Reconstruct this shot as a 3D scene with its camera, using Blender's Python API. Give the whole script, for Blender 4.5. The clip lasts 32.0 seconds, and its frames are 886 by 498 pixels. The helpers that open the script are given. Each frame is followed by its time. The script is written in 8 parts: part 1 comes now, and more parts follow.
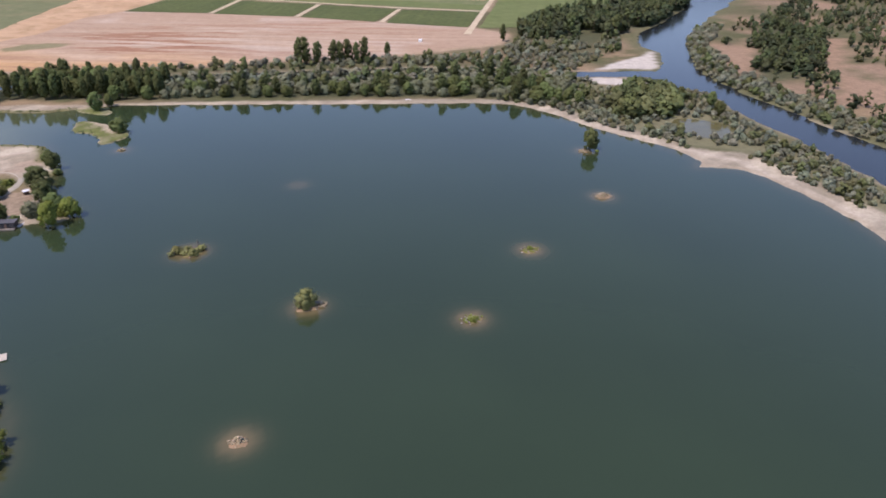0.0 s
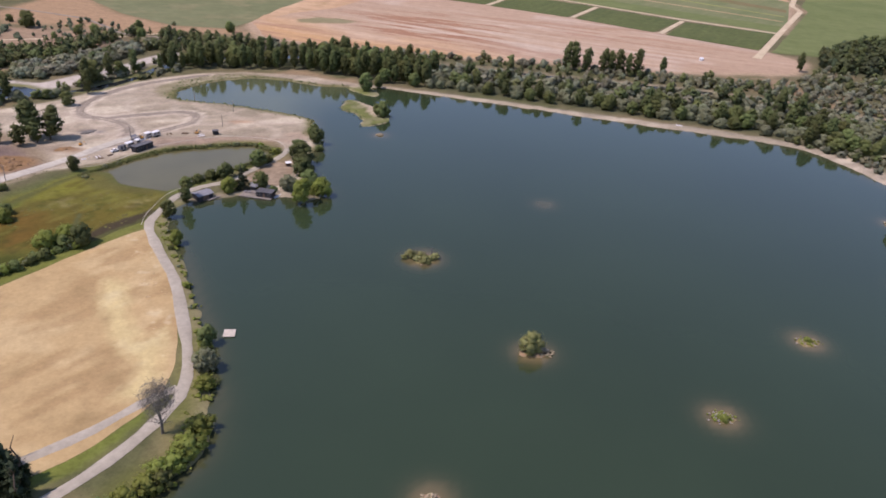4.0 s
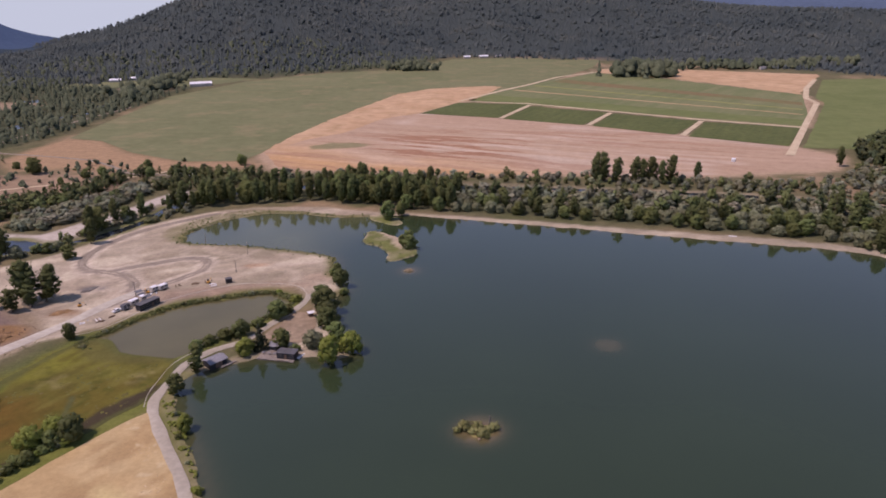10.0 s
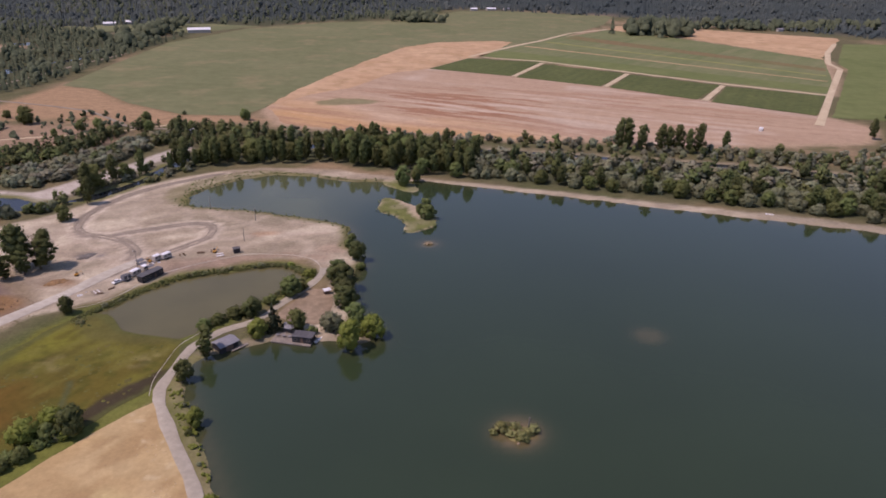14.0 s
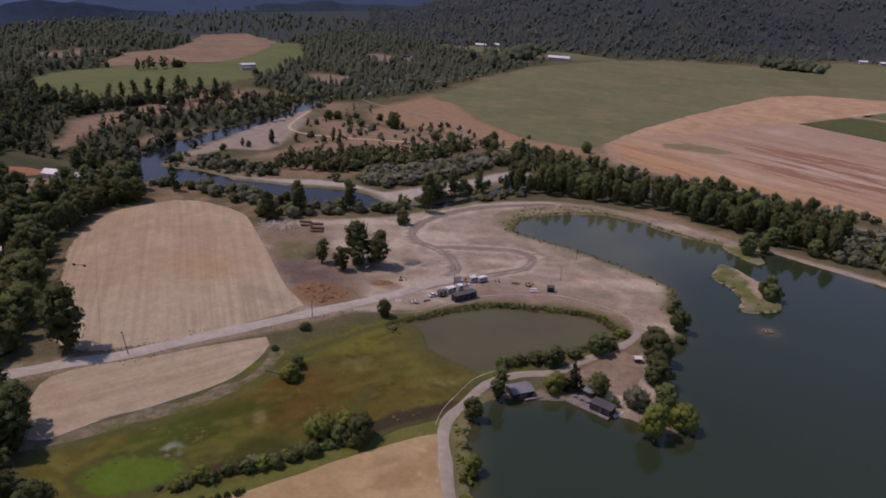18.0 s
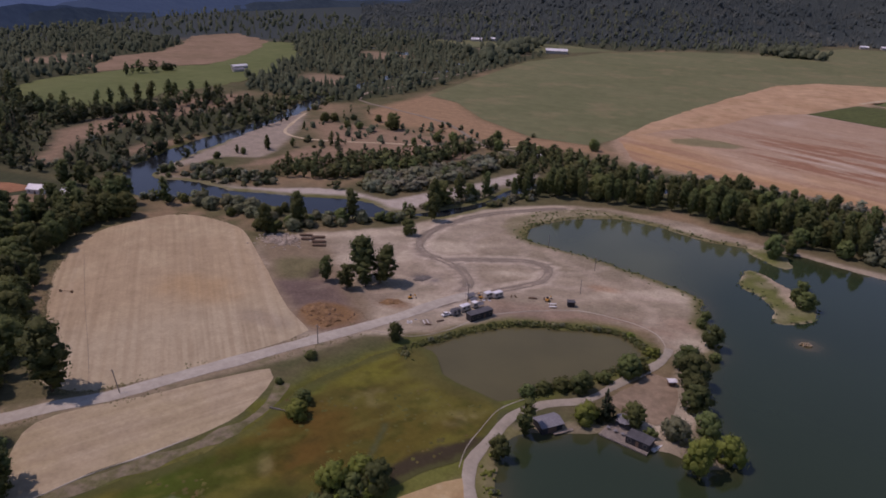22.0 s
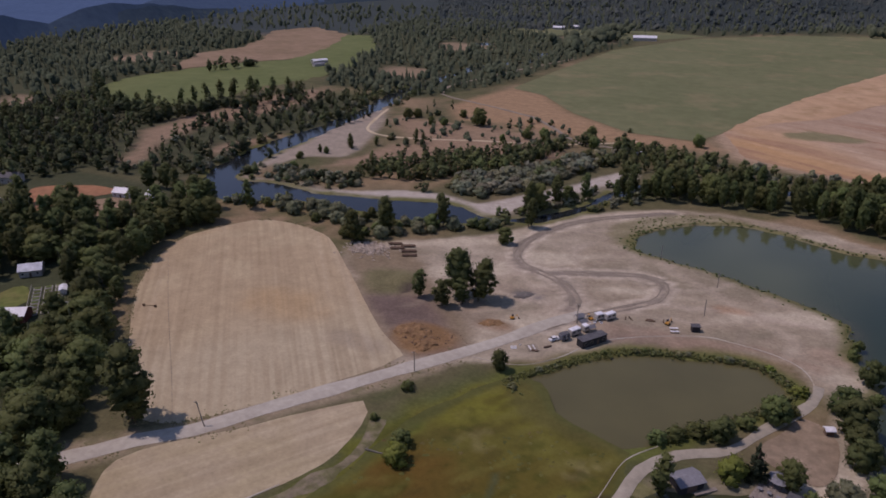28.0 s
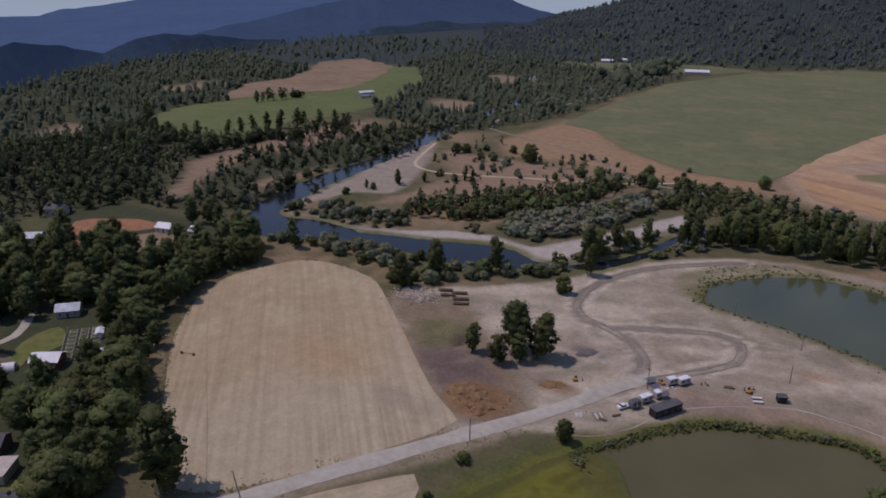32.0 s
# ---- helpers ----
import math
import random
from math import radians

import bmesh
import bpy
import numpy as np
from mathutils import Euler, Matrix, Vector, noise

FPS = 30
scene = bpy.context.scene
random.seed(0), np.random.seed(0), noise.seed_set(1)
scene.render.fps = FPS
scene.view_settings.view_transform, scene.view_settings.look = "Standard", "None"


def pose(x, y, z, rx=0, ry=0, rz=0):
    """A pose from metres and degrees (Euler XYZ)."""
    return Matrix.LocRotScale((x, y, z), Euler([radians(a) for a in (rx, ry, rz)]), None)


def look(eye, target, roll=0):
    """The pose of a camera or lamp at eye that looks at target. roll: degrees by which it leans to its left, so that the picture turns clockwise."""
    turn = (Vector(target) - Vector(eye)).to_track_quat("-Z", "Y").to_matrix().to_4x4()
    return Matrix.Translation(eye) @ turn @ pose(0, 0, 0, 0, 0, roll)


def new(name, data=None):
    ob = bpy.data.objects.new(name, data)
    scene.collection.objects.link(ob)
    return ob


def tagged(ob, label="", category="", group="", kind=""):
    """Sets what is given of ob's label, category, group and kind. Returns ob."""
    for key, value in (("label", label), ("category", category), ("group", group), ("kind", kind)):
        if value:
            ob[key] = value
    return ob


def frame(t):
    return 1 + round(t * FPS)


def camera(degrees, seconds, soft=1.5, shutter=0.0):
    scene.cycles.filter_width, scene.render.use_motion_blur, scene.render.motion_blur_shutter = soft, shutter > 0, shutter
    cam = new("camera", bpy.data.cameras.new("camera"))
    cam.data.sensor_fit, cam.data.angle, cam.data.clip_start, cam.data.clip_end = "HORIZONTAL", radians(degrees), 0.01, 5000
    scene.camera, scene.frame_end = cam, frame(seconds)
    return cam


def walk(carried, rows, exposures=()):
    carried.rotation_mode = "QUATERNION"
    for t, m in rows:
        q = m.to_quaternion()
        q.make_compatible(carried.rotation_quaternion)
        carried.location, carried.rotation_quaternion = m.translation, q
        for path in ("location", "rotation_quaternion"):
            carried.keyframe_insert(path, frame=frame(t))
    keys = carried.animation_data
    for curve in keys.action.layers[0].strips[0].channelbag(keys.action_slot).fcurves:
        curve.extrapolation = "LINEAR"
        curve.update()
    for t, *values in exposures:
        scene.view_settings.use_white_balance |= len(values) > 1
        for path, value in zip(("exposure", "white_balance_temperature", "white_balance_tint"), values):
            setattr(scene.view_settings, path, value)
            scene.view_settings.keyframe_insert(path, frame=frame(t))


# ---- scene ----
from mathutils.geometry import delaunay_2d_cdt

cam = camera(64.0, 32.0, soft=1.75)
PATH = [
    (0, (25.53, -100.75, 138.44), (56.92, -17.22, 93.29), 0.57),
    (0.5, (25.44, -96.44, 138.63), (57.12, -13.18, 93.19), 0.31),
    (1, (25.31, -92.20, 138.72), (57.06, -8.70, 93.77), -0.15),
    (1.5, (25.15, -87.93, 138.77), (56.36, -4.06, 94.14), -0.47),
    (2, (24.67, -83.57, 138.77), (56.38, 0.11, 94.14), 0.65),
    (2.5, (24.28, -79.16, 138.82), (56.20, 4.09, 93.53), -0.20),
    (3, (23.80, -74.94, 138.68), (50.40, 10.64, 94.32), -0.39),
    (3.5, (23.41, -70.48, 138.62), (37.55, 16.99, 92.26), 1.24),
    (4, (22.90, -66.20, 138.36), (24.36, 22.35, 91.92), 3.56),
    (4.5, (22.05, -61.71, 138.19), (20.10, 26.20, 90.57), 4.98),
    (6.5, (18.72, -44.43, 137.26), (14.81, 44.72, 92.13), 3.01),
    (7, (17.37, -40.19, 137.15), (15.14, 49.12, 92.22), 3.47),
    (7.5, (16.01, -36.26, 137.04), (13.98, 54.07, 94.20), 2.94),
    (8, (14.52, -32.14, 137.22), (11.52, 57.64, 93.28), 3.10),
    (8.5, (13.10, -28.31, 137.42), (8.29, 62.03, 94.80), 3.31),
    (9, (11.82, -24.71, 137.61), (6.52, 66.83, 97.72), 2.45),
    (9.5, (10.53, -21.58, 137.63), (7.92, 72.15, 102.88), -0.27),
    (10, (8.86, -18.33, 137.81), (8.18, 76.02, 104.66), -0.59),
    (10.5, (7.15, -15.17, 137.87), (7.16, 79.73, 106.35), -0.56),
    (11, (5.41, -11.81, 137.98), (5.43, 82.86, 105.77), -0.34),
    (11.5, (4.08, -8.29, 138.13), (1.83, 85.60, 103.77), -2.13),
    (12, (2.35, -5.06, 138.23), (0.80, 89.02, 104.35), -0.85),
    (12.5, (0.39, -1.63, 138.33), (1.40, 91.43, 101.72), 0.52),
    (13, (-1.12, 1.42, 138.25), (-0.32, 94.81, 102.50), -0.88),
    (13.5, (-3.15, 4.60, 138.18), (-1.26, 97.52, 101.29), -0.71),
    (14, (-5.53, 7.82, 138.11), (-5.38, 99.85, 99.00), 1.12),
    (14.5, (-6.87, 11.21, 138.06), (-22.37, 100.76, 96.34), 0.29),
    (15, (-8.62, 14.52, 137.91), (-39.69, 99.03, 94.40), 4.76),
    (15.5, (-10.16, 17.70, 137.71), (-49.57, 98.19, 93.36), 6.86),
    (17.5, (-15.51, 29.60, 136.71), (-59.27, 111.00, 98.51), 4.02),
    (18, (-17.22, 32.20, 136.51), (-58.63, 115.46, 99.73), 3.55),
    (18.5, (-19.17, 34.87, 136.61), (-60.10, 117.65, 98.25), 3.16),
    (19, (-21.46, 37.31, 136.81), (-61.58, 119.47, 96.31), 4.17),
    (19.5, (-23.30, 39.43, 136.77), (-64.31, 122.04, 98.11), 2.56),
    (20, (-25.38, 41.51, 136.83), (-64.80, 124.88, 98.16), 1.46),
    (20.5, (-27.67, 43.42, 136.86), (-65.75, 127.42, 98.20), 3.06),
    (21, (-29.26, 45.58, 136.90), (-69.11, 128.81, 98.37), 0.04),
    (21.5, (-31.57, 47.49, 136.98), (-70.46, 130.86, 97.77), 1.91),
    (22, (-33.54, 49.40, 136.95), (-74.38, 132.61, 99.42), 2.23),
    (22.5, (-35.90, 51.44, 137.08), (-76.60, 134.43, 98.92), 3.95),
    (23, (-37.96, 53.56, 137.12), (-79.26, 136.63, 99.79), 2.74),
    (23.5, (-39.90, 55.95, 137.23), (-83.03, 137.54, 98.72), -0.26),
    (24, (-42.89, 57.32, 136.92), (-82.38, 141.89, 101.03), 5.06),
    (24.5, (-44.71, 59.57, 136.80), (-90.50, 139.86, 98.62), 3.34),
    (25, (-46.79, 61.44, 136.58), (-93.56, 140.80, 97.66), 2.79),
    (25.5, (-48.58, 62.60, 136.05), (-93.34, 145.41, 102.29), 0.74),
    (27.5, (-57.17, 68.22, 135.09), (-103.65, 148.45, 97.65), 1.73),
    (28, (-59.19, 69.88, 134.95), (-108.46, 147.67, 95.93), 0.27),
    (28.5, (-61.37, 71.67, 134.88), (-116.65, 144.25, 93.94), 1.18),
    (29, (-64.08, 73.41, 134.95), (-122.01, 141.73, 90.50), 4.78),
    (29.5, (-66.50, 75.63, 135.20), (-126.57, 139.07, 86.55), 4.53),
    (30, (-68.84, 77.52, 135.36), (-128.69, 141.75, 87.48), 4.17),
    (30.5, (-71.14, 79.53, 135.60), (-129.67, 145.91, 89.04), 2.54),
    (31, (-73.20, 81.12, 135.46), (-131.48, 151.30, 94.50), 1.69),
    (31.5, (-75.01, 82.34, 135.08), (-132.56, 157.22, 102.22), 0.75),
    (32, (-77.39, 84.18, 135.06), (-131.89, 160.22, 99.74), 0.36),
]
walk(cam, [(t, look(eye, target, roll)) for t, eye, target, roll in PATH],
     exposures=[(0.0, 0.66, 6600, 27), (4.5, 0.52, 6860, 30), (6.5, 0.15, 7140, 38), (8.0, 0.15, 7160, 40), (10.0, 0.24, 7160, 40), (14.0, 0.20, 7120, 37), (15.5, -0.08, 7030, 40), (17.5, -0.44, 6980, 42), (22.0, -0.50, 6930, 40), (25.0, -0.48, 6840, 38), (28.0, -0.45, 6760, 35), (30.0, -0.50, 6790, 39), (31.2, -0.53, 6680, 37), (32.0, -0.56, 6440, 31)])

# ---- daylight ----
SUN_UP, SUN_TO = radians(61), Vector((-0.94, -0.34, 0)).normalized()
world = bpy.data.worlds.new("sky")
scene.world = world
world.use_nodes = True
wn = world.node_tree.nodes
sky = wn.new("ShaderNodeTexSky")
sky.sky_type, sky.sun_disc = "NISHITA", False
sky.sun_elevation, sky.sun_rotation = SUN_UP, math.atan2(SUN_TO.x, SUN_TO.y)
sky.altitude, sky.air_density, sky.dust_density, sky.ozone_density = 300, 1.0, 0.25, 2.0
wn["Background"].inputs["Strength"].default_value = 0.128
world.node_tree.links.new(sky.outputs[0], wn["Background"].inputs[0])
lamp = bpy.data.lights.new("sun", "SUN")
lamp.energy, lamp.angle, lamp.color = 2.85, radians(0.6), (1.0, 0.94, 0.85)
sun = new("sun", lamp)
to_sun = SUN_TO * math.cos(SUN_UP) + Vector((0, 0, math.sin(SUN_UP)))
sun.matrix_world = look(to_sun * 500, (0, 0, 0))

# ---- small tools ----
GROUND = 0.6   # level of the flats over the water, metres
REF = (-30.0, 40.0)


def smooth(a, b, x):
    t = np.clip((x - a) / (b - a), 0, 1)
    return t * t * (3 - 2 * t)


def lattice(ix, iy, seed):
    h = np.sin(ix * 127.1 + iy * 311.7 + seed * 74.7) * 43758.5453
    return h - np.floor(h)


def wobble(x, y, size, seed=0):
    """Smooth noise from -1 to 1, with hills about size metres wide."""
    u, v = np.asarray(x, float) / size, np.asarray(y, float) / size
    ix, iy = np.floor(u), np.floor(v)
    fx, fy = u - ix, v - iy
    fx, fy = fx * fx * (3 - 2 * fx), fy * fy * (3 - 2 * fy)
    a, b = lattice(ix, iy, seed), lattice(ix + 1, iy, seed)
    c, d = lattice(ix, iy + 1, seed), lattice(ix + 1, iy + 1, seed)
    return 2 * ((a * (1 - fx) + b * fx) * (1 - fy) + (c * (1 - fx) + d * fx) * fy) - 1


def rounded(points, closed=True, step=6.0):
    """A smooth line through the points (Catmull-Rom), with a point about every step metres."""
    p = np.array(points, float)
    n, out = len(p), []
    for i in range(n if closed else n - 1):
        if closed:
            a, b, c, d = p[i - 1], p[i], p[(i + 1) % n], p[(i + 2) % n]
        else:
            a, b, c, d = p[max(i - 1, 0)], p[i], p[i + 1], p[min(i + 2, n - 1)]
        k = max(1, int(np.hypot(*(c - b)) / step))
        for t in np.arange(k) / k:
            out.append(0.5 * (2 * b + (c - a) * t + (2 * a - 5 * b + 4 * c - d) * t**2 + (3 * b - a - 3 * c + d) * t**3))
    if not closed:
        out.append(p[-1])
    return np.array(out)


def inside(x, y, poly):
    hit = np.zeros(np.shape(x), bool)
    for (x0, y0), (x1, y1) in zip(poly, np.roll(poly, -1, 0)):
        if y0 != y1:
            hit ^= ((y0 > y) != (y1 > y)) & (x < (x1 - x0) * (y - y0) / (y1 - y0) + x0)
    return hit


def line_distance(x, y, line, closed=False):
    far = np.full(np.shape(x), 1e9)
    ends = np.roll(line, -1, 0) if closed else line[1:]
    for (x0, y0), (x1, y1) in zip(line, ends):
        dx, dy = x1 - x0, y1 - y0
        t = np.clip(((x - x0) * dx + (y - y0) * dy) / (dx * dx + dy * dy + 1e-9), 0, 1)
        far = np.minimum(far, (x - x0 - t * dx) ** 2 + (y - y0 - t * dy) ** 2)
    return np.sqrt(far)


def within(x, y, poly, edge=60.0):
    """Signed distance to an outline, above zero inside, told apart only within edge metres of its box."""
    poly = np.asarray(poly, float)
    out = np.full(np.shape(x), -edge)
    (x0, y0), (x1, y1) = poly.min(0) - edge, poly.max(0) + edge
    near = (x > x0) & (x < x1) & (y > y0) & (y < y1)
    a, b = x[near], y[near]
    d = line_distance(a, b, poly, True)
    out[near] = np.where(inside(a, b, poly), d, -d)
    return out


def mesh_of(name, verts, faces, material=None, smooth_faces=False):
    me = bpy.data.meshes.new(name)
    me.from_pydata([tuple(map(float, v)) for v in verts], [], [tuple(map(int, f)) for f in faces])
    if material:
        me.materials.append(material)
    if smooth_faces:
        me.polygons.foreach_set("use_smooth", [True] * len(me.polygons))
    me.update()
    return me


def part(name, bm, material, parent=None, label=""):
    """Links a bmesh (or a ready mesh) as one object under parent."""
    if isinstance(bm, bmesh.types.BMesh):
        me = bpy.data.meshes.new(name)
        bm.to_mesh(me)
        bm.free()
        me.materials.append(material)
    else:
        me = bm
    ob = new(name, me)
    if parent:
        ob.parent = parent
    return tagged(ob, label)


def thing(name, x, y, z=GROUND, turn=0.0, label="", category="", group="", kind=""):
    ob = new(name)
    ob.matrix_world = pose(x, y, z, 0, 0, turn)
    return tagged(ob, label, category, group, kind)


def box(bm, sx, sy, sz, x=0, y=0, z=0, bevel=0.0, turn=0.0):
    """A box of that size with its foot's middle at x, y, z, added to bm."""
    made = bmesh.ops.create_cube(bm, size=1.0, matrix=pose(x, y, z + sz / 2, 0, 0, turn) @ Matrix.Diagonal((sx, sy, sz, 1)))
    if bevel:
        edges = {e for v in made["verts"] for e in v.link_edges}
        bmesh.ops.bevel(bm, geom=list(edges), offset=bevel, segments=1, affect="EDGES")
    return bm


def rod(bm, a, b, r0, r1, sides=7):
    a, b = Vector(a), Vector(b)
    m = Matrix.Translation((a + b) / 2) @ (b - a).to_track_quat("Z", "Y").to_matrix().to_4x4()
    bmesh.ops.create_cone(bm, cap_ends=True, segments=sides, radius1=r0, radius2=r1, depth=(b - a).length, matrix=m)
    return bm


# ---- materials ----
def material(name, colour, rough=0.85, second=None, grain=3.0, patches=40.0, third=None, bump=0.0, spec=0.3, metal=0.0,
             vary=0.0, stripes=None, attribute=False, strength=0.35, fine=0.0):
    """Two noises (grain and patches, in metres) mix colour with second and third; vary: change from object to object.
    stripes: (degrees, metres, colour, amount), rows that run that way."""
    m = bpy.data.materials.new(name)
    m.use_nodes = True
    nt = m.node_tree
    n, link = nt.nodes, nt.links.new
    b = n["Principled BSDF"]
    b.inputs["Roughness"].default_value, b.inputs["Metallic"].default_value = rough, metal
    b.inputs["Specular IOR Level"].default_value = spec
    where = n.new("ShaderNodeNewGeometry").outputs["Position"]

    def noise_of(size, detail=4.0):
        t = n.new("ShaderNodeTexNoise")
        t.inputs["Scale"].default_value, t.inputs["Detail"].default_value = 1.0 / size, detail
        t.inputs["Roughness"].default_value = 0.65
        link(where, t.inputs["Vector"])
        return t.outputs[0]

    def ramp(value, lo, hi):
        r = n.new("ShaderNodeMapRange")
        r.inputs["From Min"].default_value, r.inputs["From Max"].default_value = lo, hi
        link(value, r.inputs["Value"])
        return r.outputs[0]

    def mix(a, c, by, mode="MIX"):
        x = n.new("ShaderNodeMix")
        x.data_type, x.blend_type = "RGBA", mode
        for socket, value in ((x.inputs[0], by), (x.inputs[6], a), (x.inputs[7], c)):
            if isinstance(value, (int, float)):
                socket.default_value = value
            elif isinstance(value, tuple):
                socket.default_value = (*value, 1)
            else:
                link(value, socket)
        return x.outputs[2]

    if attribute:
        at = n.new("ShaderNodeAttribute")
        at.attribute_name = "soil"
        base = at.outputs["Color"]
    else:
        base = mix(colour, second or tuple(v * 0.75 for v in colour), ramp(noise_of(patches), 0.38, 0.62))
    if third:
        base = mix(base, third, ramp(noise_of(patches * 0.37), 0.52, 0.68))
    if stripes:
        turn, wide, tint, amount = stripes
        rot = n.new("ShaderNodeMapping")
        rot.inputs["Rotation"].default_value = (0, 0, radians(turn))
        rot.vector_type = "POINT"
        link(where, rot.inputs["Vector"])
        pull = n.new("ShaderNodeMapping")
        pull.inputs["Scale"].default_value = (1.0 / wide, 0.025 / wide, 0.0)
        link(rot.outputs[0], pull.inputs["Vector"])
        w = n.new("ShaderNodeTexNoise")
        w.inputs["Scale"].default_value, w.inputs["Detail"].default_value = 0.6, 3
        link(pull.outputs[0], w.inputs["Vector"])
        streak = ramp(w.outputs[0], 0.44, 0.60)
        strong = n.new("ShaderNodeMath")
        strong.operation = "MULTIPLY"
        link(streak, strong.inputs[0])
        link(ramp(noise_of(patches * 0.8, 2), 0.2, 0.65), strong.inputs[1])
        weak = n.new("ShaderNodeMath")
        weak.operation, weak.inputs[1].default_value = "MULTIPLY", amount
        link(strong.outputs[0], weak.inputs[0])
        base = mix(base, tint, weak.outputs[0])
    grains = noise_of(grain, 6)
    light = n.new("ShaderNodeMapRange")
    light.inputs["From Min"].default_value, light.inputs["From Max"].default_value = 0.3, 0.7
    light.inputs["To Min"].default_value, light.inputs["To Max"].default_value = 1 - strength, 1 + strength
    link(grains, light.inputs["Value"])
    if fine:
        tiny = n.new("ShaderNodeMapRange")
        tiny.inputs["From Min"].default_value, tiny.inputs["From Max"].default_value = 0.3, 0.7
        tiny.inputs["To Min"].default_value, tiny.inputs["To Max"].default_value = 1 - fine, 1 + fine
        link(noise_of(grain * 0.16, 3), tiny.inputs["Value"])
        times = n.new("ShaderNodeMath")
        times.operation = "MULTIPLY"
        link(light.outputs[0], times.inputs[0])
        link(tiny.outputs[0], times.inputs[1])
        shade = times.outputs[0]
    else:
        shade = light.outputs[0]
    gray = n.new("ShaderNodeCombineColor")
    for s in range(3):
        link(shade, gray.inputs[s])
    base = mix(base, gray.outputs[0], 1.0, "MULTIPLY")
    if vary:
        rnd = n.new("ShaderNodeObjectInfo").outputs["Random"]
        hsv = n.new("ShaderNodeHueSaturation")
        for socket, lo, hi in (("Hue", 0.5 - 0.06 * vary, 0.5 + 0.05 * vary), ("Value", 1 - 0.6 * vary, 1 + 0.6 * vary)):
            r = ramp(rnd, 0, 1)
            r.node.inputs["To Min"].default_value, r.node.inputs["To Max"].default_value = lo, hi
            link(r, hsv.inputs[socket])
        link(base, hsv.inputs["Color"])
        base = hsv.outputs[0]
    link(base, b.inputs["Base Color"])
    if bump:
        bp = n.new("ShaderNodeBump")
        bp.inputs["Distance"].default_value, bp.inputs["Strength"].default_value = bump, 0.8
        link(grains, bp.inputs["Height"])
        link(bp.outputs[0], b.inputs["Normal"])
    return m


def leaf_material(name, colour, second, vary=0.5, attribute=False):
    m = material(name, colour, 0.7, second, grain=1.2, patches=4.0, spec=0.15, vary=vary, strength=0.3, attribute=attribute)
    b = m.node_tree.nodes["Principled BSDF"]
    n, link = m.node_tree.nodes, m.node_tree.links.new
    thin = n.new("ShaderNodeBsdfTranslucent")
    link(b.inputs["Base Color"].links[0].from_socket, thin.inputs["Color"])
    both = n.new("ShaderNodeMixShader")
    both.inputs[0].default_value = 0.42
    link(b.outputs[0], both.inputs[1])
    link(thin.outputs[0], both.inputs[2])
    link(both.outputs[0], n["Material Output"].inputs[0])
    return m


M_GROUND = material("ground_soil", (0.1, 0.1, 0.05), 0.95, grain=7.0, bump=0.25, spec=0.1, attribute=True, strength=0.17, fine=0.16)
M_FARMROAD = material("farm_road", (0.50, 0.42, 0.29), 0.95, (0.43, 0.35, 0.235), 3.0, 25.0, None, 0.05, 0.05, strength=0.15)
M_PASTURE = material("pasture_grass", (0.136, 0.150, 0.076), 0.95, (0.160, 0.168, 0.088), 14.0, 160.0, (0.195, 0.180, 0.098), 0.1, 0.05, strength=0.12)
M_APRICOT = material("dry_stubble", (0.46, 0.318, 0.195), 0.95, (0.40, 0.265, 0.155), 16.0, 60.0, (0.34, 0.235, 0.13), 0.1, 0.05, strength=0.15)
M_SOIL = material("tilled_soil", (0.36, 0.26, 0.18), 0.95, grain=9.0, bump=0.15, spec=0.05, attribute=True, strength=0.10, fine=0.10)
M_HAY = material("mown_hay", (0.38, 0.30, 0.19), 0.95, None, 7.0, 40.0, None, 0.12, 0.05, attribute=True, strength=0.10, fine=0.10, stripes=(-46.6, 1.1, (0.265, 0.202, 0.125), 0.42))
M_HAY_LOW = material("mown_hay_low", (0.38, 0.31, 0.20), 0.95, None, 7.0, 34.0, None, 0.12, 0.05, attribute=True, strength=0.10, fine=0.10, stripes=(27.3, 1.1, (0.275, 0.218, 0.135), 0.4))
M_LIME = material("lime_crop", (0.24, 0.25, 0.085), 0.9, (0.19, 0.21, 0.07), 10.0, 60.0, None, 0.1, 0.1, strength=0.12)
M_RUSTCROP = material("rusty_crop", (0.175, 0.125, 0.065), 0.9, (0.145, 0.135, 0.06), 10.0, 80.0, None, 0.1, 0.1, strength=0.14)
M_CROP = material("row_crop", (0.080, 0.098, 0.034), 0.9, (0.094, 0.112, 0.040), 6.0, 60.0, None, 0.2, 0.1,
                  stripes=(28, 4.0, (0.055, 0.078, 0.028), 0.5), strength=0.2)
M_STRIPS = material("strip_crop", (0.118, 0.145, 0.062), 0.9, (0.150, 0.165, 0.078), 10.0, 130.0, None, 0.1, 0.1,
                    stripes=(35, 7.0, (0.185, 0.185, 0.095), 0.7), strength=0.12)
M_GREENFIELD = material("green_field", (0.112, 0.140, 0.050), 0.9, (0.138, 0.162, 0.062), 14.0, 90.0, None, 0.1, 0.1, strength=0.12)
M_FARBROWN = material("far_dry_field", (0.27, 0.195, 0.13), 0.95, (0.22, 0.16, 0.10), 14.0, 60.0, None, 0.1, 0.05, strength=0.15)
M_GRAVEL = material("gravel_road", (0.43, 0.40, 0.335), 0.95, (0.38, 0.35, 0.29), 2.5, 18.0, None, 0.06, 0.1, strength=0.14)
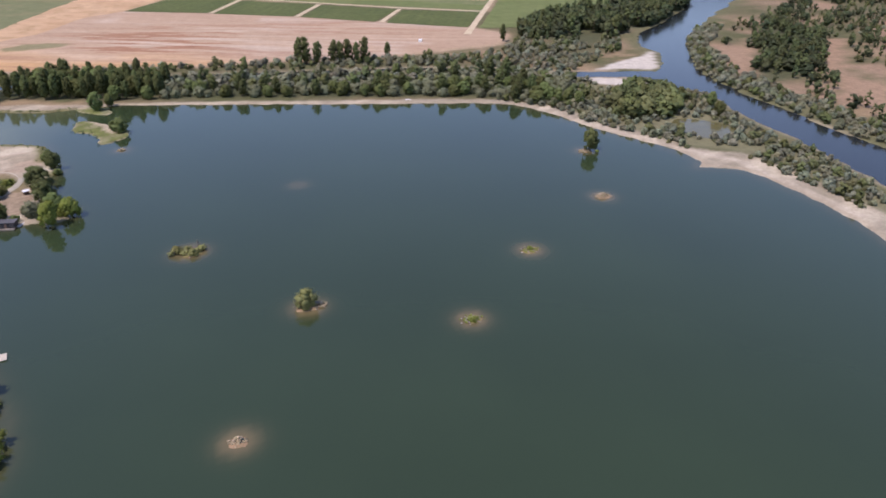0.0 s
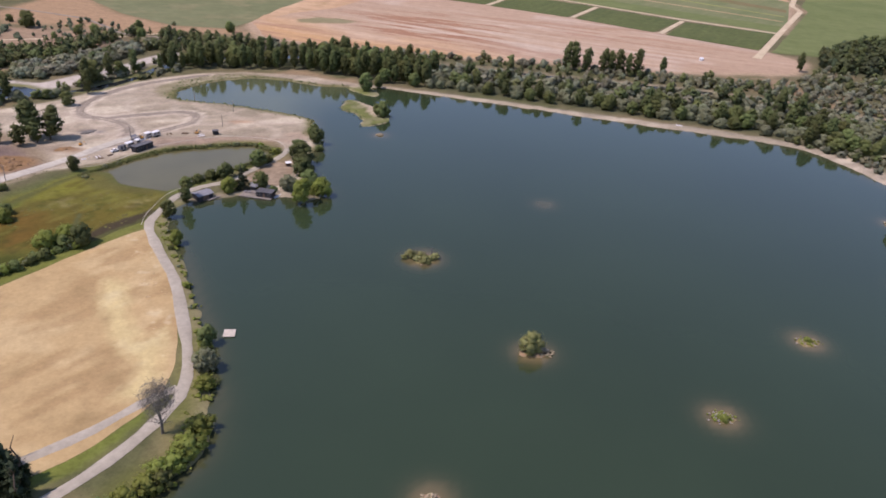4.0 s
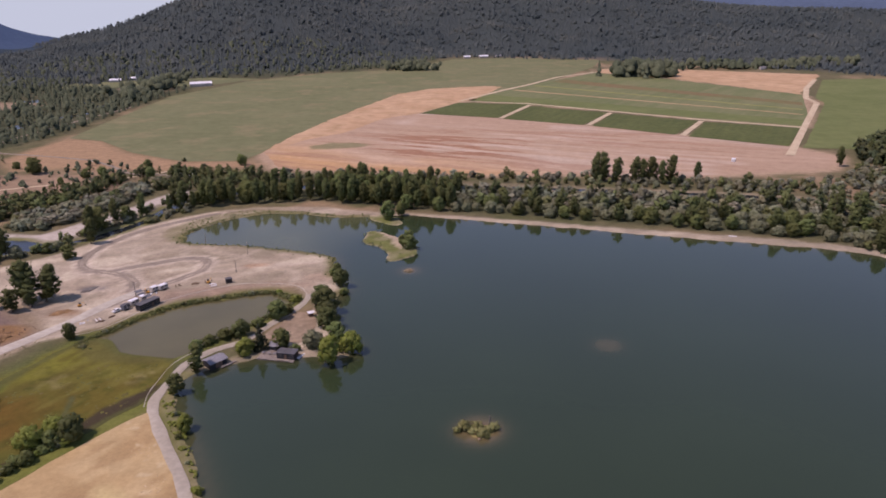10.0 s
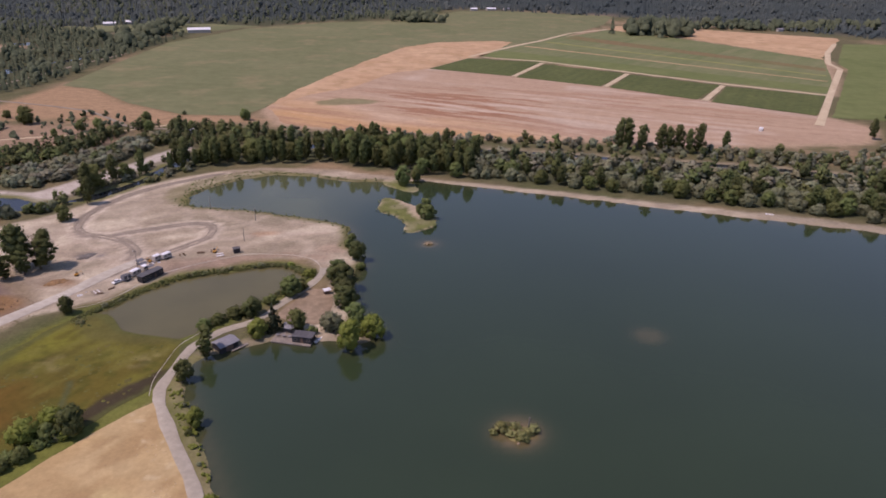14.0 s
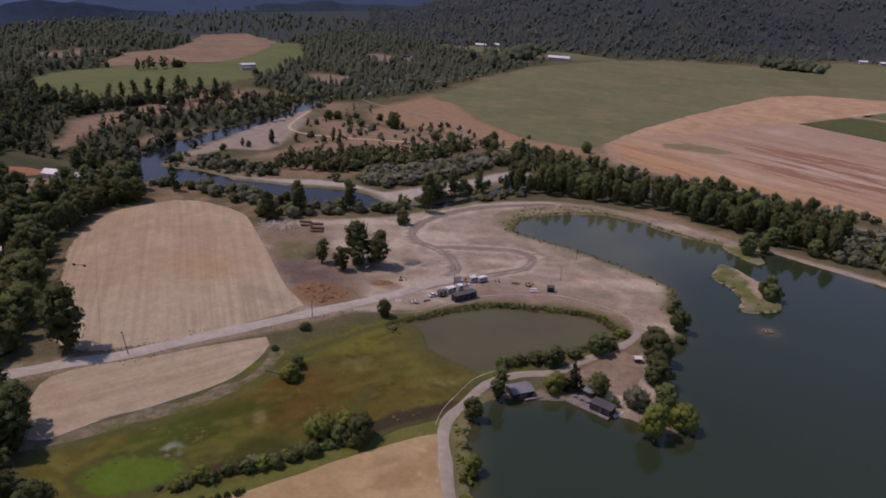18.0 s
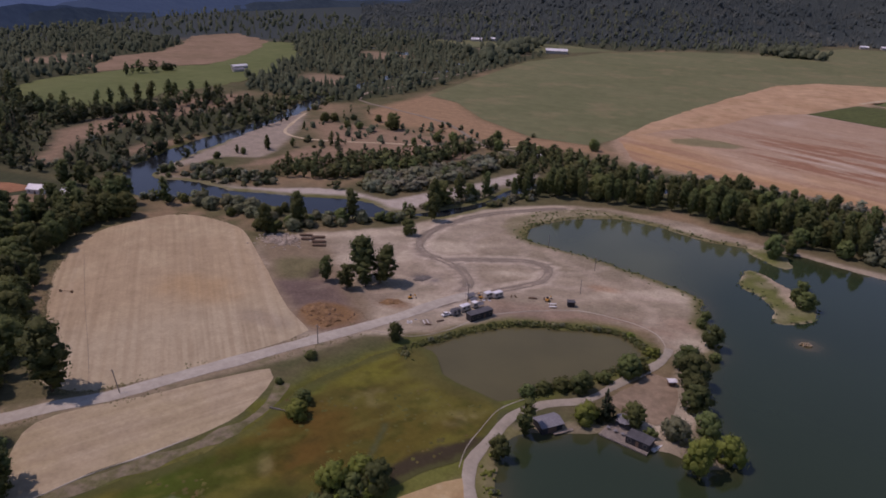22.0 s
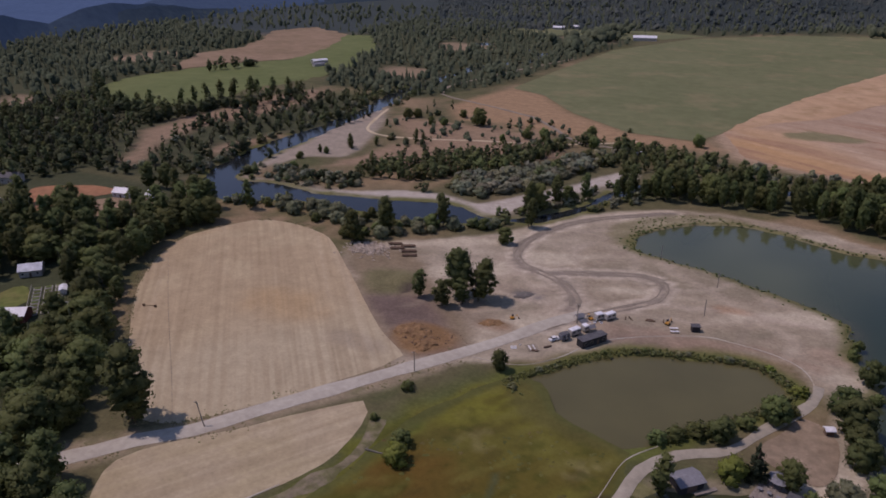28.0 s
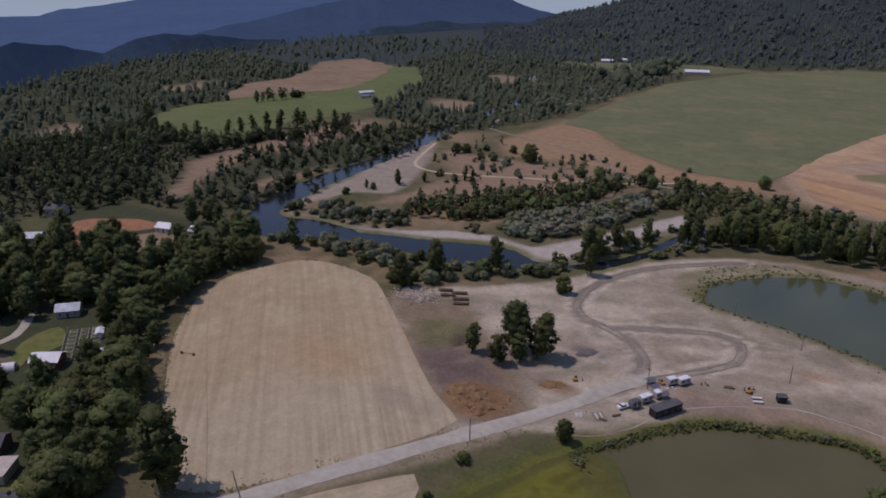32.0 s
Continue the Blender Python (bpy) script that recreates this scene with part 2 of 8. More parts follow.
M_ASPHALT = material("worn_asphalt", (0.350, 0.318, 0.255), 0.9, (0.30, 0.270, 0.212), 2.0, 20.0, None, 0.03, 0.2, strength=0.14)
M_TRACK = material("dark_track_gravel", (0.215, 0.185, 0.145), 0.95, (0.26, 0.222, 0.17), 2.5, 12.0, None, 0.05, 0.1, strength=0.2)
M_BARK = material("bark", (0.13, 0.10, 0.075), 0.95, (0.09, 0.07, 0.05), 0.4, 2.0, None, 0.05, 0.1)
M_DEAD = material("bare_twigs", (0.175, 0.160, 0.140), 0.95, (0.135, 0.125, 0.105), 0.4, 2.0, None, 0.02, 0.1)
M_LEAF = leaf_material("broad_leaves", (0.132, 0.162, 0.056), (0.160, 0.188, 0.068))
M_LEAF_DARK = leaf_material("dark_leaves", (0.098, 0.122, 0.046), (0.124, 0.148, 0.056), 0.4)
M_LEAF_BRIGHT = leaf_material("bright_leaves", (0.195, 0.240, 0.050), (0.222, 0.256, 0.064), 0.3)
M_WILLOW = leaf_material("willow_leaves", (0.250, 0.268, 0.166), (0.210, 0.232, 0.132), 0.3)
M_OLIVE = leaf_material("olive_leaves", (0.30, 0.31, 0.13), (0.24, 0.25, 0.095), 0.2)
M_FIR = leaf_material("fir_needles", (0.038, 0.056, 0.032), (0.054, 0.074, 0.040), 0.4)
M_THICKET = leaf_material("thicket_leaves", (0.1, 0.12, 0.06), (0.12, 0.14, 0.07), 0, True)
# green far leaves with some extra blue put in as haze
M_HAZY_FARLEAF = material("hazy_far_leaves", (0.060, 0.076, 0.048), 0.9, (0.084, 0.098, 0.060), 9.0, 60.0, None, 0, 0.05, strength=0.45)
# blue-grey in the hill's leaf colours paints the haze of distance
M_HAZY_HILLLEAF = material("hazy_hill_leaves", (0.044, 0.060, 0.062), 0.9, (0.068, 0.084, 0.080), 26.0, 240.0, (0.086, 0.098, 0.086), 0, 0.05, strength=0.22)


def water(name, colour, rough=0.06, wave=0.018, tint=False, ior=1.33, size=0.012):
    m = bpy.data.materials.new(name)
    m.use_nodes = True
    n, link = m.node_tree.nodes, m.node_tree.links.new
    b = n["Principled BSDF"]
    b.inputs["Base Color"].default_value = (*colour, 1)
    b.inputs["Roughness"].default_value, b.inputs["IOR"].default_value = rough, ior
    where = n.new("ShaderNodeNewGeometry").outputs["Position"]
    big = n.new("ShaderNodeTexNoise")
    big.inputs["Scale"].default_value, big.inputs["Detail"].default_value = size, 3
    link(where, big.inputs["Vector"])
    mixer = n.new("ShaderNodeMix")
    mixer.data_type = "RGBA"
    link(big.outputs[0], mixer.inputs[0])
    mixer.inputs[6].default_value = (*(v * 0.8 for v in colour), 1)
    mixer.inputs[7].default_value = (*(v * 1.2 for v in colour), 1)
    out = mixer.outputs[2]
    if tint:
        at = n.new("ShaderNodeAttribute")
        at.attribute_name = "shoal"
        over = n.new("ShaderNodeMix")
        over.data_type = "RGBA"
        link(at.outputs["Fac"], over.inputs[0])
        link(out, over.inputs[6])
        over.inputs[7].default_value = (0.17, 0.128, 0.066, 1)
        green = n.new("ShaderNodeAttribute")
        green.attribute_name = "weed"
        weedy = n.new("ShaderNodeMix")
        weedy.data_type = "RGBA"
        link(green.outputs["Fac"], weedy.inputs[0])
        link(over.outputs[2], weedy.inputs[6])
        weedy.inputs[7].default_value = (0.098, 0.112, 0.056, 1)
        out = weedy.outputs[2]
    link(out, b.inputs["Base Color"])
    small = n.new("ShaderNodeTexNoise")
    small.inputs["Scale"].default_value, small.inputs["Detail"].default_value = 0.9, 3
    link(where, small.inputs["Vector"])
    bp = n.new("ShaderNodeBump")
    bp.inputs["Distance"].default_value, bp.inputs["Strength"].default_value = wave, 0.6
    link(small.outputs[0], bp.inputs["Height"])
    link(bp.outputs[0], b.inputs["Normal"])
    return m


M_LAKE = water("lake_water", (0.0245, 0.0405, 0.0190), tint=True, ior=1.45)
M_POND = water("pond_water", (0.104, 0.096, 0.042), 0.12, 0.03, size=0.045)
M_RIVER = water("river_water", (0.015, 0.019, 0.021), 0.14, 0.02)

# ---- the plan: outlines in metres ----
LAKE = rounded([(-47, 50), (-39, 63), (-34, 74), (-36, 86), (-37, 95), (-42, 106), (-46, 121), (-57, 142), (-67, 163), (-78, 184), (-89, 204),
                (-93, 213), (-94, 221), (-91, 227), (-84, 230), (-77, 236), (-67, 240), (-53, 240), (-46, 242), (-38, 236), (-30, 242), (-32, 252),
                (-38, 260), (-44, 279), (-45, 300), (-42, 316), (-50, 333), (-53, 355), (-61, 365), (-80, 374), (-110, 383), (-137, 387),
                (-150, 391), (-153, 405), (-146, 424), (-129, 442), (-108, 450)]
               + [(-80, 444), (-60, 438), (-40, 440), (-16, 442), (6, 435), (46, 423), (93, 409), (132, 396), (168, 385), (205, 374),
                  (232, 365), (250, 354), (262, 332), (268, 312), (274, 291), (282, 271), (292, 250), (298, 233), (300, 212), (292, 203), (302, 199), (311, 194), (316, 180), (318, 157), (318, 135),
                  (315, 112), (309, 89), (308, 70), (300, 0), (280, -150), (200, -260), (40, -280), (-60, -220), (-75, -100), (-62, 0), (-53, 36)])
POND = rounded([(-140, 265), (-135, 273), (-128, 283), (-119, 292), (-99, 301), (-83, 307), (-74, 303), (-68, 295), (-73, 287), (-79, 276), (-87, 266),
                (-97, 250), (-106, 242), (-116, 240), (-129, 242), (-139, 246), (-146, 256)], step=4)
RIVER_EAST = rounded([(1045, 942), (794, 763), (565, 562), (505, 490), (449, 401), (434, 337), (429, 284), (424, 242), (422, 199), (424, 120), (440, -200),
                      (385, -200), (372, 120), (374, 154), (381, 191), (388, 230), (391, 262), (398, 298), (409, 330), (404, 348), (386, 360), (389, 388), (420, 417), (442, 440),
                      (466, 480), (472, 518), (514, 578), (632, 673), (848, 877)])
RIVER_WEST = rounded([(-486, 660), (-481, 628), (-463, 571), (-455, 525), (-450, 477), (-446, 431), (-434, 388), (-424, 362), (-410, 346), (-396, 338), (-379, 333),
                      (-361, 338), (-348, 352), (-320, 358), (-293, 361), (-271, 360), (-256, 365), (-243, 373), (-228, 384), (-210, 406),
                      (-196, 436), (-190, 470), (-176, 496), (-130, 520), (-60, 536), (0, 528), (120, 508), (230, 486), (300, 462), (335, 438), (366, 428), (412, 414)]
                     + [(406, 398), (364, 409), (330, 424), (296, 452), (230, 480), (120, 502), (0, 521), (-60, 529), (-126, 512), (-170, 490), (-183, 468), (-192, 434), (-206, 397),
                        (-222, 390), (-238, 388), (-253, 394), (-269, 394), (-290, 384), (-307, 379), (-320, 375), (-342, 369), (-372, 369), (-391, 362), (-405, 364),
                        (-412, 386), (-423, 415), (-433, 466), (-446, 535), (-456, 594), (-474, 655)])
RIVER_FAR = rounded([(-486, 650), (-496, 740), (-506, 850), (-470, 950), (-520, 1020), (-700, 1080), (-800, 1160), (-794, 1164), (-694, 1086), (-512, 1026), (-460, 952),
                     (-497, 850), (-487, 740), (-474, 650)])
ISLES = {"post": (19, 188, 7.5), "willow": (58, 127, 6.0), "ring": (112, 99, 5.5), "tuft": (157, 142, 5.5), "mound": (219, 184, 5.5), "tree": (247, 249, 5.5),
         "low": (26, 62, 4.8), "stone": (-12, 339, 3.5), "sunk": (76, 250, 5.0)}
ISLE_NW = rounded([(-43, 407), (-36, 409), (-27, 402), (-14, 386), (-8, 375), (-10, 362), (-25, 352), (-28, 367), (-34, 377), (-43, 386)], step=3)
SPIT = rounded([(-44, 440), (-30, 442), (-22, 434), (-20, 424), (-23, 419), (-34, 424), (-42, 433)], step=3)
ISLE_SAND = rounded([(-35, 408), (-25, 405), (-14, 389), (-13, 380), (-19, 374), (-24, 380), (-26, 390), (-32, 400)], step=3)
ARM_GREEN = rounded([(-144, 383), (-162, 389), (-171, 408), (-163, 430), (-144, 450), (-112, 460), (-112, 450), (-129, 442), (-146, 424), (-153, 405), (-150, 391)], step=4)
HUMP = rounded([(-245, 297), (-226, 308), (-216, 298), (-221, 279), (-232, 284)], step=4)
EAST_BARE = [[(542, 503), (573, 465), (475, 369), (468, 389)], [(660, 497), (705, 477), (560, 345), (540, 362)], [(564, 359), (570, 277), (499, 250), (490, 292), (535, 335)],
             [(931, 757), (882, 631), (830, 654)], [(700, 420), (820, 460), (760, 330), (660, 330)], [(392, 330), (400, 300), (384, 250), (380, 215), (374, 215), (378, 258), (388, 303)]]
EAST_WILD = rounded([(245, 372), (272, 337), (279, 300), (296, 265), (307, 233), (324, 222), (331, 198), (331, 162), (331, 126), (336, 60), (365, 60), (361, 137), (366, 161),
                     (377, 197), (376, 223), (385, 258), (393, 303), (402, 332), (380, 358), (350, 375), (330, 408), (290, 440), (250, 420)])
EAST_DARK = [(306, 311), (312, 294), (334, 290), (350, 299), (373, 332), (376, 354), (345, 356), (323, 337)]
EAST_WOOD = [(706, 592), (690, 500), (545, 358), (480, 350), (500, 400), (547, 440), (610, 520)]
EAST_FRINGE = [(628, 582), (527, 490), (480, 379), (470, 318), (465, 260), (448, 186), (450, 60), (418, 60), (418, 170), (420, 232), (424, 277), (434, 337), (444, 398), (482, 468), (578, 584)]
POOL_EAST = rounded([(342, 285), (326, 272), (329, 248), (343, 240), (362, 250), (361, 270)], step=4)
BAR_WEST = rounded([(-373, 372), (-345, 373), (-315, 389), (-298, 400), (-279, 409), (-259, 405), (-245, 408), (-232, 430), (-225, 446), (-209, 487), (-195, 512), (-188, 500),
                    (-200, 470), (-213, 434), (-221, 410), (-236, 391), (-250, 396), (-269, 396), (-290, 386), (-320, 377), (-345, 371)], True, 4)
BAR_UP = rounded([(-413, 388), (-422, 413), (-433, 465), (-446, 536), (-456, 600), (-430, 560), (-412, 530), (-398, 503), (-380, 463), (-378, 438), (-396, 424), (-400, 403)])
BAR_EAST = rounded([(370, 434), (389, 430), (416, 420), (433, 437), (456, 474), (460, 490), (442, 473), (408, 459)], True, 4)
BAR_EAST_LOW = rounded([(339, 410), (360, 403), (384, 390), (381, 364), (356, 380), (342, 391)], True, 4)
SAND = rounded([(-268, 306), (-262, 322), (-242, 345), (-212, 378), (-199, 412), (-146, 457), (-86, 464), (-38, 448), (60, 428), (140, 402), (210, 382),
                (250, 366), (270, 350), (280, 330), (286, 300), (302, 262), (312, 236), (320, 222), (333, 215), (339, 198), (341, 182), (338, 158), (336, 120), (330, 60), (290, 60), (285, 200), (240, 340), (120, 390), (-10, 436),
                (-100, 440), (-150, 420), (-152, 392), (-80, 374), (-40, 330), (-44, 244), (-60, 250), (-54, 290)]
               + [(-64, 312), (-82, 318), (-121, 299), (-138, 283), (-153, 266), (-172, 251), (-184, 238), (-208, 259)])
FLAT_WEST = rounded([(-226, 176), (-245, 173), (-266, 190), (-288, 207), (-310, 225), (-326, 242), (-337, 257), (-344, 272), (-346, 285), (-340, 304), (-331, 319), (-312, 324), (-291, 321), (-279, 315),
                     (-266, 305), (-239, 284), (-222, 270), (-206, 258), (-188, 247), (-190, 238), (-197, 223), (-205, 207), (-215, 190)], step=5)
FIELD_LOW = rounded([(-194, 136), (-190, 150), (-180, 169), (-174, 187), (-174, 200), (-178, 214), (-183, 218), (-194, 204), (-208, 183), (-219, 169), (-224, 157), (-219, 147), (-207, 135), (-200, 132)], step=5)
FIELD_DRY = rounded([(-98, 200), (-118, 170), (-132, 146), (-146, 118), (-176, 92), (-160, 55), (-120, 30), (-92, 47), (-79, 58), (-68, 68), (-57, 86), (-53, 97),
                     (-55, 112), (-63, 137), (-77, 166), (-90, 186)], step=8)
MARSH = rounded([(-187, 131), (-178, 161), (-172, 184), (-172, 206), (-166, 230), (-150, 257), (-138, 249), (-122, 238), (-103, 236), (-101, 226), (-104, 210),
                 (-118, 185), (-126, 170), (-140, 152), (-148, 138), (-160, 122), (-178, 122)], step=6)
MARSH_FIELD = rounded([(-191, 124), (-184, 142), (-174, 162), (-166, 186), (-166, 206), (-162, 226), (-151, 254), (-140, 258), (-128, 246), (-114, 243), (-102, 239), (-99, 228), (-98, 216), (-104, 203),
                       (-116, 184), (-126, 169), (-138, 154), (-149, 138), (-159, 125), (-174, 117)], step=5)
PASTURE = [(-396, 740), (-406, 864), (-416, 1092), (-352, 1310), (-232, 1440), (-98, 1510), (26, 1770), (410, 1820), (316, 1508), (182, 1235), (60, 1026), (-46, 1033),
           (-129, 871), (-148, 787), (-161, 729), (-167, 654), (-179, 620), (-231, 619), (-297, 659), (-357, 724)]
PASTURE_TOP = [(-660, 1215), (-668, 1290), (-600, 1322), (-520, 1350), (-440, 1372), (-340, 1345), (-395, 1268), (-440, 1235), (-520, 1238), (-600, 1208)]
PASTURE_GAP = [(-428, 1100), (-515, 1090), (-560, 1170), (-560, 1235), (-420, 1240)]
FALLOW = [(-169, 660), (-137, 726), (-106, 757), (-66, 864), (-26, 896), (74, 850), (168, 794), (255, 725), (340, 660), (360, 612), (330, 566), (228, 548), (158, 546), (115, 556), (46, 554),
          (-46, 572), (-93, 576), (-140, 592)]
APRICOT = [(-129, 871), (-104, 964), (-67, 1097), (-16, 1163), (75, 1195), (100, 1180), (49, 1022), (22, 994), (-28, 894), (-66, 862), (-106, 755), (-137, 724), (-169, 662), (-161, 729), (-148, 787)]
LEFT_TAN = [(-408, 630), (-410, 684), (-399, 742), (-352, 726), (-296, 661), (-232, 621), (-178, 622), (-150, 600), (-201, 586), (-237, 576), (-327, 590), (-371, 580)]
CROPS = [[(-25, 896), (26, 994), (122, 968), (71, 854)], [(77, 846), (124, 952), (214, 889), (165, 797)],
         [(174, 790), (219, 880), (305, 818), (250, 731)], [(261, 719), (310, 811), (399, 766), (340, 664)]]
STRIPS = [(32, 1018), (160, 1220), (299, 1404), (400, 1280), (533, 1045), (450, 853), (405, 774), (303, 842), (217, 914), (117, 986)]
FIELD_EAST = [(350, 655), (440, 812), (522, 958), (535, 1010), (660, 1240), (760, 1250), (885, 1250), (620, 760), (467, 640), (400, 645)]
FIELD_FAR = [(-767, 510), (-790, 581), (-780, 625), (-775, 697), (-735, 765), (-777, 891), (-880, 1010), (-815, 1040), (-700, 900), (-622, 740), (-612, 655), (-622, 589), (-604, 509), (-631, 474), (-686, 467)]
FIELD_BROWN = [(-826, 654), (-885, 751), (-880, 806), (-930, 906), (-1005, 1000), (-990, 1095), (-860, 1030), (-777, 891), (-737, 773), (-778, 700), (-784, 630)]
TAN_PATCHES = [[(-495, 347), (-556, 408), (-575, 462), (-573, 503), (-576, 571), (-571, 648), (-539, 614), (-522, 545), (-521, 490), (-529, 449), (-515, 404), (-474, 341)],
               [(-472, 398), (-471, 428), (-464, 478), (-447, 464), (-449, 425), (-455, 390)],
               [(-372, 415), (-368, 483), (-362, 492), (-254, 542), (-242, 516), (-311, 466), (-344, 435)],
               [(-420, 551), (-424, 580), (-394, 572), (-342, 578), (-294, 574), (-275, 534), (-294, 495), (-346, 490), (-370, 518)]]
LOT_BROWN = rounded([(-532, 209), (-523, 236), (-492, 222), (-468, 202), (-487, 193)], True, 5)
LOT_GREEN = rounded([(-516, 236), (-509, 253), (-477, 237), (-439, 213), (-452, 201), (-486, 222)], True, 5)
LOT_CLAY = rounded([(-481, 277), (-484, 288), (-461, 304), (-438, 307), (-441, 292), (-444, 278), (-433, 262), (-446, 257), (-460, 264)], True, 5)
LOT_TAN = rounded([(-438, 275), (-430, 300), (-417, 312), (-392, 306), (-398, 288), (-419, 268)], True, 5)
LOT_FIELD = rounded([(-389, 130), (-369, 165), (-351, 182), (-338, 172), (-343, 153), (-346, 135), (-357, 123)], True, 5)
LOT_LAWN = rounded([(-401, 146), (-397, 161), (-383, 159), (-389, 145)], True, 4)
LOT_GRASS = rounded([(-357, 190), (-358, 205), (-341, 198), (-343, 187), (-336, 176), (-342, 178)], True, 4)
LOT_GARDEN = [(-354, 207), (-346, 217), (-319, 199), (-328, 188)]
LANE = rounded([(-60, 306), (-61, 294), (-71, 272), (-78, 256), (-90, 246), (-97, 234), (-98, 222), (-99, 211), (-97, 201), (-84, 179), (-72, 160), (-61, 136),
                (-53, 117), (-49, 104), (-48, 95), (-51, 84), (-55, 74), (-61, 63), (-70, 50), (-90, 16)], False, 5)
LANE_SIDE = rounded([(-50, 99), (-58, 91), (-66, 80), (-76, 70), (-88, 60), (-110, 46)], False, 5)
ROAD = rounded([(-300, 60), (-271, 104), (-257, 122), (-243, 142), (-233, 156), (-227, 166), (-217, 178), (-207, 197), (-196, 217), (-185, 237), (-173, 258), (-163, 277), (-155, 296),
                (-146, 312)], False, 5)
LOOP = rounded([(-150, 306), (-153, 321), (-162, 332), (-174, 338), (-187, 342), (-196, 352), (-199, 370), (-193, 398), (-178, 422), (-150, 448)], False, 4)
RING_ROAD = rounded([(-174, 340), (-156, 351), (-137, 360), (-127, 356), (-125, 340), (-136, 323), (-146, 309), (-154, 293)], False, 4)
FARM_ROAD = [(299, 1410), (216, 1330), (151, 1212), (97, 1130), (28, 1010), (120, 978), (215, 904), (303, 832), (402, 768)]
FARM_ROAD_EAST = [(650, 1246), (575, 1120), (521, 1009), (511, 956), (428, 810), (338, 650), (322, 622)]
RIVER_TRACK = rounded([(-217, 566), (-252, 566), (-268, 578), (-284, 595), (-322, 628), (-358, 642), (-398, 655), (-442, 672), (-460, 716), (-456, 775), (-446, 874), (-430, 980)], False, 20)
FLAT_TRACK = rounded([(-446, 586), (-427, 540), (-411, 512), (-386, 504), (-351, 515), (-320, 530), (-280, 546), (-244, 568), (-217, 595)], False, 8)
# skyline of the wooded hill and of the ranges behind it: degrees left of +y, degrees up, seen from the middle of the path
HILL = [(-70, -1.2), (-34, -1.2), (-26, -0.9), (-18, -0.4), (-10, 0.6), (-5, 1.4), (0, 1.0), (3.5, 0.3), (5, 0.3), (9, 1.4), (13, 2.3), (16, 1.3), (19, 0.2), (22, -1.0), (25, -1.9),
        (27, -2.2), (29, -2.8), (31, -3.8), (33, -5.0), (36, -9.0)]
RANGE_RIGHT = [(-75, 3.4), (-50, 3.2), (-34, 3.0), (-27, 2.2), (-22, 2.6), (-14, 2.6), (-8, 1.8), (-3, 1.0), (2, -0.5)]
RANGE_MID = [(24, -3.2), (28, -2.6), (33, -3.0), (36, -2.9), (40, -3.2), (44, -3.8), (47, -4.2), (50.5, -4.0), (53, -3.8), (55, -3.9), (57.3, -4.7), (60, -5.6), (64, -6.3), (68, -7.0)]
RANGE_FAR = [(20, -2.8), (24, -2.4), (27, -2.4), (30, -2.2), (33, -1.6), (36, -0.9), (40, -0.5), (44, -0.5), (48, -0.7), (51, -0.6), (54, -0.8), (57, -1.2), (59, -1.5), (61.3, -1.8), (63.4, -2.1), (65.2, -2.7), (67, -3.4), (72, -3.6), (100, -3.6)]
RANGE_BLUE = [(24, -3.4), (27, -2.6), (30, -1.5), (32, -0.8), (35, -0.4), (38, -0.4), (41, -0.8), (45.3, -1.6), (49, -2.6), (51, -2.9), (54, -3.6), (57.5, -4.5)]
RANGE_LEFT = [(47, -4.5), (50.5, -4.0), (53, -3.7), (56, -3.5), (58, -3.9), (60, -4.7), (63, -4.1), (65, -3.8), (67, -4.6), (70, -5.6), (80, -6.5)]
# where the plain ends below the ranges
RANGE_FOOT = [(18, -3.3), (30, -3.3), (35, -3.5), (44, -4.1), (48, -4.5), (52, -5.0), (56, -5.4), (60, -5.8), (64, -6.6), (67.4, -7.2), (75, -7.8), (100, -7.8)]
YARDS = [(-331, 187, 12), (-323, 201, 9), (-366, 213, 12), (-337, 203, 15), (-341, 175, 10), (-294, 151, 10), (-281, 145, 12), (-263, 140, 12), (-473, 249, 12), (-428, 303, 12), (-409, 310, 12), (-400, 300, 14), (-509, 282, 14), (-538, 230, 12), (-526, 254, 9),
         (-375, 178, 9), (-366, 190, 8), (-409, 151, 10)]
# ---- the ground, one sheet from the lake to the hills ----
def spread(lo, hi, near0, near1, step, growth=1.045):
    mid = list(np.arange(near0, near1 + step, step))
    a, s = [], step
    v = near0
    while v > lo:
        s *= growth
        v -= s
        a.append(v)
    b, s, v = [], step, mid[-1]
    while v < hi:
        s *= growth
        v += s
        b.append(v)
    return np.array(a[::-1] + mid + b)


def hill_height(x, y):
    dx, dy = x - REF[0], y - REF[1]
    r, az = np.hypot(dx, dy), np.degrees(np.arctan2(-dx, dy))
    up = np.interp(-az, [-a for a, _ in HILL][::-1], [e for _, e in HILL][::-1])
    foot = np.interp(az, [-70, -34, -20, -2, 8, 20, 27, 36], [1500, 1500, 1650, 1800, 1480, 1420, 1380, 1300])
    crest = foot + 1250
    top = np.maximum(137 + crest * np.tan(np.radians(up)), 0)
    z = top * smooth(0.0, 1.0, (r - foot) / (crest - foot)) ** 0.8
    z *= 1 + (0.24 * wobble(x, y, 420, 3) + 0.14 * wobble(x, y, 170, 4)) * smooth(0.1, 0.5, (r - foot) / 1250) * (1 - smooth(0.7, 1.0, (r - foot) / 1250))
    return np.where(np.abs(az) < 75, z, 0.0), smooth(-30, 60, r - foot) * (np.abs(az) < 75)


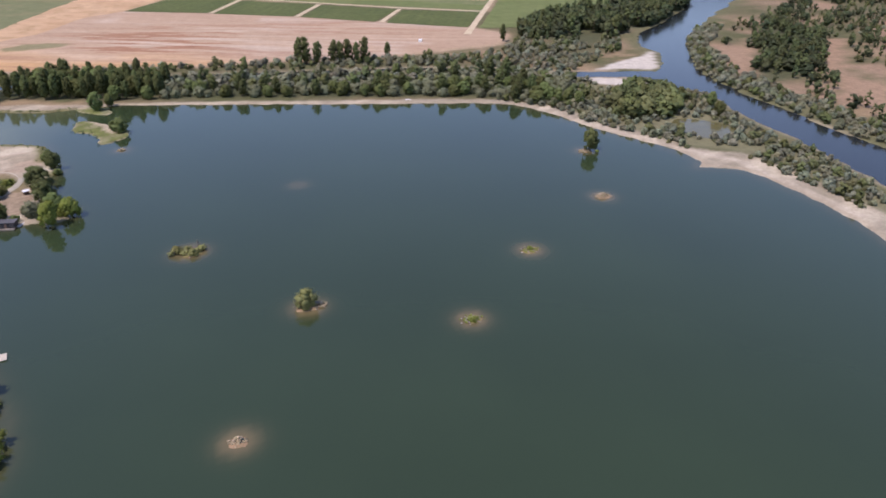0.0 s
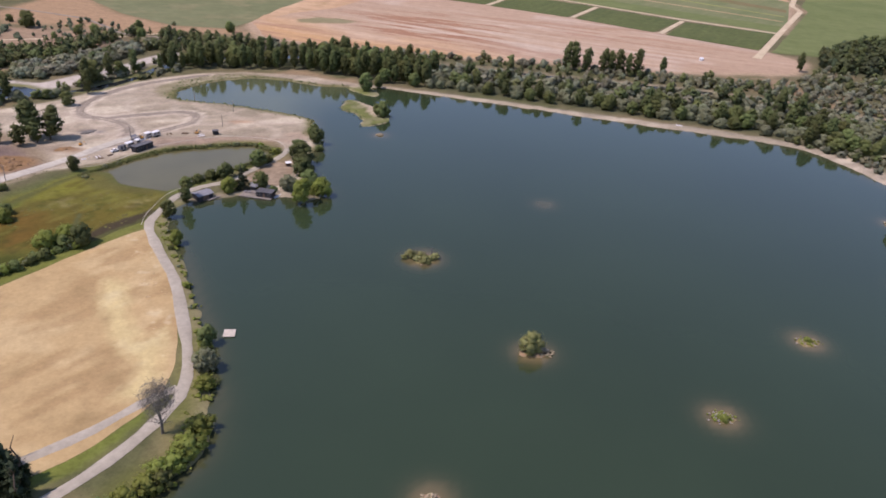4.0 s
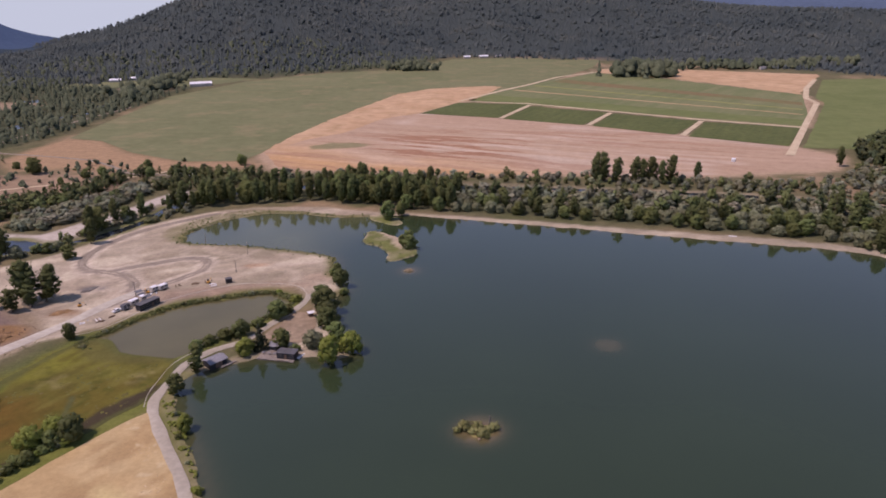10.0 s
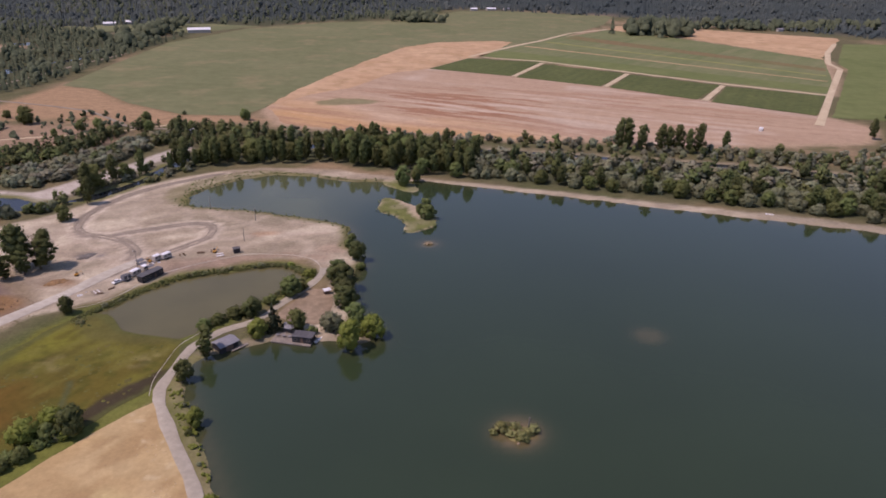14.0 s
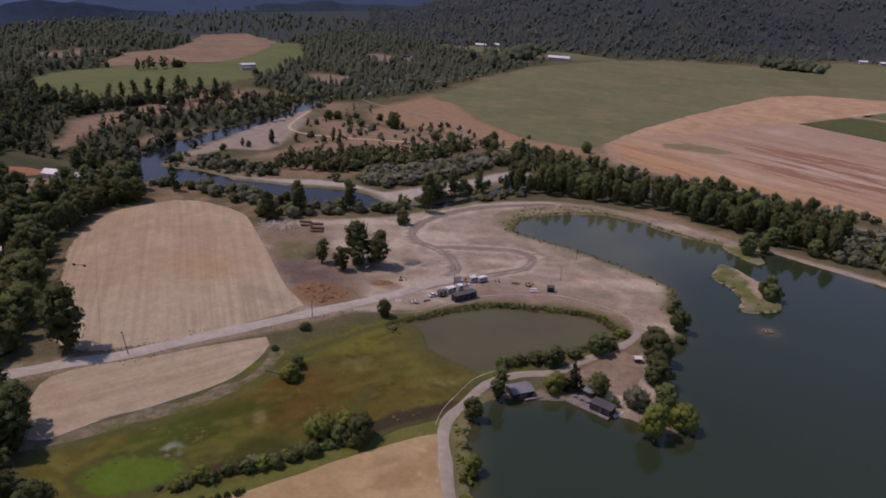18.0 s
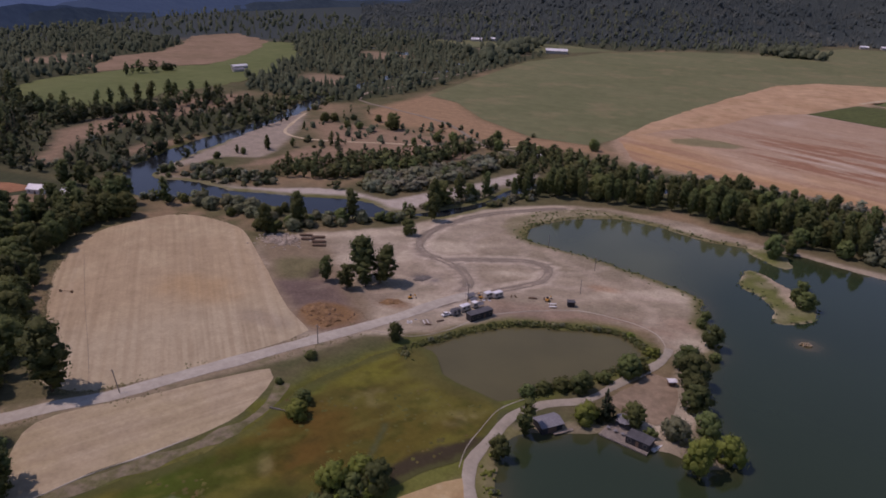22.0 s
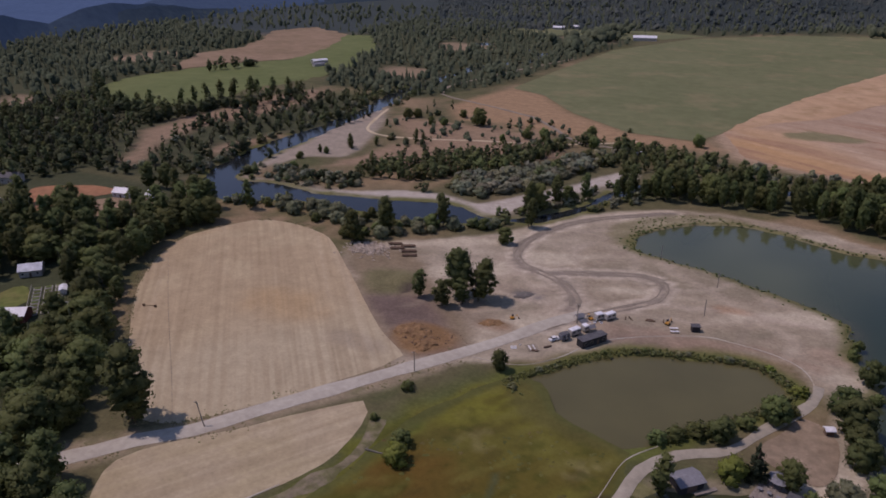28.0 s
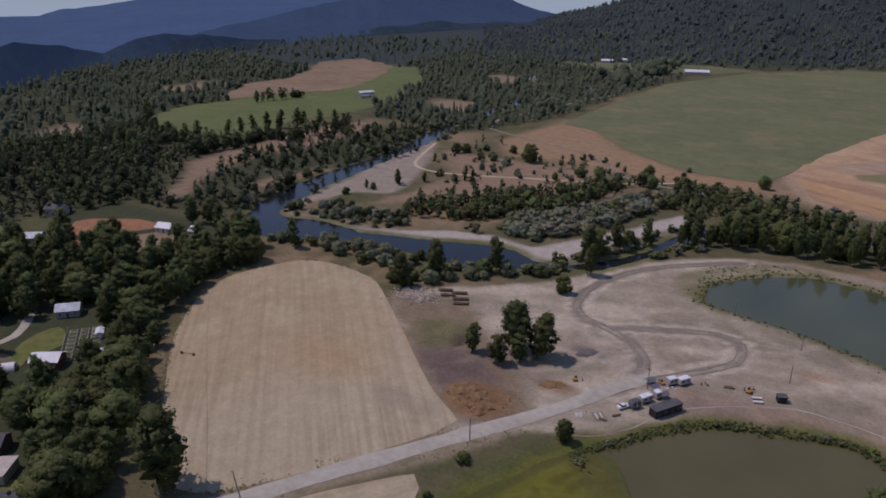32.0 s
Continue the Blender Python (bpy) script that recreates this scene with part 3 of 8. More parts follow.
def build_ground():
    xs, ys = spread(-4600, 4600, -372, 338, 2.7), spread(-1500, 4700, 20, 470, 2.7)
    gx, gy = np.meshgrid(xs, ys)
    x, y = gx.ravel(), gy.ravel()
    wx, wy = x + 1.3 * wobble(x, y, 9, 1) + 0.7 * wobble(x, y, 4, 2), y + 1.3 * wobble(x, y, 9, 5) + 0.7 * wobble(x, y, 4, 6)
    wet = np.full(x.shape, -60.0)
    for outline in (LAKE, POND, RIVER_EAST, RIVER_WEST, RIVER_FAR):
        wet = np.maximum(wet, within(wx, wy, outline))
    for name, (ix, iy, r) in ISLES.items():
        d = np.hypot((wx - ix) * 0.9, (wy - iy) * 1.1) - r * (0.75 if name != "sunk" else 0.0)
        wet = np.minimum(wet, d)
    for isle in (ISLE_NW, SPIT):
        wet = np.minimum(wet, -within(wx, wy, isle))
    z = GROUND - smooth(-3.0, 4.0, wet) * 2.6 + 0.0 * x
    sunk = np.hypot(x - ISLES["sunk"][0], y - ISLES["sunk"][1])
    z = np.where(sunk < 12, -0.35 - 0.1 * sunk, z)
    hill, wooded = hill_height(x, y)
    z = z + hill
    dist, azi = np.hypot(x - REF[0], y - REF[1]), np.degrees(np.arctan2(REF[0] - x, y - REF[1]))
    z = z - 600 * smooth(2600, 3300, dist) * smooth(20, 30, azi) * (azi < 130)
    # earth banks and heaps on the flats
    for hx, hy, rx, ry, h in ((-194, 263, 7, 6, 2.4), (-184, 259, 5, 4, 1.8), (-188, 268, 6, 4, 1.5), (-172, 285, 6, 4, 1.4), (-225, 300, 7, 7, 2.2), (-218, 293, 3, 5, -1.4),
                              (-169, 315, 7, 5, 0.6), (-228, 328, 7, 6, 1.0)):
        z += h * np.exp(-(((x - hx) / rx) ** 2 + ((y - hy) / ry) ** 2) * 1.6) * (1 + 0.25 * wobble(x, y, 5, 8))
    # soil colours
    col = np.zeros((len(x), 3)) + (0.115, 0.105, 0.055)
    mottle = wobble(x, y, 26, 11) * 0.6 + wobble(x, y, 9, 12) * 0.4
    patch = wobble(x, y, 75, 13) * 0.65 + wobble(x, y, 30, 14) * 0.35

    def lay(colour, weight):
        w = np.clip(weight, 0, 1)[:, None]
        col[:] = col * (1 - w) + np.array(colour) * w

    lay((0.24, 0.175, 0.105), smooth(-0.1, 0.5, patch))
    lay((0.25, 0.175, 0.115), smooth(430, 470, x) * smooth(-0.35, 0.15, wobble(x, y, 60, 15)) * (y < 800))
    lay((0.075, 0.085, 0.035), smooth(0.0, 0.5, -mottle) * 0.7)
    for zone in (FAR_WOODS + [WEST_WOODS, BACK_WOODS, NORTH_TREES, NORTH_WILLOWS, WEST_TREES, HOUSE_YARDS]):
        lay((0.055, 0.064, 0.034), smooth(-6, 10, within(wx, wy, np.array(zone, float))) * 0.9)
    lay((0.115, 0.112, 0.048), smooth(-3, 8, within(wx, wy, np.array(HOUSE_YARDS, float))) * smooth(-0.1, 0.4, patch) * 0.7)
    for zone in (EAST_WILD, EAST_FRINGE, EAST_DARK):
        lay((0.158, 0.152, 0.088), smooth(-5, 8, within(wx, wy, np.array(zone, float)) + 3 * mottle) * 0.95)
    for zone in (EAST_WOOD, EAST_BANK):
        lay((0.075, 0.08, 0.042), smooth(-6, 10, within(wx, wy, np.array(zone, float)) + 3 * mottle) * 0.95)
    for zone in EAST_BARE:
        lay((0.27, 0.185, 0.12), smooth(-6, 9, within(wx, wy, np.array(zone, float)) + 5 * mottle))
    for zone in (FALLOW, APRICOT, STRIPS):
        lay((0.36, 0.262, 0.175), smooth(-14, -2, within(wx, wy, np.array(zone, float))))
    bank_side = (x < -25) & (x > -112) & (y < 232) & (y > 20)
    lay((0.205, 0.170, 0.088), bank_side * smooth(-0.6, 0.1, mottle) * 0.9)
    jag = 3.0 * mottle
    sand = within(wx, wy, SAND) + jag
    wedge = within(wx, wy, np.array([(-50, 96), (-57, 89), (-66, 77), (-80, 64), (-74, 54), (-60, 66), (-53, 80)], float), 20)
    lay((0.125, 0.150, 0.030), smooth(-1, 2, wedge + 1.5 * mottle) * 0.9)
    rut = line_distance(x, y, ROAD)
    lay((0.275, 0.222, 0.150), smooth(9, 5, rut + 2 * mottle) * (x < -172) * 0.9)
    weed = wobble(x, y, 6, 96)
    lay((0.130, 0.130, 0.060), smooth(1.6, 0.5, np.abs(rut - 4.6)) * smooth(0.0, 0.4, weed) * (x < -172) * 0.7)
    lay((0.335, 0.287, 0.212), smooth(-2, 3, sand))
    lay((0.285, 0.238, 0.168), smooth(-2, 3, sand) * smooth(0, 1, (x > -170) & (y > 318) & (x < -40)) * (0.75 + 0.25 * mottle))
    lay((0.275, 0.238, 0.178), smooth(-2, 3, sand) * (x > 120) * (0.8 + 0.3 * mottle))
    lay((0.30, 0.245, 0.175), smooth(-2, 3, sand) * smooth(0.1, 0.6, patch) * 0.7)
    lay((0.385, 0.318, 0.235), smooth(-2, 3, sand) * smooth(0.2, 0.7, -mottle) * (0.5 - 0.3 * (x > 120)))
    # long graded swathes, pale and dark
    u, v = 0.80 * x + 0.60 * y, -0.60 * x + 0.80 * y
    swathe = 0.6 * wobble(u + 9 * mottle, v * 3.2, 42, 91) + 0.4 * wobble(u * 0.6 - v, (v + u * 0.4) * 2.6, 19, 92)
    lay((0.470, 0.410, 0.305), smooth(-2, 3, sand) * smooth(0.05, 0.4, swathe) * 0.75)
    lay((0.225, 0.195, 0.135), smooth(-2, 3, sand) * smooth(0.05, 0.4, -swathe) * 0.65)
    for track, wide, colour, w in ((LOOP, 3.6, (0.205, 0.175, 0.145), 0.85), (RING_ROAD, 3.2, (0.215, 0.185, 0.15), 0.85),
                                   ([(-150, 304), (-132, 330), (-100, 346), (-66, 350)], 3.0, (0.40, 0.335, 0.255), 0.7), ([(-152, 300), (-172, 322), (-200, 344)], 3.0, (0.40, 0.335, 0.255), 0.6),
                                   ([(-60, 304), (-72, 334), (-96, 352), (-128, 372), (-150, 400)], 3.5, (0.40, 0.335, 0.25), 0.6), ([(-146, 312), (-160, 345), (-176, 372), (-160, 410)], 2.5, (0.40, 0.34, 0.26), 0.5),
                                   ([(-120, 300), (-100, 314), (-80, 322), (-62, 318)], 4.0, (0.26, 0.19, 0.135), 0.7), ([(252, 345), (272, 312), (290, 263), (306, 226), (321, 206), (322, 160), (324, 120)], 3.0, (0.42, 0.36, 0.28), 0.7), ([(-190, 380), (-150, 440), (-90, 456), (-30, 446)], 3.0, (0.29, 0.245, 0.185), 0.6)):
        td = line_distance(wx, wy, np.asarray(track, float))
        lay(colour, w * smooth(wide * 1.2, wide * 0.4, td + 0.8 * mottle))
        if wide == 3.6 or wide == 3.2:
            lay((0.50, 0.43, 0.335), 0.8 * smooth(1.9, 0.4, np.abs(td - wide * 1.25)))
    # the dug-over corner between hay field and cottonwoods
    rough = within(wx, wy, np.array(ROUGH, float)) + 1.5 * jag
    lay((0.205, 0.158, 0.100), smooth(-3, 4, rough) * 0.9)
    hump = within(wx, wy, HUMP) + jag
    lay((0.145, 0.135, 0.068), smooth(-3, 4, hump) * 0.9)
    dirt = within(wx, wy, np.array(DIRT, float)) + 1.2 * jag
    lay((0.165, 0.122, 0.102), smooth(-4, 5, dirt) * 0.92)
    lay((0.125, 0.092, 0.078), smooth(-1, 5, dirt) * smooth(0.0, 0.5, wobble(x, y, 17, 71)) * 0.6)
    for cx, cy, rx, ry, colour, w in ((-190, 262, 13, 10, (0.235, 0.140, 0.066), 0.95), (-219, 293, 2.6, 6, (0.075, 0.058, 0.05), 0.9), (-172, 285, 7, 5, (0.23, 0.145, 0.085), 0.9),
                                      (-105, 308, 40, 9, (0.27, 0.195, 0.14), 0.8), (-172, 314, 6, 4.5, (0.15, 0.14, 0.13), 0.9), (-184, 290, 12, 9, (0.22, 0.175, 0.13), 0.6),
                                      (-120, 300, 22, 7, (0.22, 0.165, 0.125), 0.7), (-97, 348, 9, 4, (0.34, 0.215, 0.13), 0.7), (-60, 330, 9, 7, (0.38, 0.275, 0.20), 0.5),
                                      (-168, 405, 18, 22, (0.27, 0.225, 0.16), 0.6)):
        lay(colour, w * smooth(1.25, 0.55, np.hypot((wx - cx) / rx, (wy - cy) / ry) + 0.3 * mottle))
    # wheel marks
    for k in range(26):
        q = np.array([-210 + 150 * lattice(k, 1, 5), 300 + 120 * lattice(k, 2, 5)])
        d_ = np.array([math.cos(k * 2.4), math.sin(k * 2.4)]) * (14 + 20 * lattice(k, 3, 5))
        bend = np.array([-d_[1], d_[0]]) * 0.25
        near = np.hypot(x - q[0], y - q[1]) < 60
        dd = np.full(x.shape, 99.0)
        dd[near] = line_distance(x[near], y[near], np.array([q - d_, q + bend, q + d_]))
        lay((0.40, 0.34, 0.26) if k % 3 else (0.25, 0.205, 0.155), smooth(2.6, 0.8, dd) * 0.45 * (sand > 3))
    lay((0.30, 0.255, 0.20), smooth(-2, 4, within(wx, wy, BAR_UP) + jag))
    shingle = within(wx, wy, RIVER_WEST, 30)
    lay((0.33, 0.29, 0.235), smooth(11, 3, np.abs(shingle + 3) + 3 * mottle) * (y > 0.25 * x + 450) * (x < -190) * (x > -420) * 0.45)
    east = within(wx, wy, RIVER_EAST, 30)
    lay((0.115, 0.115, 0.058), smooth(22, 6, np.abs(east + 2) + 4 * mottle) * 0.9)
    for bar in (BAR_WEST, BAR_EAST, BAR_EAST_LOW):
        lay((0.45, 0.41, 0.345) if bar is not BAR_WEST else (0.40, 0.36, 0.305), smooth(-2, 2, within(wx, wy, bar) + jag))
    for tan in TAN_PATCHES:
        lay((0.27, 0.19, 0.125), smooth(-4, 8, within(wx, wy, np.array(tan, float)) + 2 * jag) * 0.9)
    for clearing in CLEARINGS:
        lay((0.25, 0.185, 0.12), smooth(-6, 10, within(wx, wy, np.array(clearing, float)) + 2 * jag))
    lay((0.30, 0.20, 0.115), smooth(-6, 10, within(wx, wy, np.array(LEFT_TAN, float)) + jag))
    # the marsh: yellow-green rim, rusty middle, dark sedge
    bog = within(wx, wy, MARSH) + 2.5 * jag
    lay((0.085, 0.10, 0.030), smooth(-9, 2, bog) * 0.85)
    lay((0.128, 0.128, 0.023), smooth(-2, 4, bog))
    for cx, cy, rx, ry, colour, w in ((-150, 205, 22, 22, (0.105, 0.068, 0.022), 0.85), (-128, 196, 18, 22, (0.075, 0.075, 0.017), 0.8), (-140, 232, 16, 12, (0.165, 0.160, 0.030), 0.7),
                                      (-118, 222, 10, 11, (0.150, 0.150, 0.038), 0.6), (-162, 165, 14, 26, (0.062, 0.078, 0.015), 0.85), (-142, 178, 12, 14, (0.115, 0.072, 0.026), 0.7),
                                      (-168, 205, 6, 16, (0.100, 0.120, 0.022), 0.7), (-132, 215, 9, 7, (0.185, 0.165, 0.056), 0.6), (-150, 150, 10, 10, (0.055, 0.070, 0.015), 0.7)):
        lay(colour, w * smooth(-1, 3, bog) * smooth(1.3, 0.4, np.hypot((wx - cx) / rx, (wy - cy) / ry) + 0.35 * mottle))
    lay((0.060, 0.075, 0.017), smooth(-1, 3, bog) * smooth(0.25, 0.6, wobble(x, y, 13, 61) * 0.6 + wobble(x, y, 5, 62) * 0.4) * 0.6)
    lay((0.085, 0.066, 0.024), smooth(-1, 3, bog) * smooth(0.1, 0.6, wobble(x, y, 24, 67) * 0.7 + wobble(x, y, 7, 68) * 0.3) * 0.65)
    lay((0.185, 0.165, 0.071), smooth(1, 5, bog) * smooth(0.45, 0.75, wobble(x, y, 15, 69)) * 0.5)
    streak = wobble((0.5 * x + 0.86 * y) / 14, (-0.86 * x + 0.5 * y) / 2.6, 1.0, 77) * 0.7 + wobble(x, y, 6, 78) * 0.3
    lay((0.165, 0.15, 0.05), smooth(1, 4, bog) * smooth(0.15, 0.5, streak) * 0.4)
    lay((0.055, 0.058, 0.016), smooth(1, 4, bog) * smooth(0.15, 0.5, -streak) * 0.5)
    # green verge between the hedge and the dry field
    hem = line_distance(x, y, np.array([(-166, 106), (-150, 124), (-138, 142), (-128, 157), (-118, 174), (-106, 194), (-99, 208)], float))
    lay((0.125, 0.140, 0.030), smooth(5.5, 2.5, hem + 2 * mottle) * 0.85)
    # green and muddy fringes along the water
    shore = np.abs(wet + 2.6)
    inland = within(wx, wy, POND)
    lay((0.10, 0.115, 0.03), smooth(7, 1, np.abs(inland + 3.5) + 2 * mottle) * 0.9)
    lay((0.30, 0.25, 0.18), smooth(4, 0.5, shore) * (np.hypot(x - 100, y - 260) < 330) * (inland < -14) * 0.6)
    isle_green = np.maximum(within(wx, wy, ISLE_NW), within(wx, wy, SPIT))
    lay((0.122, 0.136, 0.045), smooth(-2, 0.5, isle_green))
    lay((0.30, 0.255, 0.18), smooth(-1, 1, isle_green) * smooth(0.15, 0.6, wobble(x, y, 8, 95)) * 0.35)
    lay((0.37, 0.305, 0.215), smooth(-1, 1, within(wx, wy, ISLE_SAND) + 2 * mottle) + 0.8 * smooth(1.4, 0.3, np.abs(isle_green - 0.3)) * (isle_green > -2))
    arm = (x < -45) & (y > 330) & (y < 470)
    lay((0.115, 0.12, 0.035), smooth(5, 0, np.abs(wet + 2.5) + 2.5 * mottle) * arm * 0.85)
    lay((0.150, 0.142, 0.062), smooth(-2, 3, within(wx, wy, ARM_GREEN) + 3.5 * mottle) * 0.55)
    margin = within(wx, wy, LAKE, 12)
    lay((0.120, 0.118, 0.048), smooth(-7, -2.5, margin + 2.2 * mottle) * (x > -112) * (x < -40) * (y > 284) * (y < 390) * 0.85)
    west = (x < -30) & (y < 230) & (x > -110)
    lay((0.125, 0.135, 0.03), smooth(8, 2, np.abs(wet + 5) + 3 * mottle) * west * 0.5)
    for name, (ix, iy, r) in ISLES.items():
        d = np.hypot(x - ix, y - iy)
        lay((0.28, 0.19, 0.115), smooth(r + 5, r, d))
        if name in ("post", "ring", "tuft"):
            lay((0.15, 0.15, 0.05), smooth(r + 0.5, r - 3, d) * 0.8)
    lay((0.13, 0.115, 0.06), smooth(0.2, 0.8, (wet > 0.5).astype(float)))
    # hill ground in the leaves' tone, with the same painted blue haze
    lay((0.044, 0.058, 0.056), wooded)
    nx, ny = len(xs), len(ys)
    i = (np.arange(ny - 1)[:, None] * nx + np.arange(nx - 1)[None]).ravel()
    faces = np.stack([i, i + 1, i + nx + 1, i + nx], 1)
    me = bpy.data.meshes.new("ground")
    me.vertices.add(len(x))
    me.vertices.foreach_set("co", np.stack([x, y, z], 1).ravel().astype(np.float32))
    me.loops.add(faces.size)
    me.loops.foreach_set("vertex_index", faces.ravel().astype(np.int32))
    me.polygons.add(len(faces))
    me.polygons.foreach_set("loop_start", (np.arange(len(faces)) * 4).astype(np.int32))
    me.polygons.foreach_set("use_smooth", np.ones(len(faces), bool))
    me.update(calc_edges=True)
    attr = me.attributes.new("soil", "FLOAT_COLOR", "POINT")
    attr.data.foreach_set("color", np.concatenate([col, np.ones((len(x), 1))], 1).ravel().astype(np.float32))
    me.materials.append(M_GROUND)
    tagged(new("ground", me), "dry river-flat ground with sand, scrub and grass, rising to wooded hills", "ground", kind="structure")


DIRT = [(-229, 277), (-213, 291), (-200, 288), (-188, 277), (-171, 263), (-175, 252), (-186, 247), (-204, 259)]
ROUGH = [(-282, 315), (-262, 318), (-240, 326), (-222, 316), (-204, 300), (-186, 284), (-172, 272), (-172, 256), (-186, 246), (-205, 258), (-228, 275), (-254, 297)]
NORTH_TREES = [(-222, 396), (-205, 425), (-190, 446), (-146, 472), (-86, 479), (-38, 462), (10, 448), (20, 500), (-60, 520), (-130, 505), (-180, 470), (-205, 440)]
NORTH_WILLOWS = [(10, 448), (60, 438), (140, 412), (229, 384), (268, 350), (300, 362), (330, 420), (320, 456), (200, 478), (100, 498), (20, 512)]
NORTH_BACK = [(-130, 532), (-60, 545), (20, 538), (120, 516), (230, 494), (318, 474), (330, 530), (260, 515), (190, 532), (130, 552), (-35, 556), (-140, 565)]
EAST_FAR = [(440, 60), (445, 200), (445, 330), (520, 470), (620, 560), (900, 740), (1200, 700), (1100, 100)]
EAST_BANK = [(384, 629), (461, 697), (564, 735), (730, 770), (640, 690), (560, 618), (490, 585), (420, 528), (375, 590)]
WEST_TREES = [(-300, 205), (-268, 178), (-246, 150), (-262, 92), (-330, 80), (-440, 130), (-470, 260), (-425, 330), (-346, 318), (-356, 285), (-342, 258), (-325, 228)]
HOUSE_YARDS = [(-250, 120), (-330, 60), (-520, 180), (-520, 320), (-420, 330), (-340, 240), (-290, 180)]
BANK_SOUTH = [(-345, 336), (-300, 331), (-272, 322), (-250, 345), (-215, 384), (-222, 384), (-252, 358), (-290, 354), (-330, 345)]
BANK_NORTH = [(-214, 519), (-196, 510), (-130, 530), (-150, 566), (-226, 573)]
BANK_DARK = [(-338, 405), (-317, 414), (-297, 423), (-284, 440), (-267, 464), (-256, 500), (-253, 549), (-232, 573), (-246, 574), (-272, 531), (-299, 492), (-323, 461), (-348, 425)]
BANK_WILLOWS = [(-268, 411), (-252, 416), (-240, 430), (-231, 450), (-223, 482), (-214, 519), (-218, 555), (-235, 520), (-250, 490), (-264, 464), (-282, 438)]
BANK_FRINGE = [(-377, 376), (-350, 379), (-324, 393), (-338, 408), (-369, 399), (-394, 392)]
WEST_WOODS = [(-425, 335), (-412, 395), (-430, 460), (-440, 560), (-500, 640), (-620, 480), (-720, 440), (-700, 300), (-520, 320)]
BACK_WOODS = [(-500, 335), (-640, 440), (-720, 470), (-740, 250), (-620, 100), (-430, 60), (-420, 120), (-505, 190), (-520, 230), (-505, 300)]
FAR_WOODS = [[(-700, 300), (-720, 460), (-730, 560), (-830, 700), (-860, 900), (-1300, 1000), (-1600, 500), (-1200, 150), (-600, 120)],
             [(-450, 640), (-420, 760), (-425, 1000), (-420, 1250), (-600, 1350), (-900, 1300), (-830, 930), (-720, 850), (-580, 650)],
             [(-600, 1350), (-420, 1260), (-360, 1330), (-240, 1460), (-110, 1540), (0, 1800), (-300, 1800), (-900, 1600)],
             [(-900, 1000), (-800, 1250), (-700, 1700), (-1300, 1500), (-1700, 1200), (-1500, 700)]]


CLEARINGS = [[(-760, 380), (-800, 450), (-740, 440), (-715, 390)], [(-930, 620), (-960, 720), (-900, 740), (-870, 650)], [(-620, 960), (-680, 1040), (-610, 1060), (-560, 990)],
             [(-500, 1150), (-560, 1230), (-480, 1250), (-440, 1180)], [(-1000, 900), (-1060, 1000), (-960, 1010)], [(-560, 720), (-600, 790), (-540, 800), (-510, 740)]]


def flat_patch(name, outline, mat, z, label, category="field", ragged=1.5, step=8.0):
    """A flat piece of land with a slightly ragged edge."""
    p = np.array(outline, float)
    if len(p) < 20:
        dense = []
        for a, b in zip(p, np.roll(p, -1, 0)):
            k = max(1, int(np.hypot(*(b - a)) / step))
            dense += [a + (b - a) * t / k for t in range(k)]
        p = np.array(dense)
    p = p + ragged * np.stack([wobble(p[:, 0], p[:, 1], 11, 21), wobble(p[:, 0], p[:, 1], 11, 22)], 1)
    bm = bmesh.new()
    bm.faces.new([bm.verts.new((*q, z)) for q in p])
    bmesh.ops.triangulate(bm, faces=bm.faces[:])
    bmesh.ops.recalc_face_normals(bm, faces=bm.faces[:])
    if sum(f.normal.z for f in bm.faces) < 0:
        bmesh.ops.reverse_faces(bm, faces=bm.faces[:])
    ob = part(name, bm, mat)
    return tagged(ob, label, category, kind="structure")


def ribbon(name, line, width, mat, z, label, category="road", ragged=0.4):
    p = np.array(line, float)
    d = np.gradient(p, axis=0)
    d /= np.hypot(d[:, 0], d[:, 1])[:, None] + 1e-9
    side = np.stack([-d[:, 1], d[:, 0]], 1)
    half = width / 2 + ragged * wobble(p[:, 0], p[:, 1], 7, 31)
    verts, faces = [], []
    for k, (off, dz) in enumerate(((-1.25, -0.12), (-1, 0), (0, 0.05), (1, 0), (1.25, -0.12))):
        for q in p + side * (half * off)[:, None]:
            verts.append((*q, z + dz))
    n = len(p)
    for k in range(4):
        for i in range(n - 1):
            faces.append((k * n + i + 1, k * n + i, (k + 1) * n + i, (k + 1) * n + i + 1))
    me = mesh_of(name, verts, faces, mat, True)
    me.flip_normals() if me.polygons[0].normal.z < 0 else None
    return tagged(new(name, me), label, category, kind="structure")


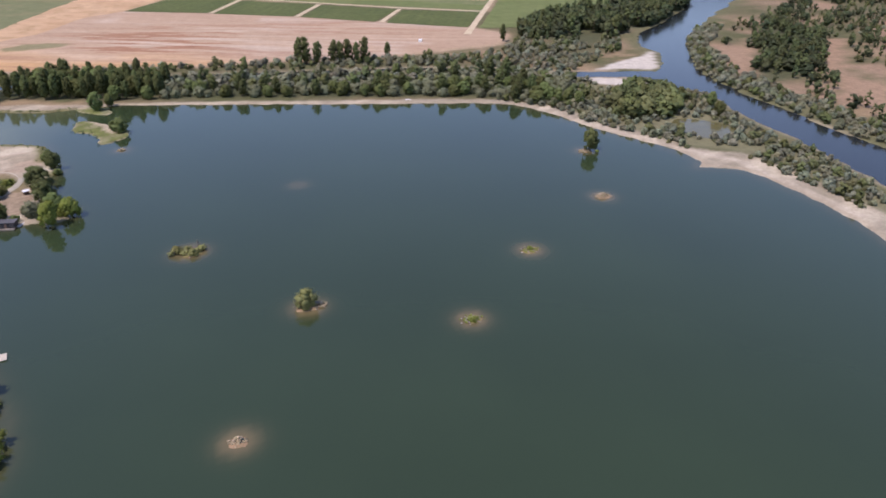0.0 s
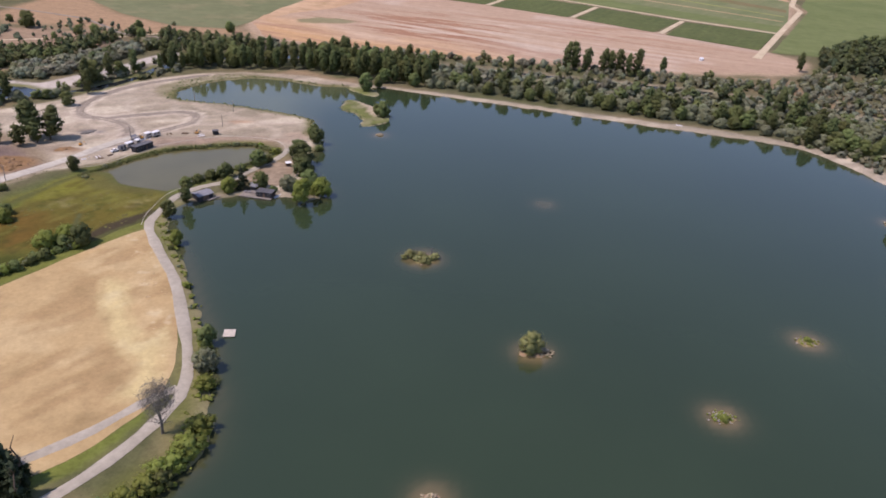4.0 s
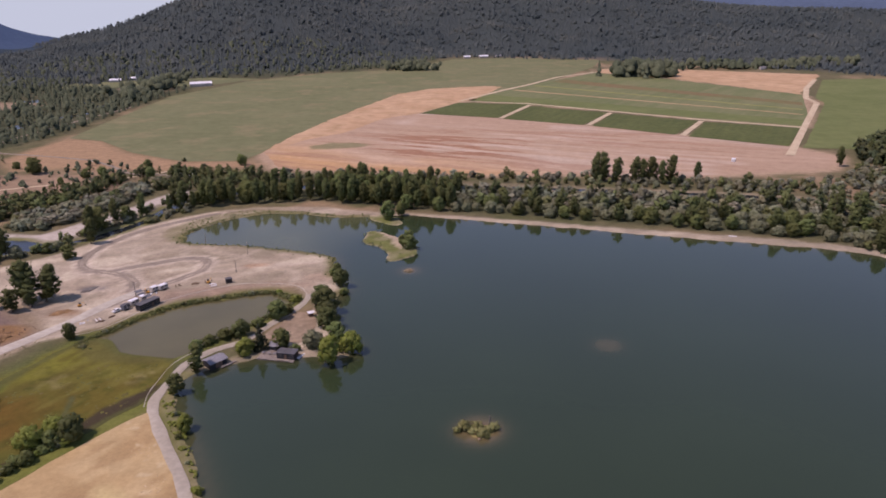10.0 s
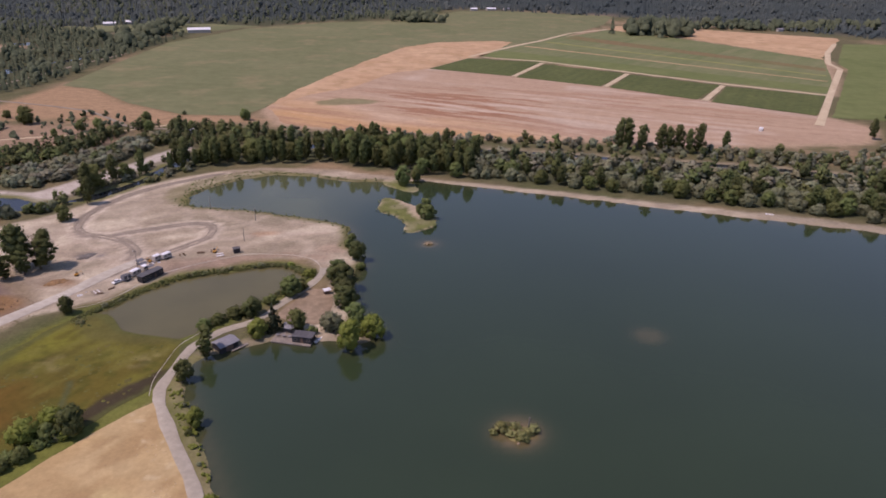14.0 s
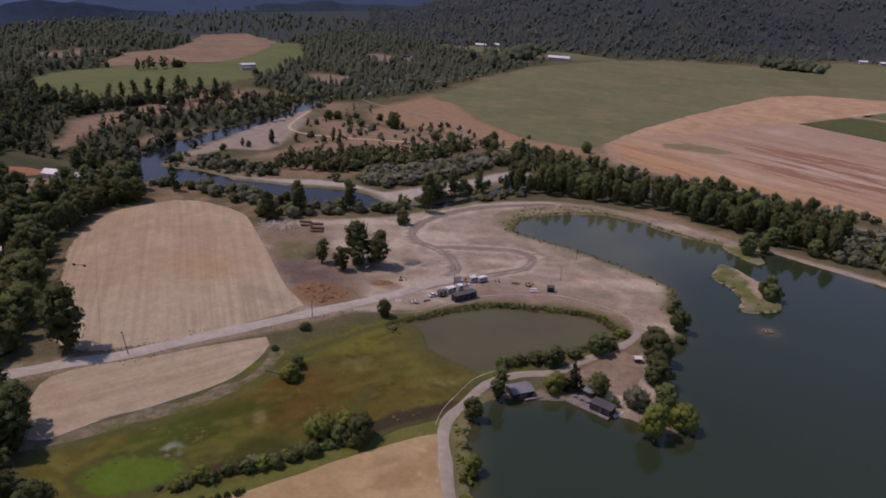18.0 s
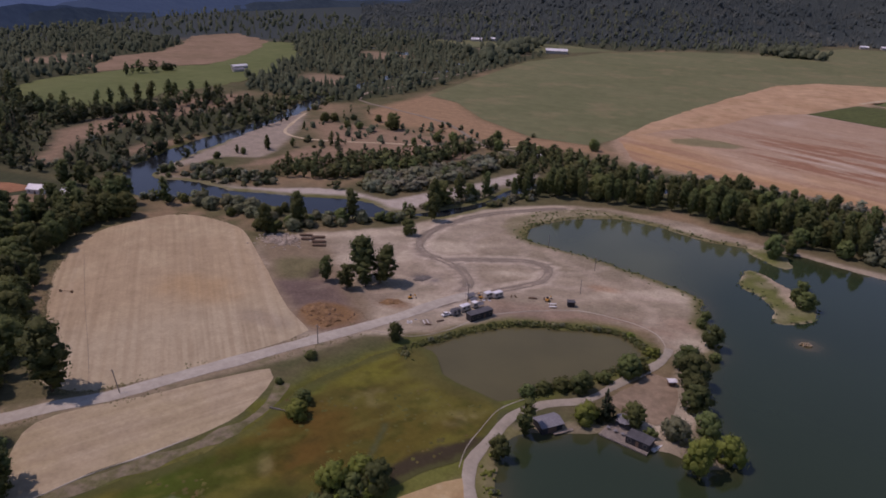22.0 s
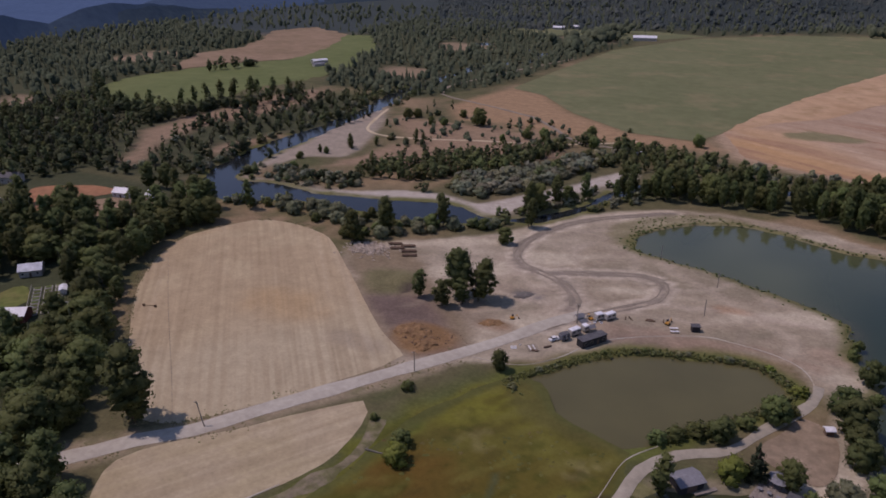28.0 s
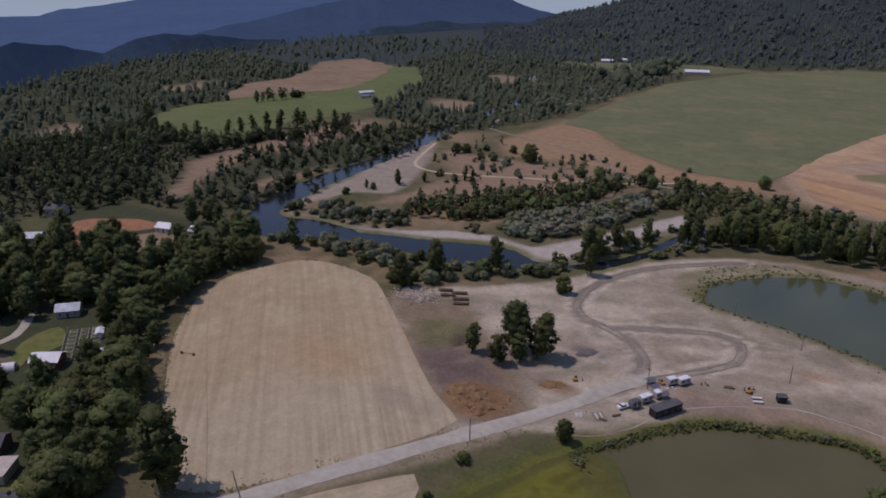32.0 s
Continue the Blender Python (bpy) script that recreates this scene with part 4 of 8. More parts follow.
def water_sheet(name, outline, mat, label, grow=8.0, step=6.0, shoal=False, z=0.0):
    """Water over a basin: a net of quads that reaches a little under the banks."""
    p = np.asarray(outline)
    (x0, y0), (x1, y1) = p.min(0) - grow, p.max(0) + grow
    xs, ys = np.arange(x0, x1 + step, step), np.arange(y0, y1 + step, step)
    gx, gy = np.meshgrid(xs, ys)
    x, y = gx.ravel(), gy.ravel()
    keep = within(x, y, p, 40) > -grow
    nx = len(xs)
    i = (np.arange(len(ys) - 1)[:, None] * nx + np.arange(nx - 1)[None]).ravel()
    f = np.stack([i, i + 1, i + nx + 1, i + nx], 1)
    f = f[keep[f].any(1)]
    used, back = np.unique(f, return_inverse=True)
    me = mesh_of(name, np.stack([x[used], y[used], np.full(len(used), z)], 1), back.reshape(f.shape), mat, True)
    if shoal:
        near = np.zeros(len(used))
        for n_, (ix, iy, r) in ISLES.items():
            d = np.hypot(x[used] - ix, y[used] - iy)
            near = np.maximum(near, (0.7 if n_ != "sunk" else 0.25) * np.exp(-np.maximum(d - r * 0.8, 0) / 2.0) * (0.75 if n_ in ("tree", "stone") else 1.0))
        edge = np.abs(within(x[used], y[used], p, 40))
        arm = within(x[used], y[used], np.array([(-165, 380), (-150, 440), (-100, 462), (-40, 445), (-38, 425), (-60, 400), (-70, 360)], float), 60)
        weed = 0.75 * smooth(-25, 20, arm) * (0.85 + 0.3 * wobble(x[used], y[used], 22, 55))
        me.attributes.new("weed", "FLOAT", "POINT").data.foreach_set("value", np.clip(weed, 0, 1).astype(np.float32))
        near = np.maximum(near, 0.22 * np.exp(-edge / 3.0))
        me.attributes.new("shoal", "FLOAT", "POINT").data.foreach_set("value", near.astype(np.float32))
    return tagged(new(name, me), label, "water", kind="structure")


def soil_field(name, outline, tone, z, label, step=2.6, ragged=1.0, mat=M_SOIL):
    """A bare field as a net of small triangles, each corner with a soil colour of its own."""
    p, edge = np.array(outline, float), []
    for q, r in zip(p, np.roll(p, -1, 0)):
        k = max(1, int(np.hypot(*(r - q)) / (1.5 * step)))
        edge += [q + (r - q) * t / k for t in range(k)]
    edge = np.array(edge)
    edge = edge + ragged * np.stack([wobble(edge[:, 0], edge[:, 1], 9, 3), wobble(edge[:, 0], edge[:, 1], 9, 4)], 1)
    (x0, y0), (x1, y1) = p.min(0), p.max(0)
    gx, gy = np.meshgrid(np.arange(x0, x1, step), np.arange(y0, y1, step))
    q = np.stack([gx.ravel(), gy.ravel()], 1) + np.random.default_rng(5).uniform(-0.3, 0.3, (gx.size, 2)) * step
    q = q[within(q[:, 0], q[:, 1], edge, 10) > 0.4 * step]
    pts = [Vector(v) for v in np.concatenate([edge, q]).tolist()]
    verts, _, faces, *_ = delaunay_2d_cdt(pts, [], [list(range(len(edge)))], 1, 1e-4)
    v = np.array([w[:] for w in verts])
    me = mesh_of(name, np.concatenate([v, np.full((len(v), 1), z)], 1), faces, mat, True)
    if me.polygons[0].normal.z < 0:
        me.flip_normals()
    col = np.concatenate([tone(v[:, 0], v[:, 1]), np.ones((len(v), 1))], 1)
    me.attributes.new("soil", "FLOAT_COLOR", "POINT").data.foreach_set("color", col.ravel().astype(np.float32))
    return tagged(new(name, me), label, "field", kind="structure")


def layered(base, n):
    """A colour sheet and the function that lays further colours on it by weight."""
    col = np.zeros((n, 3)) + base

    def lay(colour, weight):
        w = np.clip(weight, 0, 1)[:, None]
        col[:] = col * (1 - w) + np.array(colour) * w

    return col, lay


def hay_tone(x, y):
    """Mown hay: rows that run away from the road, a golden middle, pale trodden ground near the gate."""
    u, v = -0.73 * x + 0.69 * y, 0.69 * x + 0.73 * y
    col, lay = layered((0.392, 0.308, 0.194), len(x))
    mottle = 0.6 * wobble(x, y, 24, 81) + 0.4 * wobble(x, y, 8, 82)
    rows = 0.6 * wobble(u / 60, v + 3 * wobble(x, y, 60, 83), 1.7, 84) + 0.4 * wobble(u / 30, v, 4.2, 85)
    lay((0.435, 0.358, 0.228), smooth(0.0, 0.6, mottle) * 0.6)
    gate = smooth(62, 22, line_distance(x, y, np.array([(-188, 246), (-210, 216), (-226, 190)], float)) + 12 * mottle)
    lay((0.410, 0.350, 0.238), gate * 0.85)
    lay((0.405, 0.272, 0.135), smooth(1.1, 0.2, np.hypot((x + 250) / 26, (y - 253) / 16) + 0.5 * mottle) * 0.55)
    lay((0.295, 0.250, 0.185), smooth(1.0, 0.4, np.hypot((x + 209) / 16, (y - 247) / 7) + 0.5 * mottle) * 0.6)
    lay((0.300, 0.228, 0.142), smooth(0.15, 0.6, rows) * 0.35 * (1 - 0.5 * gate))
    lay((0.470, 0.390, 0.275), smooth(0.25, 0.6, -rows) * 0.4)
    return col


def hay_low_tone(x, y):
    """Mown hay with rows along the field's long side."""
    u, v = 0.46 * x + 0.89 * y, 0.89 * x - 0.46 * y
    col, lay = layered((0.385, 0.320, 0.200), len(x))
    mottle = 0.6 * wobble(x, y, 20, 86) + 0.4 * wobble(x, y, 7, 87)
    rows = wobble(u / 50, v + 2 * wobble(x, y, 40, 88), 1.8, 89)
    lay((0.415, 0.345, 0.240), smooth(0.0, 0.6, mottle) * 0.6)
    lay((0.300, 0.240, 0.155), smooth(0.1, 0.6, rows) * 0.45)
    lay((0.450, 0.375, 0.262), smooth(0.2, 0.6, -rows) * 0.35)
    return col


def marsh_tone(x, y):
    """Marsh: yellow-green by the pond, rust in the middle, dark sedge, a bright algae mat and a muddy drain."""
    col, lay = layered((0.110, 0.102, 0.024), len(x))
    m1 = 0.6 * wobble(x, y, 14, 101) + 0.4 * wobble(x, y, 5, 102)
    m2 = 0.6 * wobble(x, y, 6, 103) + 0.4 * wobble(x, y, 2.4, 104)
    u, v = 0.5 * x + 0.86 * y, -0.86 * x + 0.5 * y
    streak = 0.6 * wobble(u / 3, v, 4.5, 105) + 0.4 * wobble(u / 2, v, 2.0, 106)

    def spot(cx, cy, rx, ry, turn=0.0):
        c, s_ = math.cos(radians(turn)), math.sin(radians(turn))
        a, b = (x - cx) * c + (y - cy) * s_, -(x - cx) * s_ + (y - cy) * c
        return smooth(1.25, 0.5, np.hypot(a / rx, b / ry) + 0.45 * m1)

    lay((0.142, 0.135, 0.027), smooth(0.0, 0.5, m1) * 0.6)
    lay((0.118, 0.068, 0.018), spot(-148, 188, 22, 17, 60) * 0.85)
    lay((0.100, 0.078, 0.018), spot(-126, 204, 22, 16, 55) * 0.75)
    lay((0.050, 0.070, 0.012), spot(-160, 165, 26, 11, 70) * 0.85)
    lay((0.042, 0.052, 0.014), spot(-141, 163, 16, 9, 60) * 0.8)
    lay((0.062, 0.095, 0.015), spot(-168, 150, 8, 16, -20) * 0.7)
    lay((0.155, 0.155, 0.026), spot(-146, 240, 18, 8, 50) * 0.6)
    for cx, cy, rx, ry in ((-140, 222, 9, 5), (-113, 224, 6, 4), (-108, 230, 4, 3), (-150, 176, 3, 6)):
        lay((0.200, 0.175, 0.070), spot(cx, cy, rx, ry, 40) * smooth(-0.3, 0.3, m2) * 0.75)
    lay((0.120, 0.150, 0.030), spot(-169, 200, 7, 26, -12) * smooth(-0.3, 0.3, m2) * 0.8)
    lay((0.072, 0.060, 0.018), smooth(0.1, 0.5, streak) * 0.5)
    lay((0.160, 0.150, 0.040), smooth(0.2, 0.55, -streak) * 0.4)
    lay((0.045, 0.055, 0.012), smooth(0.25, 0.6, m2) * 0.4)
    drain = line_distance(x, y, np.array([(-97, 219), (-103, 209), (-112, 195), (-119, 184), (-127, 173), (-137, 160), (-147, 146), (-152, 138)], float))
    width = np.interp(y, [135, 165, 185, 205, 220], [3.0, 2.4, 4.5, 5.5, 3.5])
    lay((0.052, 0.042, 0.026), smooth(1.35, 0.75, drain / width + 0.35 * m2))
    ditch = line_distance(x, y, np.array([(-130, 210), (-126, 194), (-123, 184)], float))
    lay((0.075, 0.088, 0.040), smooth(1.6, 0.6, ditch + 0.6 * m2) * 0.8)
    mat = within(x, y, rounded([(-174, 131), (-170, 141), (-162, 146), (-154, 148), (-150, 146), (-153, 137), (-158, 130), (-164, 125)], True, 3), 20) + 1.3 * m2
    lay((0.062, 0.052, 0.026), smooth(-3.5, -1.5, mat) * 0.6)
    lay((0.085, 0.150, 0.018), smooth(-1, 0.8, mat) * (0.9 + 0.1 * m1))
    pale = smooth(1.3, 0.5, np.hypot((x + 160) / 4, (y - 151) / 3.4) + 0.3 * m2)
    lay((0.230, 0.245, 0.190), pale * smooth(0.05, 0.35, wobble(x, y, 1.7, 107)))
    near_pond = within(x, y, POND, 14)
    lay((0.095, 0.090, 0.032), smooth(-7, -1, near_pond + 2 * m1) * 0.7)
    edge = within(x, y, MARSH_FIELD, 12)
    lay((0.085, 0.092, 0.032), smooth(4, 0.5, edge + 1.5 * m1) * 0.8)
    return col


def dry_tone(x, y):
    """Dry grass: golden, with brown drifts and a pale mown crescent."""
    u, v = 0.55 * x + 0.83 * y, 0.83 * x - 0.55 * y
    col, lay = layered((0.385, 0.278, 0.140), len(x))
    mottle = 0.6 * wobble(x, y, 17, 72) + 0.4 * wobble(x, y, 6, 73)
    drift = 0.6 * wobble(u / 4, v, 8, 74) + 0.4 * wobble(u / 3, v, 3, 75)
    lay((0.44, 0.335, 0.180), smooth(0.0, 0.5, mottle) * 0.7)
    lay((0.285, 0.190, 0.092), smooth(0.05, 0.5, drift) * 0.65)
    lay((0.245, 0.175, 0.085), smooth(0.3, 0.7, -mottle) * 0.5)
    pale = rounded([(-97, 158), (-90, 156), (-80, 138), (-74, 127), (-68, 122), (-64, 129), (-61, 117), (-58, 106), (-58, 94), (-67, 93), (-65, 102), (-67, 110), (-77, 119), (-86, 132), (-94, 148)], True, 3)
    lay((0.475, 0.385, 0.190), smooth(-2.5, 2.5, within(x, y, pale, 20) + 1.8 * mottle) * 0.85)
    lay((0.530, 0.450, 0.260), smooth(-1, 2, within(x, y, pale, 20)) * smooth(0.1, 0.5, drift) * 0.6)
    speck = wobble(x, y, 2.0, 76)
    lay((0.52, 0.43, 0.27), smooth(0.55, 0.8, speck) * (x + 0.55 * y > 2) * 0.6)
    return col


def fallow_tone(x, y):
    """Pinkish tilled soil: orange to the south-west, rust and whitish streaks along the rows."""
    bend = 0.0011 * (x - 90)
    u, v = 0.94 * x - 0.33 * y, 0.33 * x + 0.94 * y + 14 * wobble(x, y, 130, 5) + 60 * bend
    long = 0.6 * wobble(u / 9, v, 9, 6) + 0.4 * wobble(u / 6, v, 4, 7)
    broad = 0.65 * wobble(u / 3, v, 34, 8) + 0.35 * wobble(u / 2, v, 13, 9)
    rows = wobble(u / 40, v, 2.6, 10)
    col, lay = layered((0.365, 0.262, 0.180), len(x))
    south = smooth(80, -10, line_distance(x, y, np.array([(-150, 640), (-93, 586), (46, 564), (200, 552)], float)) + 16 * broad + smooth(-20, 240, x) * 70)
    mid = smooth(110, 30, np.hypot((x + 10) / 1.3, y - 690)) + 0.5 * smooth(160, 60, np.hypot((x - 120) / 1.6, y - 660))
    lay((0.43, 0.345, 0.265), smooth(0.05, 0.5, broad) * 0.7)
    lay((0.46, 0.375, 0.290), smooth(0.1, 0.5, long) * (0.18 + 0.5 * mid))
    lay((0.43, 0.262, 0.125), south * (0.85 + 0.25 * long))
    lay((0.27, 0.13, 0.075), smooth(0.10, 0.42, -long + 0.3 * broad) * np.maximum(0.9 * mid, 0.55 * south))
    lay((0.50, 0.34, 0.20), south * smooth(0.2, 0.5, long) * 0.7)
    lay((0.32, 0.225, 0.155), smooth(0.1, 0.5, -long) * 0.3)
    weeds = np.hypot((x + 104) / 34, (y - 685 - 0.1 * (x + 104)) / 15) + 0.45 * wobble(x, y, 11, 11) + 0.3 * long
    lay((0.175, 0.170, 0.088), smooth(1.15, 0.55, weeds) * 0.85)
    return col * (1 + 0.05 * rows)[:, None]


build_ground()
water_sheet("lake", LAKE, M_LAKE, "dark green still lake with sandy shoals round its islets", step=3.0, shoal=True)
water_sheet("pond", POND, M_POND, "shallow murky olive-brown pond beside the marsh", 5, 4)
water_sheet("river_east", RIVER_EAST, M_RIVER, "wide blue-grey river with gravel bars", 6, 8)
water_sheet("river_west", RIVER_WEST, M_RIVER, "dark winding river between wooded banks", 5, 5, z=-0.05)
water_sheet("river_far", RIVER_FAR, M_RIVER, "distant bend of the river in the woods", 5, 10, z=-0.10)
soil_field("field_hay", FLAT_WEST, hay_tone, GROUND + 0.08, "mown tan hay field with faint mower rows", 1.7, 0.4, M_HAY)
soil_field("field_hay_low", FIELD_LOW, hay_low_tone, GROUND + 0.08, "smaller mown tan field beside the gravel road", 1.5, 0.4, M_HAY_LOW)
soil_field("marsh", MARSH_FIELD, marsh_tone, GROUND + 0.10, "olive, rust and bright green marsh with a muddy drain", 1.15, 1.6)
soil_field("field_dry", FIELD_DRY, dry_tone, GROUND + 0.08, "dry golden grass field with a pale mown crescent beside the lane", 1.4, 0.6)
flat_patch("pasture", PASTURE, M_PASTURE, GROUND + 0.2, "wide pale green pasture below the wooded hill", ragged=4)
flat_patch("pasture_top", PASTURE_TOP, M_PASTURE, GROUND + 0.3, "pale green strip of pasture behind a grove", ragged=5)
soil_field("field_fallow", FALLOW, fallow_tone, GROUND + 0.2, "bare reddish fallow field with pale, orange and rust streaks")
flat_patch("field_stubble", APRICOT, M_APRICOT, GROUND + 0.3, "apricot-coloured dry stubble strip", ragged=2)
for crop in CROPS:
    flat_patch("crop_field", crop, M_CROP, GROUND + 0.3, "dark green block of row crops", ragged=0.6)
near_edge, far_edge = np.array([(36, 1016), (407, 776)], float), np.array([(299, 1402), (533, 1044)], float)
BANDS = [(0.01, 0.16, M_GREENFIELD), (0.175, 0.30, M_STRIPS), (0.30, 0.315, M_APRICOT), (0.315, 0.45, M_STRIPS), (0.45, 0.47, M_LIME), (0.47, 0.60, M_STRIPS), (0.60, 0.70, M_RUSTCROP), (0.70, 1.0, M_STRIPS)]
for lo, hi, mat in BANDS:
    p0, p1 = near_edge + (far_edge - near_edge) * lo, near_edge + (far_edge - near_edge) * hi
    flat_patch("crop_strip", [p0[0], p0[1], p1[1], p1[0]], mat, GROUND + 0.3, "long strip of crops across the valley farm", ragged=1.0)
flat_patch("field_base", STRIPS, M_STRIPS, GROUND + 0.22, "green ground between the crop strips", ragged=1.0)
flat_patch("field_margin", [(299, 1410), (410, 1290), (533, 1050), (650, 1246), (700, 1330), (480, 1450), (330, 1480)], M_APRICOT, GROUND + 0.25, "pale dry field margin behind the strips", ragged=5)
flat_patch("field_east", FIELD_EAST, M_GREENFIELD, GROUND + 0.3, "plain green crop field beside the farm road", ragged=1.0)
flat_patch("field_far", FIELD_FAR, M_GREENFIELD, GROUND + 0.3, "far bright green meadow among the woods", ragged=6)
flat_patch("field_brown", FIELD_BROWN, M_FARBROWN, GROUND + 0.4, "far dry brown field above the green meadow", ragged=6)
ribbon("lane", LANE, 3.0, M_ASPHALT, GROUND + 0.22, "pale worn lane along the lake shore")
ribbon("lane_side", LANE_SIDE, 2.5, M_ASPHALT, GROUND + 0.2, "pale side lane into the dry field")
ribbon("road", ROAD, 5.4, M_GRAVEL, GROUND + 0.22, "pale gravel road between the hay fields")
def beside(line, off):
    """The line moved off metres to its left."""
    p = np.asarray(line, float)
    d = np.gradient(p, axis=0)
    d /= np.hypot(d[:, 0], d[:, 1])[:, None] + 1e-9
    return p + np.stack([-d[:, 1], d[:, 0]], 1) * off


for line, label in ((LOOP, "dark wheel rut of the haul track curving over the sand"), (RING_ROAD, "dark wheel rut of the track looping round the sand flat")):
    for off in (-1.5, 1.5):
        ribbon("wheel_rut", beside(line, off)[2:-3], 1.3, M_TRACK, GROUND + 0.10, label, "track", ragged=0.5)
for line in ([(74, 850), (122, 962)], [(170, 794), (216, 886)], [(256, 725), (307, 816)]):
    ribbon("farm_track", line, 5.0, M_FARMROAD, GROUND + 0.48, "pale dirt track between two crop blocks")
ribbon("farm_road", FARM_ROAD, 6.0, M_FARMROAD, GROUND + 0.45, "pale dirt road between crop blocks")
ribbon("farm_road_east", FARM_ROAD_EAST, 6.0, M_FARMROAD, GROUND + 0.5, "pale dirt road beside the green field")
ribbon("flat_track", FLAT_TRACK, 2.2, M_FARMROAD, GROUND + 0.12, "pale dirt track across the dry river flat")
ribbon("river_track", RIVER_TRACK, 3.0, M_TRACK, GROUND + 0.3, "dirt track along the wooded river bank")


def ridge(name, line, far, colour, haze_glow, label):
    """A far range of hills that rises from the edge of the plain, its haze put into a blue colour and emission; far:
    metres to its crest, or times the way to its foot.
    """
    m = material(name + "_painted_haze", colour, 1.0, tuple(v * 0.8 for v in colour), 14, 160, None, 0, 0.0, strength=0.3)
    # faint emission stands in for the lit air before the range
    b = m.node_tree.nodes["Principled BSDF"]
    b.inputs["Emission Color"].default_value, b.inputs["Emission Strength"].default_value = (*haze_glow, 1), 1.0
    n, rows = 260, 14
    az = np.linspace(line[0][0], line[-1][0], n)
    up = np.interp(az, *np.array(line).T) + 0.12 * wobble(az, az * 0, 2.3, 41) + 0.06 * wobble(az, az * 0, 0.8, 42)
    verts, faces = [], []
    near = 137 / np.tan(np.radians(-np.interp(az, *np.array(RANGE_FOOT).T)))
    crest = np.maximum(near * far if far < 10 else far, near * 1.03)
    for k in range(rows):
        f = k / (rows - 1)
        spur = 0.5 * wobble(az + 1.5 * f, az * 0 + f * 2.0, 2.6, 43) + 0.35 * wobble(az - 1.2 * f, az * 0 + f * 3.0, 1.1, 44) + 0.15 * wobble(az, az * 0 + f * 9, 0.4, 45)
        r = near + (crest - near) * f * (1 + 0.25 * spur * (1 - f))
        h = np.maximum(137 + crest * np.tan(np.radians(up)), 2) * f ** 1.15 * (1 + 0.30 * spur * f * (1 - f) * 2) - 5 * (k == 0)
        for q, d, z in zip(np.radians(az), r, np.maximum(h, -3)):
            verts.append((REF[0] - d * math.sin(q), REF[1] + d * math.cos(q), z))
    for k in range(rows - 1):
        for i in range(n - 1):
            faces.append((k * n + i, (k + 1) * n + i, (k + 1) * n + i + 1, k * n + i + 1))
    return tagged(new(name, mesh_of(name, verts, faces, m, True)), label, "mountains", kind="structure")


def sky_wall():
    """The pale sky low over the ranges, far behind everything."""
    m = bpy.data.materials.new("low_sky")
    m.use_nodes = True
    bs = m.node_tree.nodes["Principled BSDF"]
    bs.inputs["Base Color"].default_value, bs.inputs["Roughness"].default_value = (0, 0, 0, 1), 1.0
    bs.inputs["Specular IOR Level"].default_value = 0.0
    bs.inputs["Emission Color"].default_value, bs.inputs["Emission Strength"].default_value = (0.38, 0.51, 0.60, 1), 1.0
    az = np.radians(np.linspace(-100, 130, 60))
    verts = [(REF[0] - 4650 * math.sin(a), REF[1] + 4650 * math.cos(a), z) for z in (-900.0, 420.0) for a in az]
    faces = [(i, i + 1, i + 61, i + 60) for i in range(59)]
    tagged(new("backdrop_sky", mesh_of("backdrop_sky", verts, faces, m)), "pale blue hazy sky low over the hills", "sky", kind="structure")


sky_wall()
ridge("backdrop_range_mid", RANGE_MID, 1.04, (0.032, 0.044, 0.044), (0.009, 0.019, 0.040), "forested foothills in painted blue haze")
ridge("backdrop_range_left", RANGE_LEFT, 1.06, (0.026, 0.038, 0.044), (0.013, 0.026, 0.056), "forested mountain in painted blue haze beyond the valley")
ridge("backdrop_range_right", RANGE_RIGHT[::-1], 4300, (0.04, 0.06, 0.09), (0.040, 0.060, 0.100), "mountainside in painted blue haze behind the wooded hill")
ridge("backdrop_range_blue", RANGE_BLUE, 1.25, (0.028, 0.042, 0.052), (0.024, 0.045, 0.100), "forested mountain in painted blue haze behind the valley")
ridge("backdrop_range_far", RANGE_FAR, 3300, (0.033, 0.050, 0.075), (0.038, 0.070, 0.150), "distant mountain range in painted blue haze")

# ---- trees ----
ICO = None


def ico():
    global ICO
    if ICO is None:
        bm = bmesh.new()
        bmesh.ops.create_icosphere(bm, subdivisions=1, radius=1)
        ICO = (np.array([v.co[:] for v in bm.verts]), np.array([[v.index for v in f.verts] for f in bm.faces]))
        bm.free()
    return ICO


OCTA = (np.array([(1, 0, 0), (0, 1, 0), (-1, 0, 0), (0, -1, 0), (0, 0, 1), (0, 0, -1)], float), np.array([(0, 1, 4), (1, 2, 4), (2, 3, 4), (3, 0, 4), (1, 0, 5), (2, 1, 5), (3, 2, 5), (0, 3, 5)]))
SHAPES = {  # kind: height, crown radius, crown foot as part of the height, clumps, leaves a clump, leaf size, outline
    "cottonwood": (22.0, 5.2, 0.12, 60, 24, 0.72, "oval"), "maple": (12.0, 5.4, 0.08, 58, 22, 0.62, "round"),
    "willow": (8.0, 4.6, 0.02, 50, 22, 0.5, "round"), "poplar": (20.0, 3.2, 0.06, 50, 18, 0.62, "column"),
    "fir": (24.0, 4.4, 0.05, 60, 18, 0.75, "cone"), "bush": (3.2, 2.3, 0.0, 26, 18, 0.36, "round"),
}
LEAVES = {"cottonwood": M_LEAF_DARK, "maple": M_LEAF, "willow": M_WILLOW, "poplar": M_LEAF_DARK, "fir": M_FIR, "bush": M_LEAF, "bright": M_LEAF_BRIGHT, "olive": M_OLIVE}


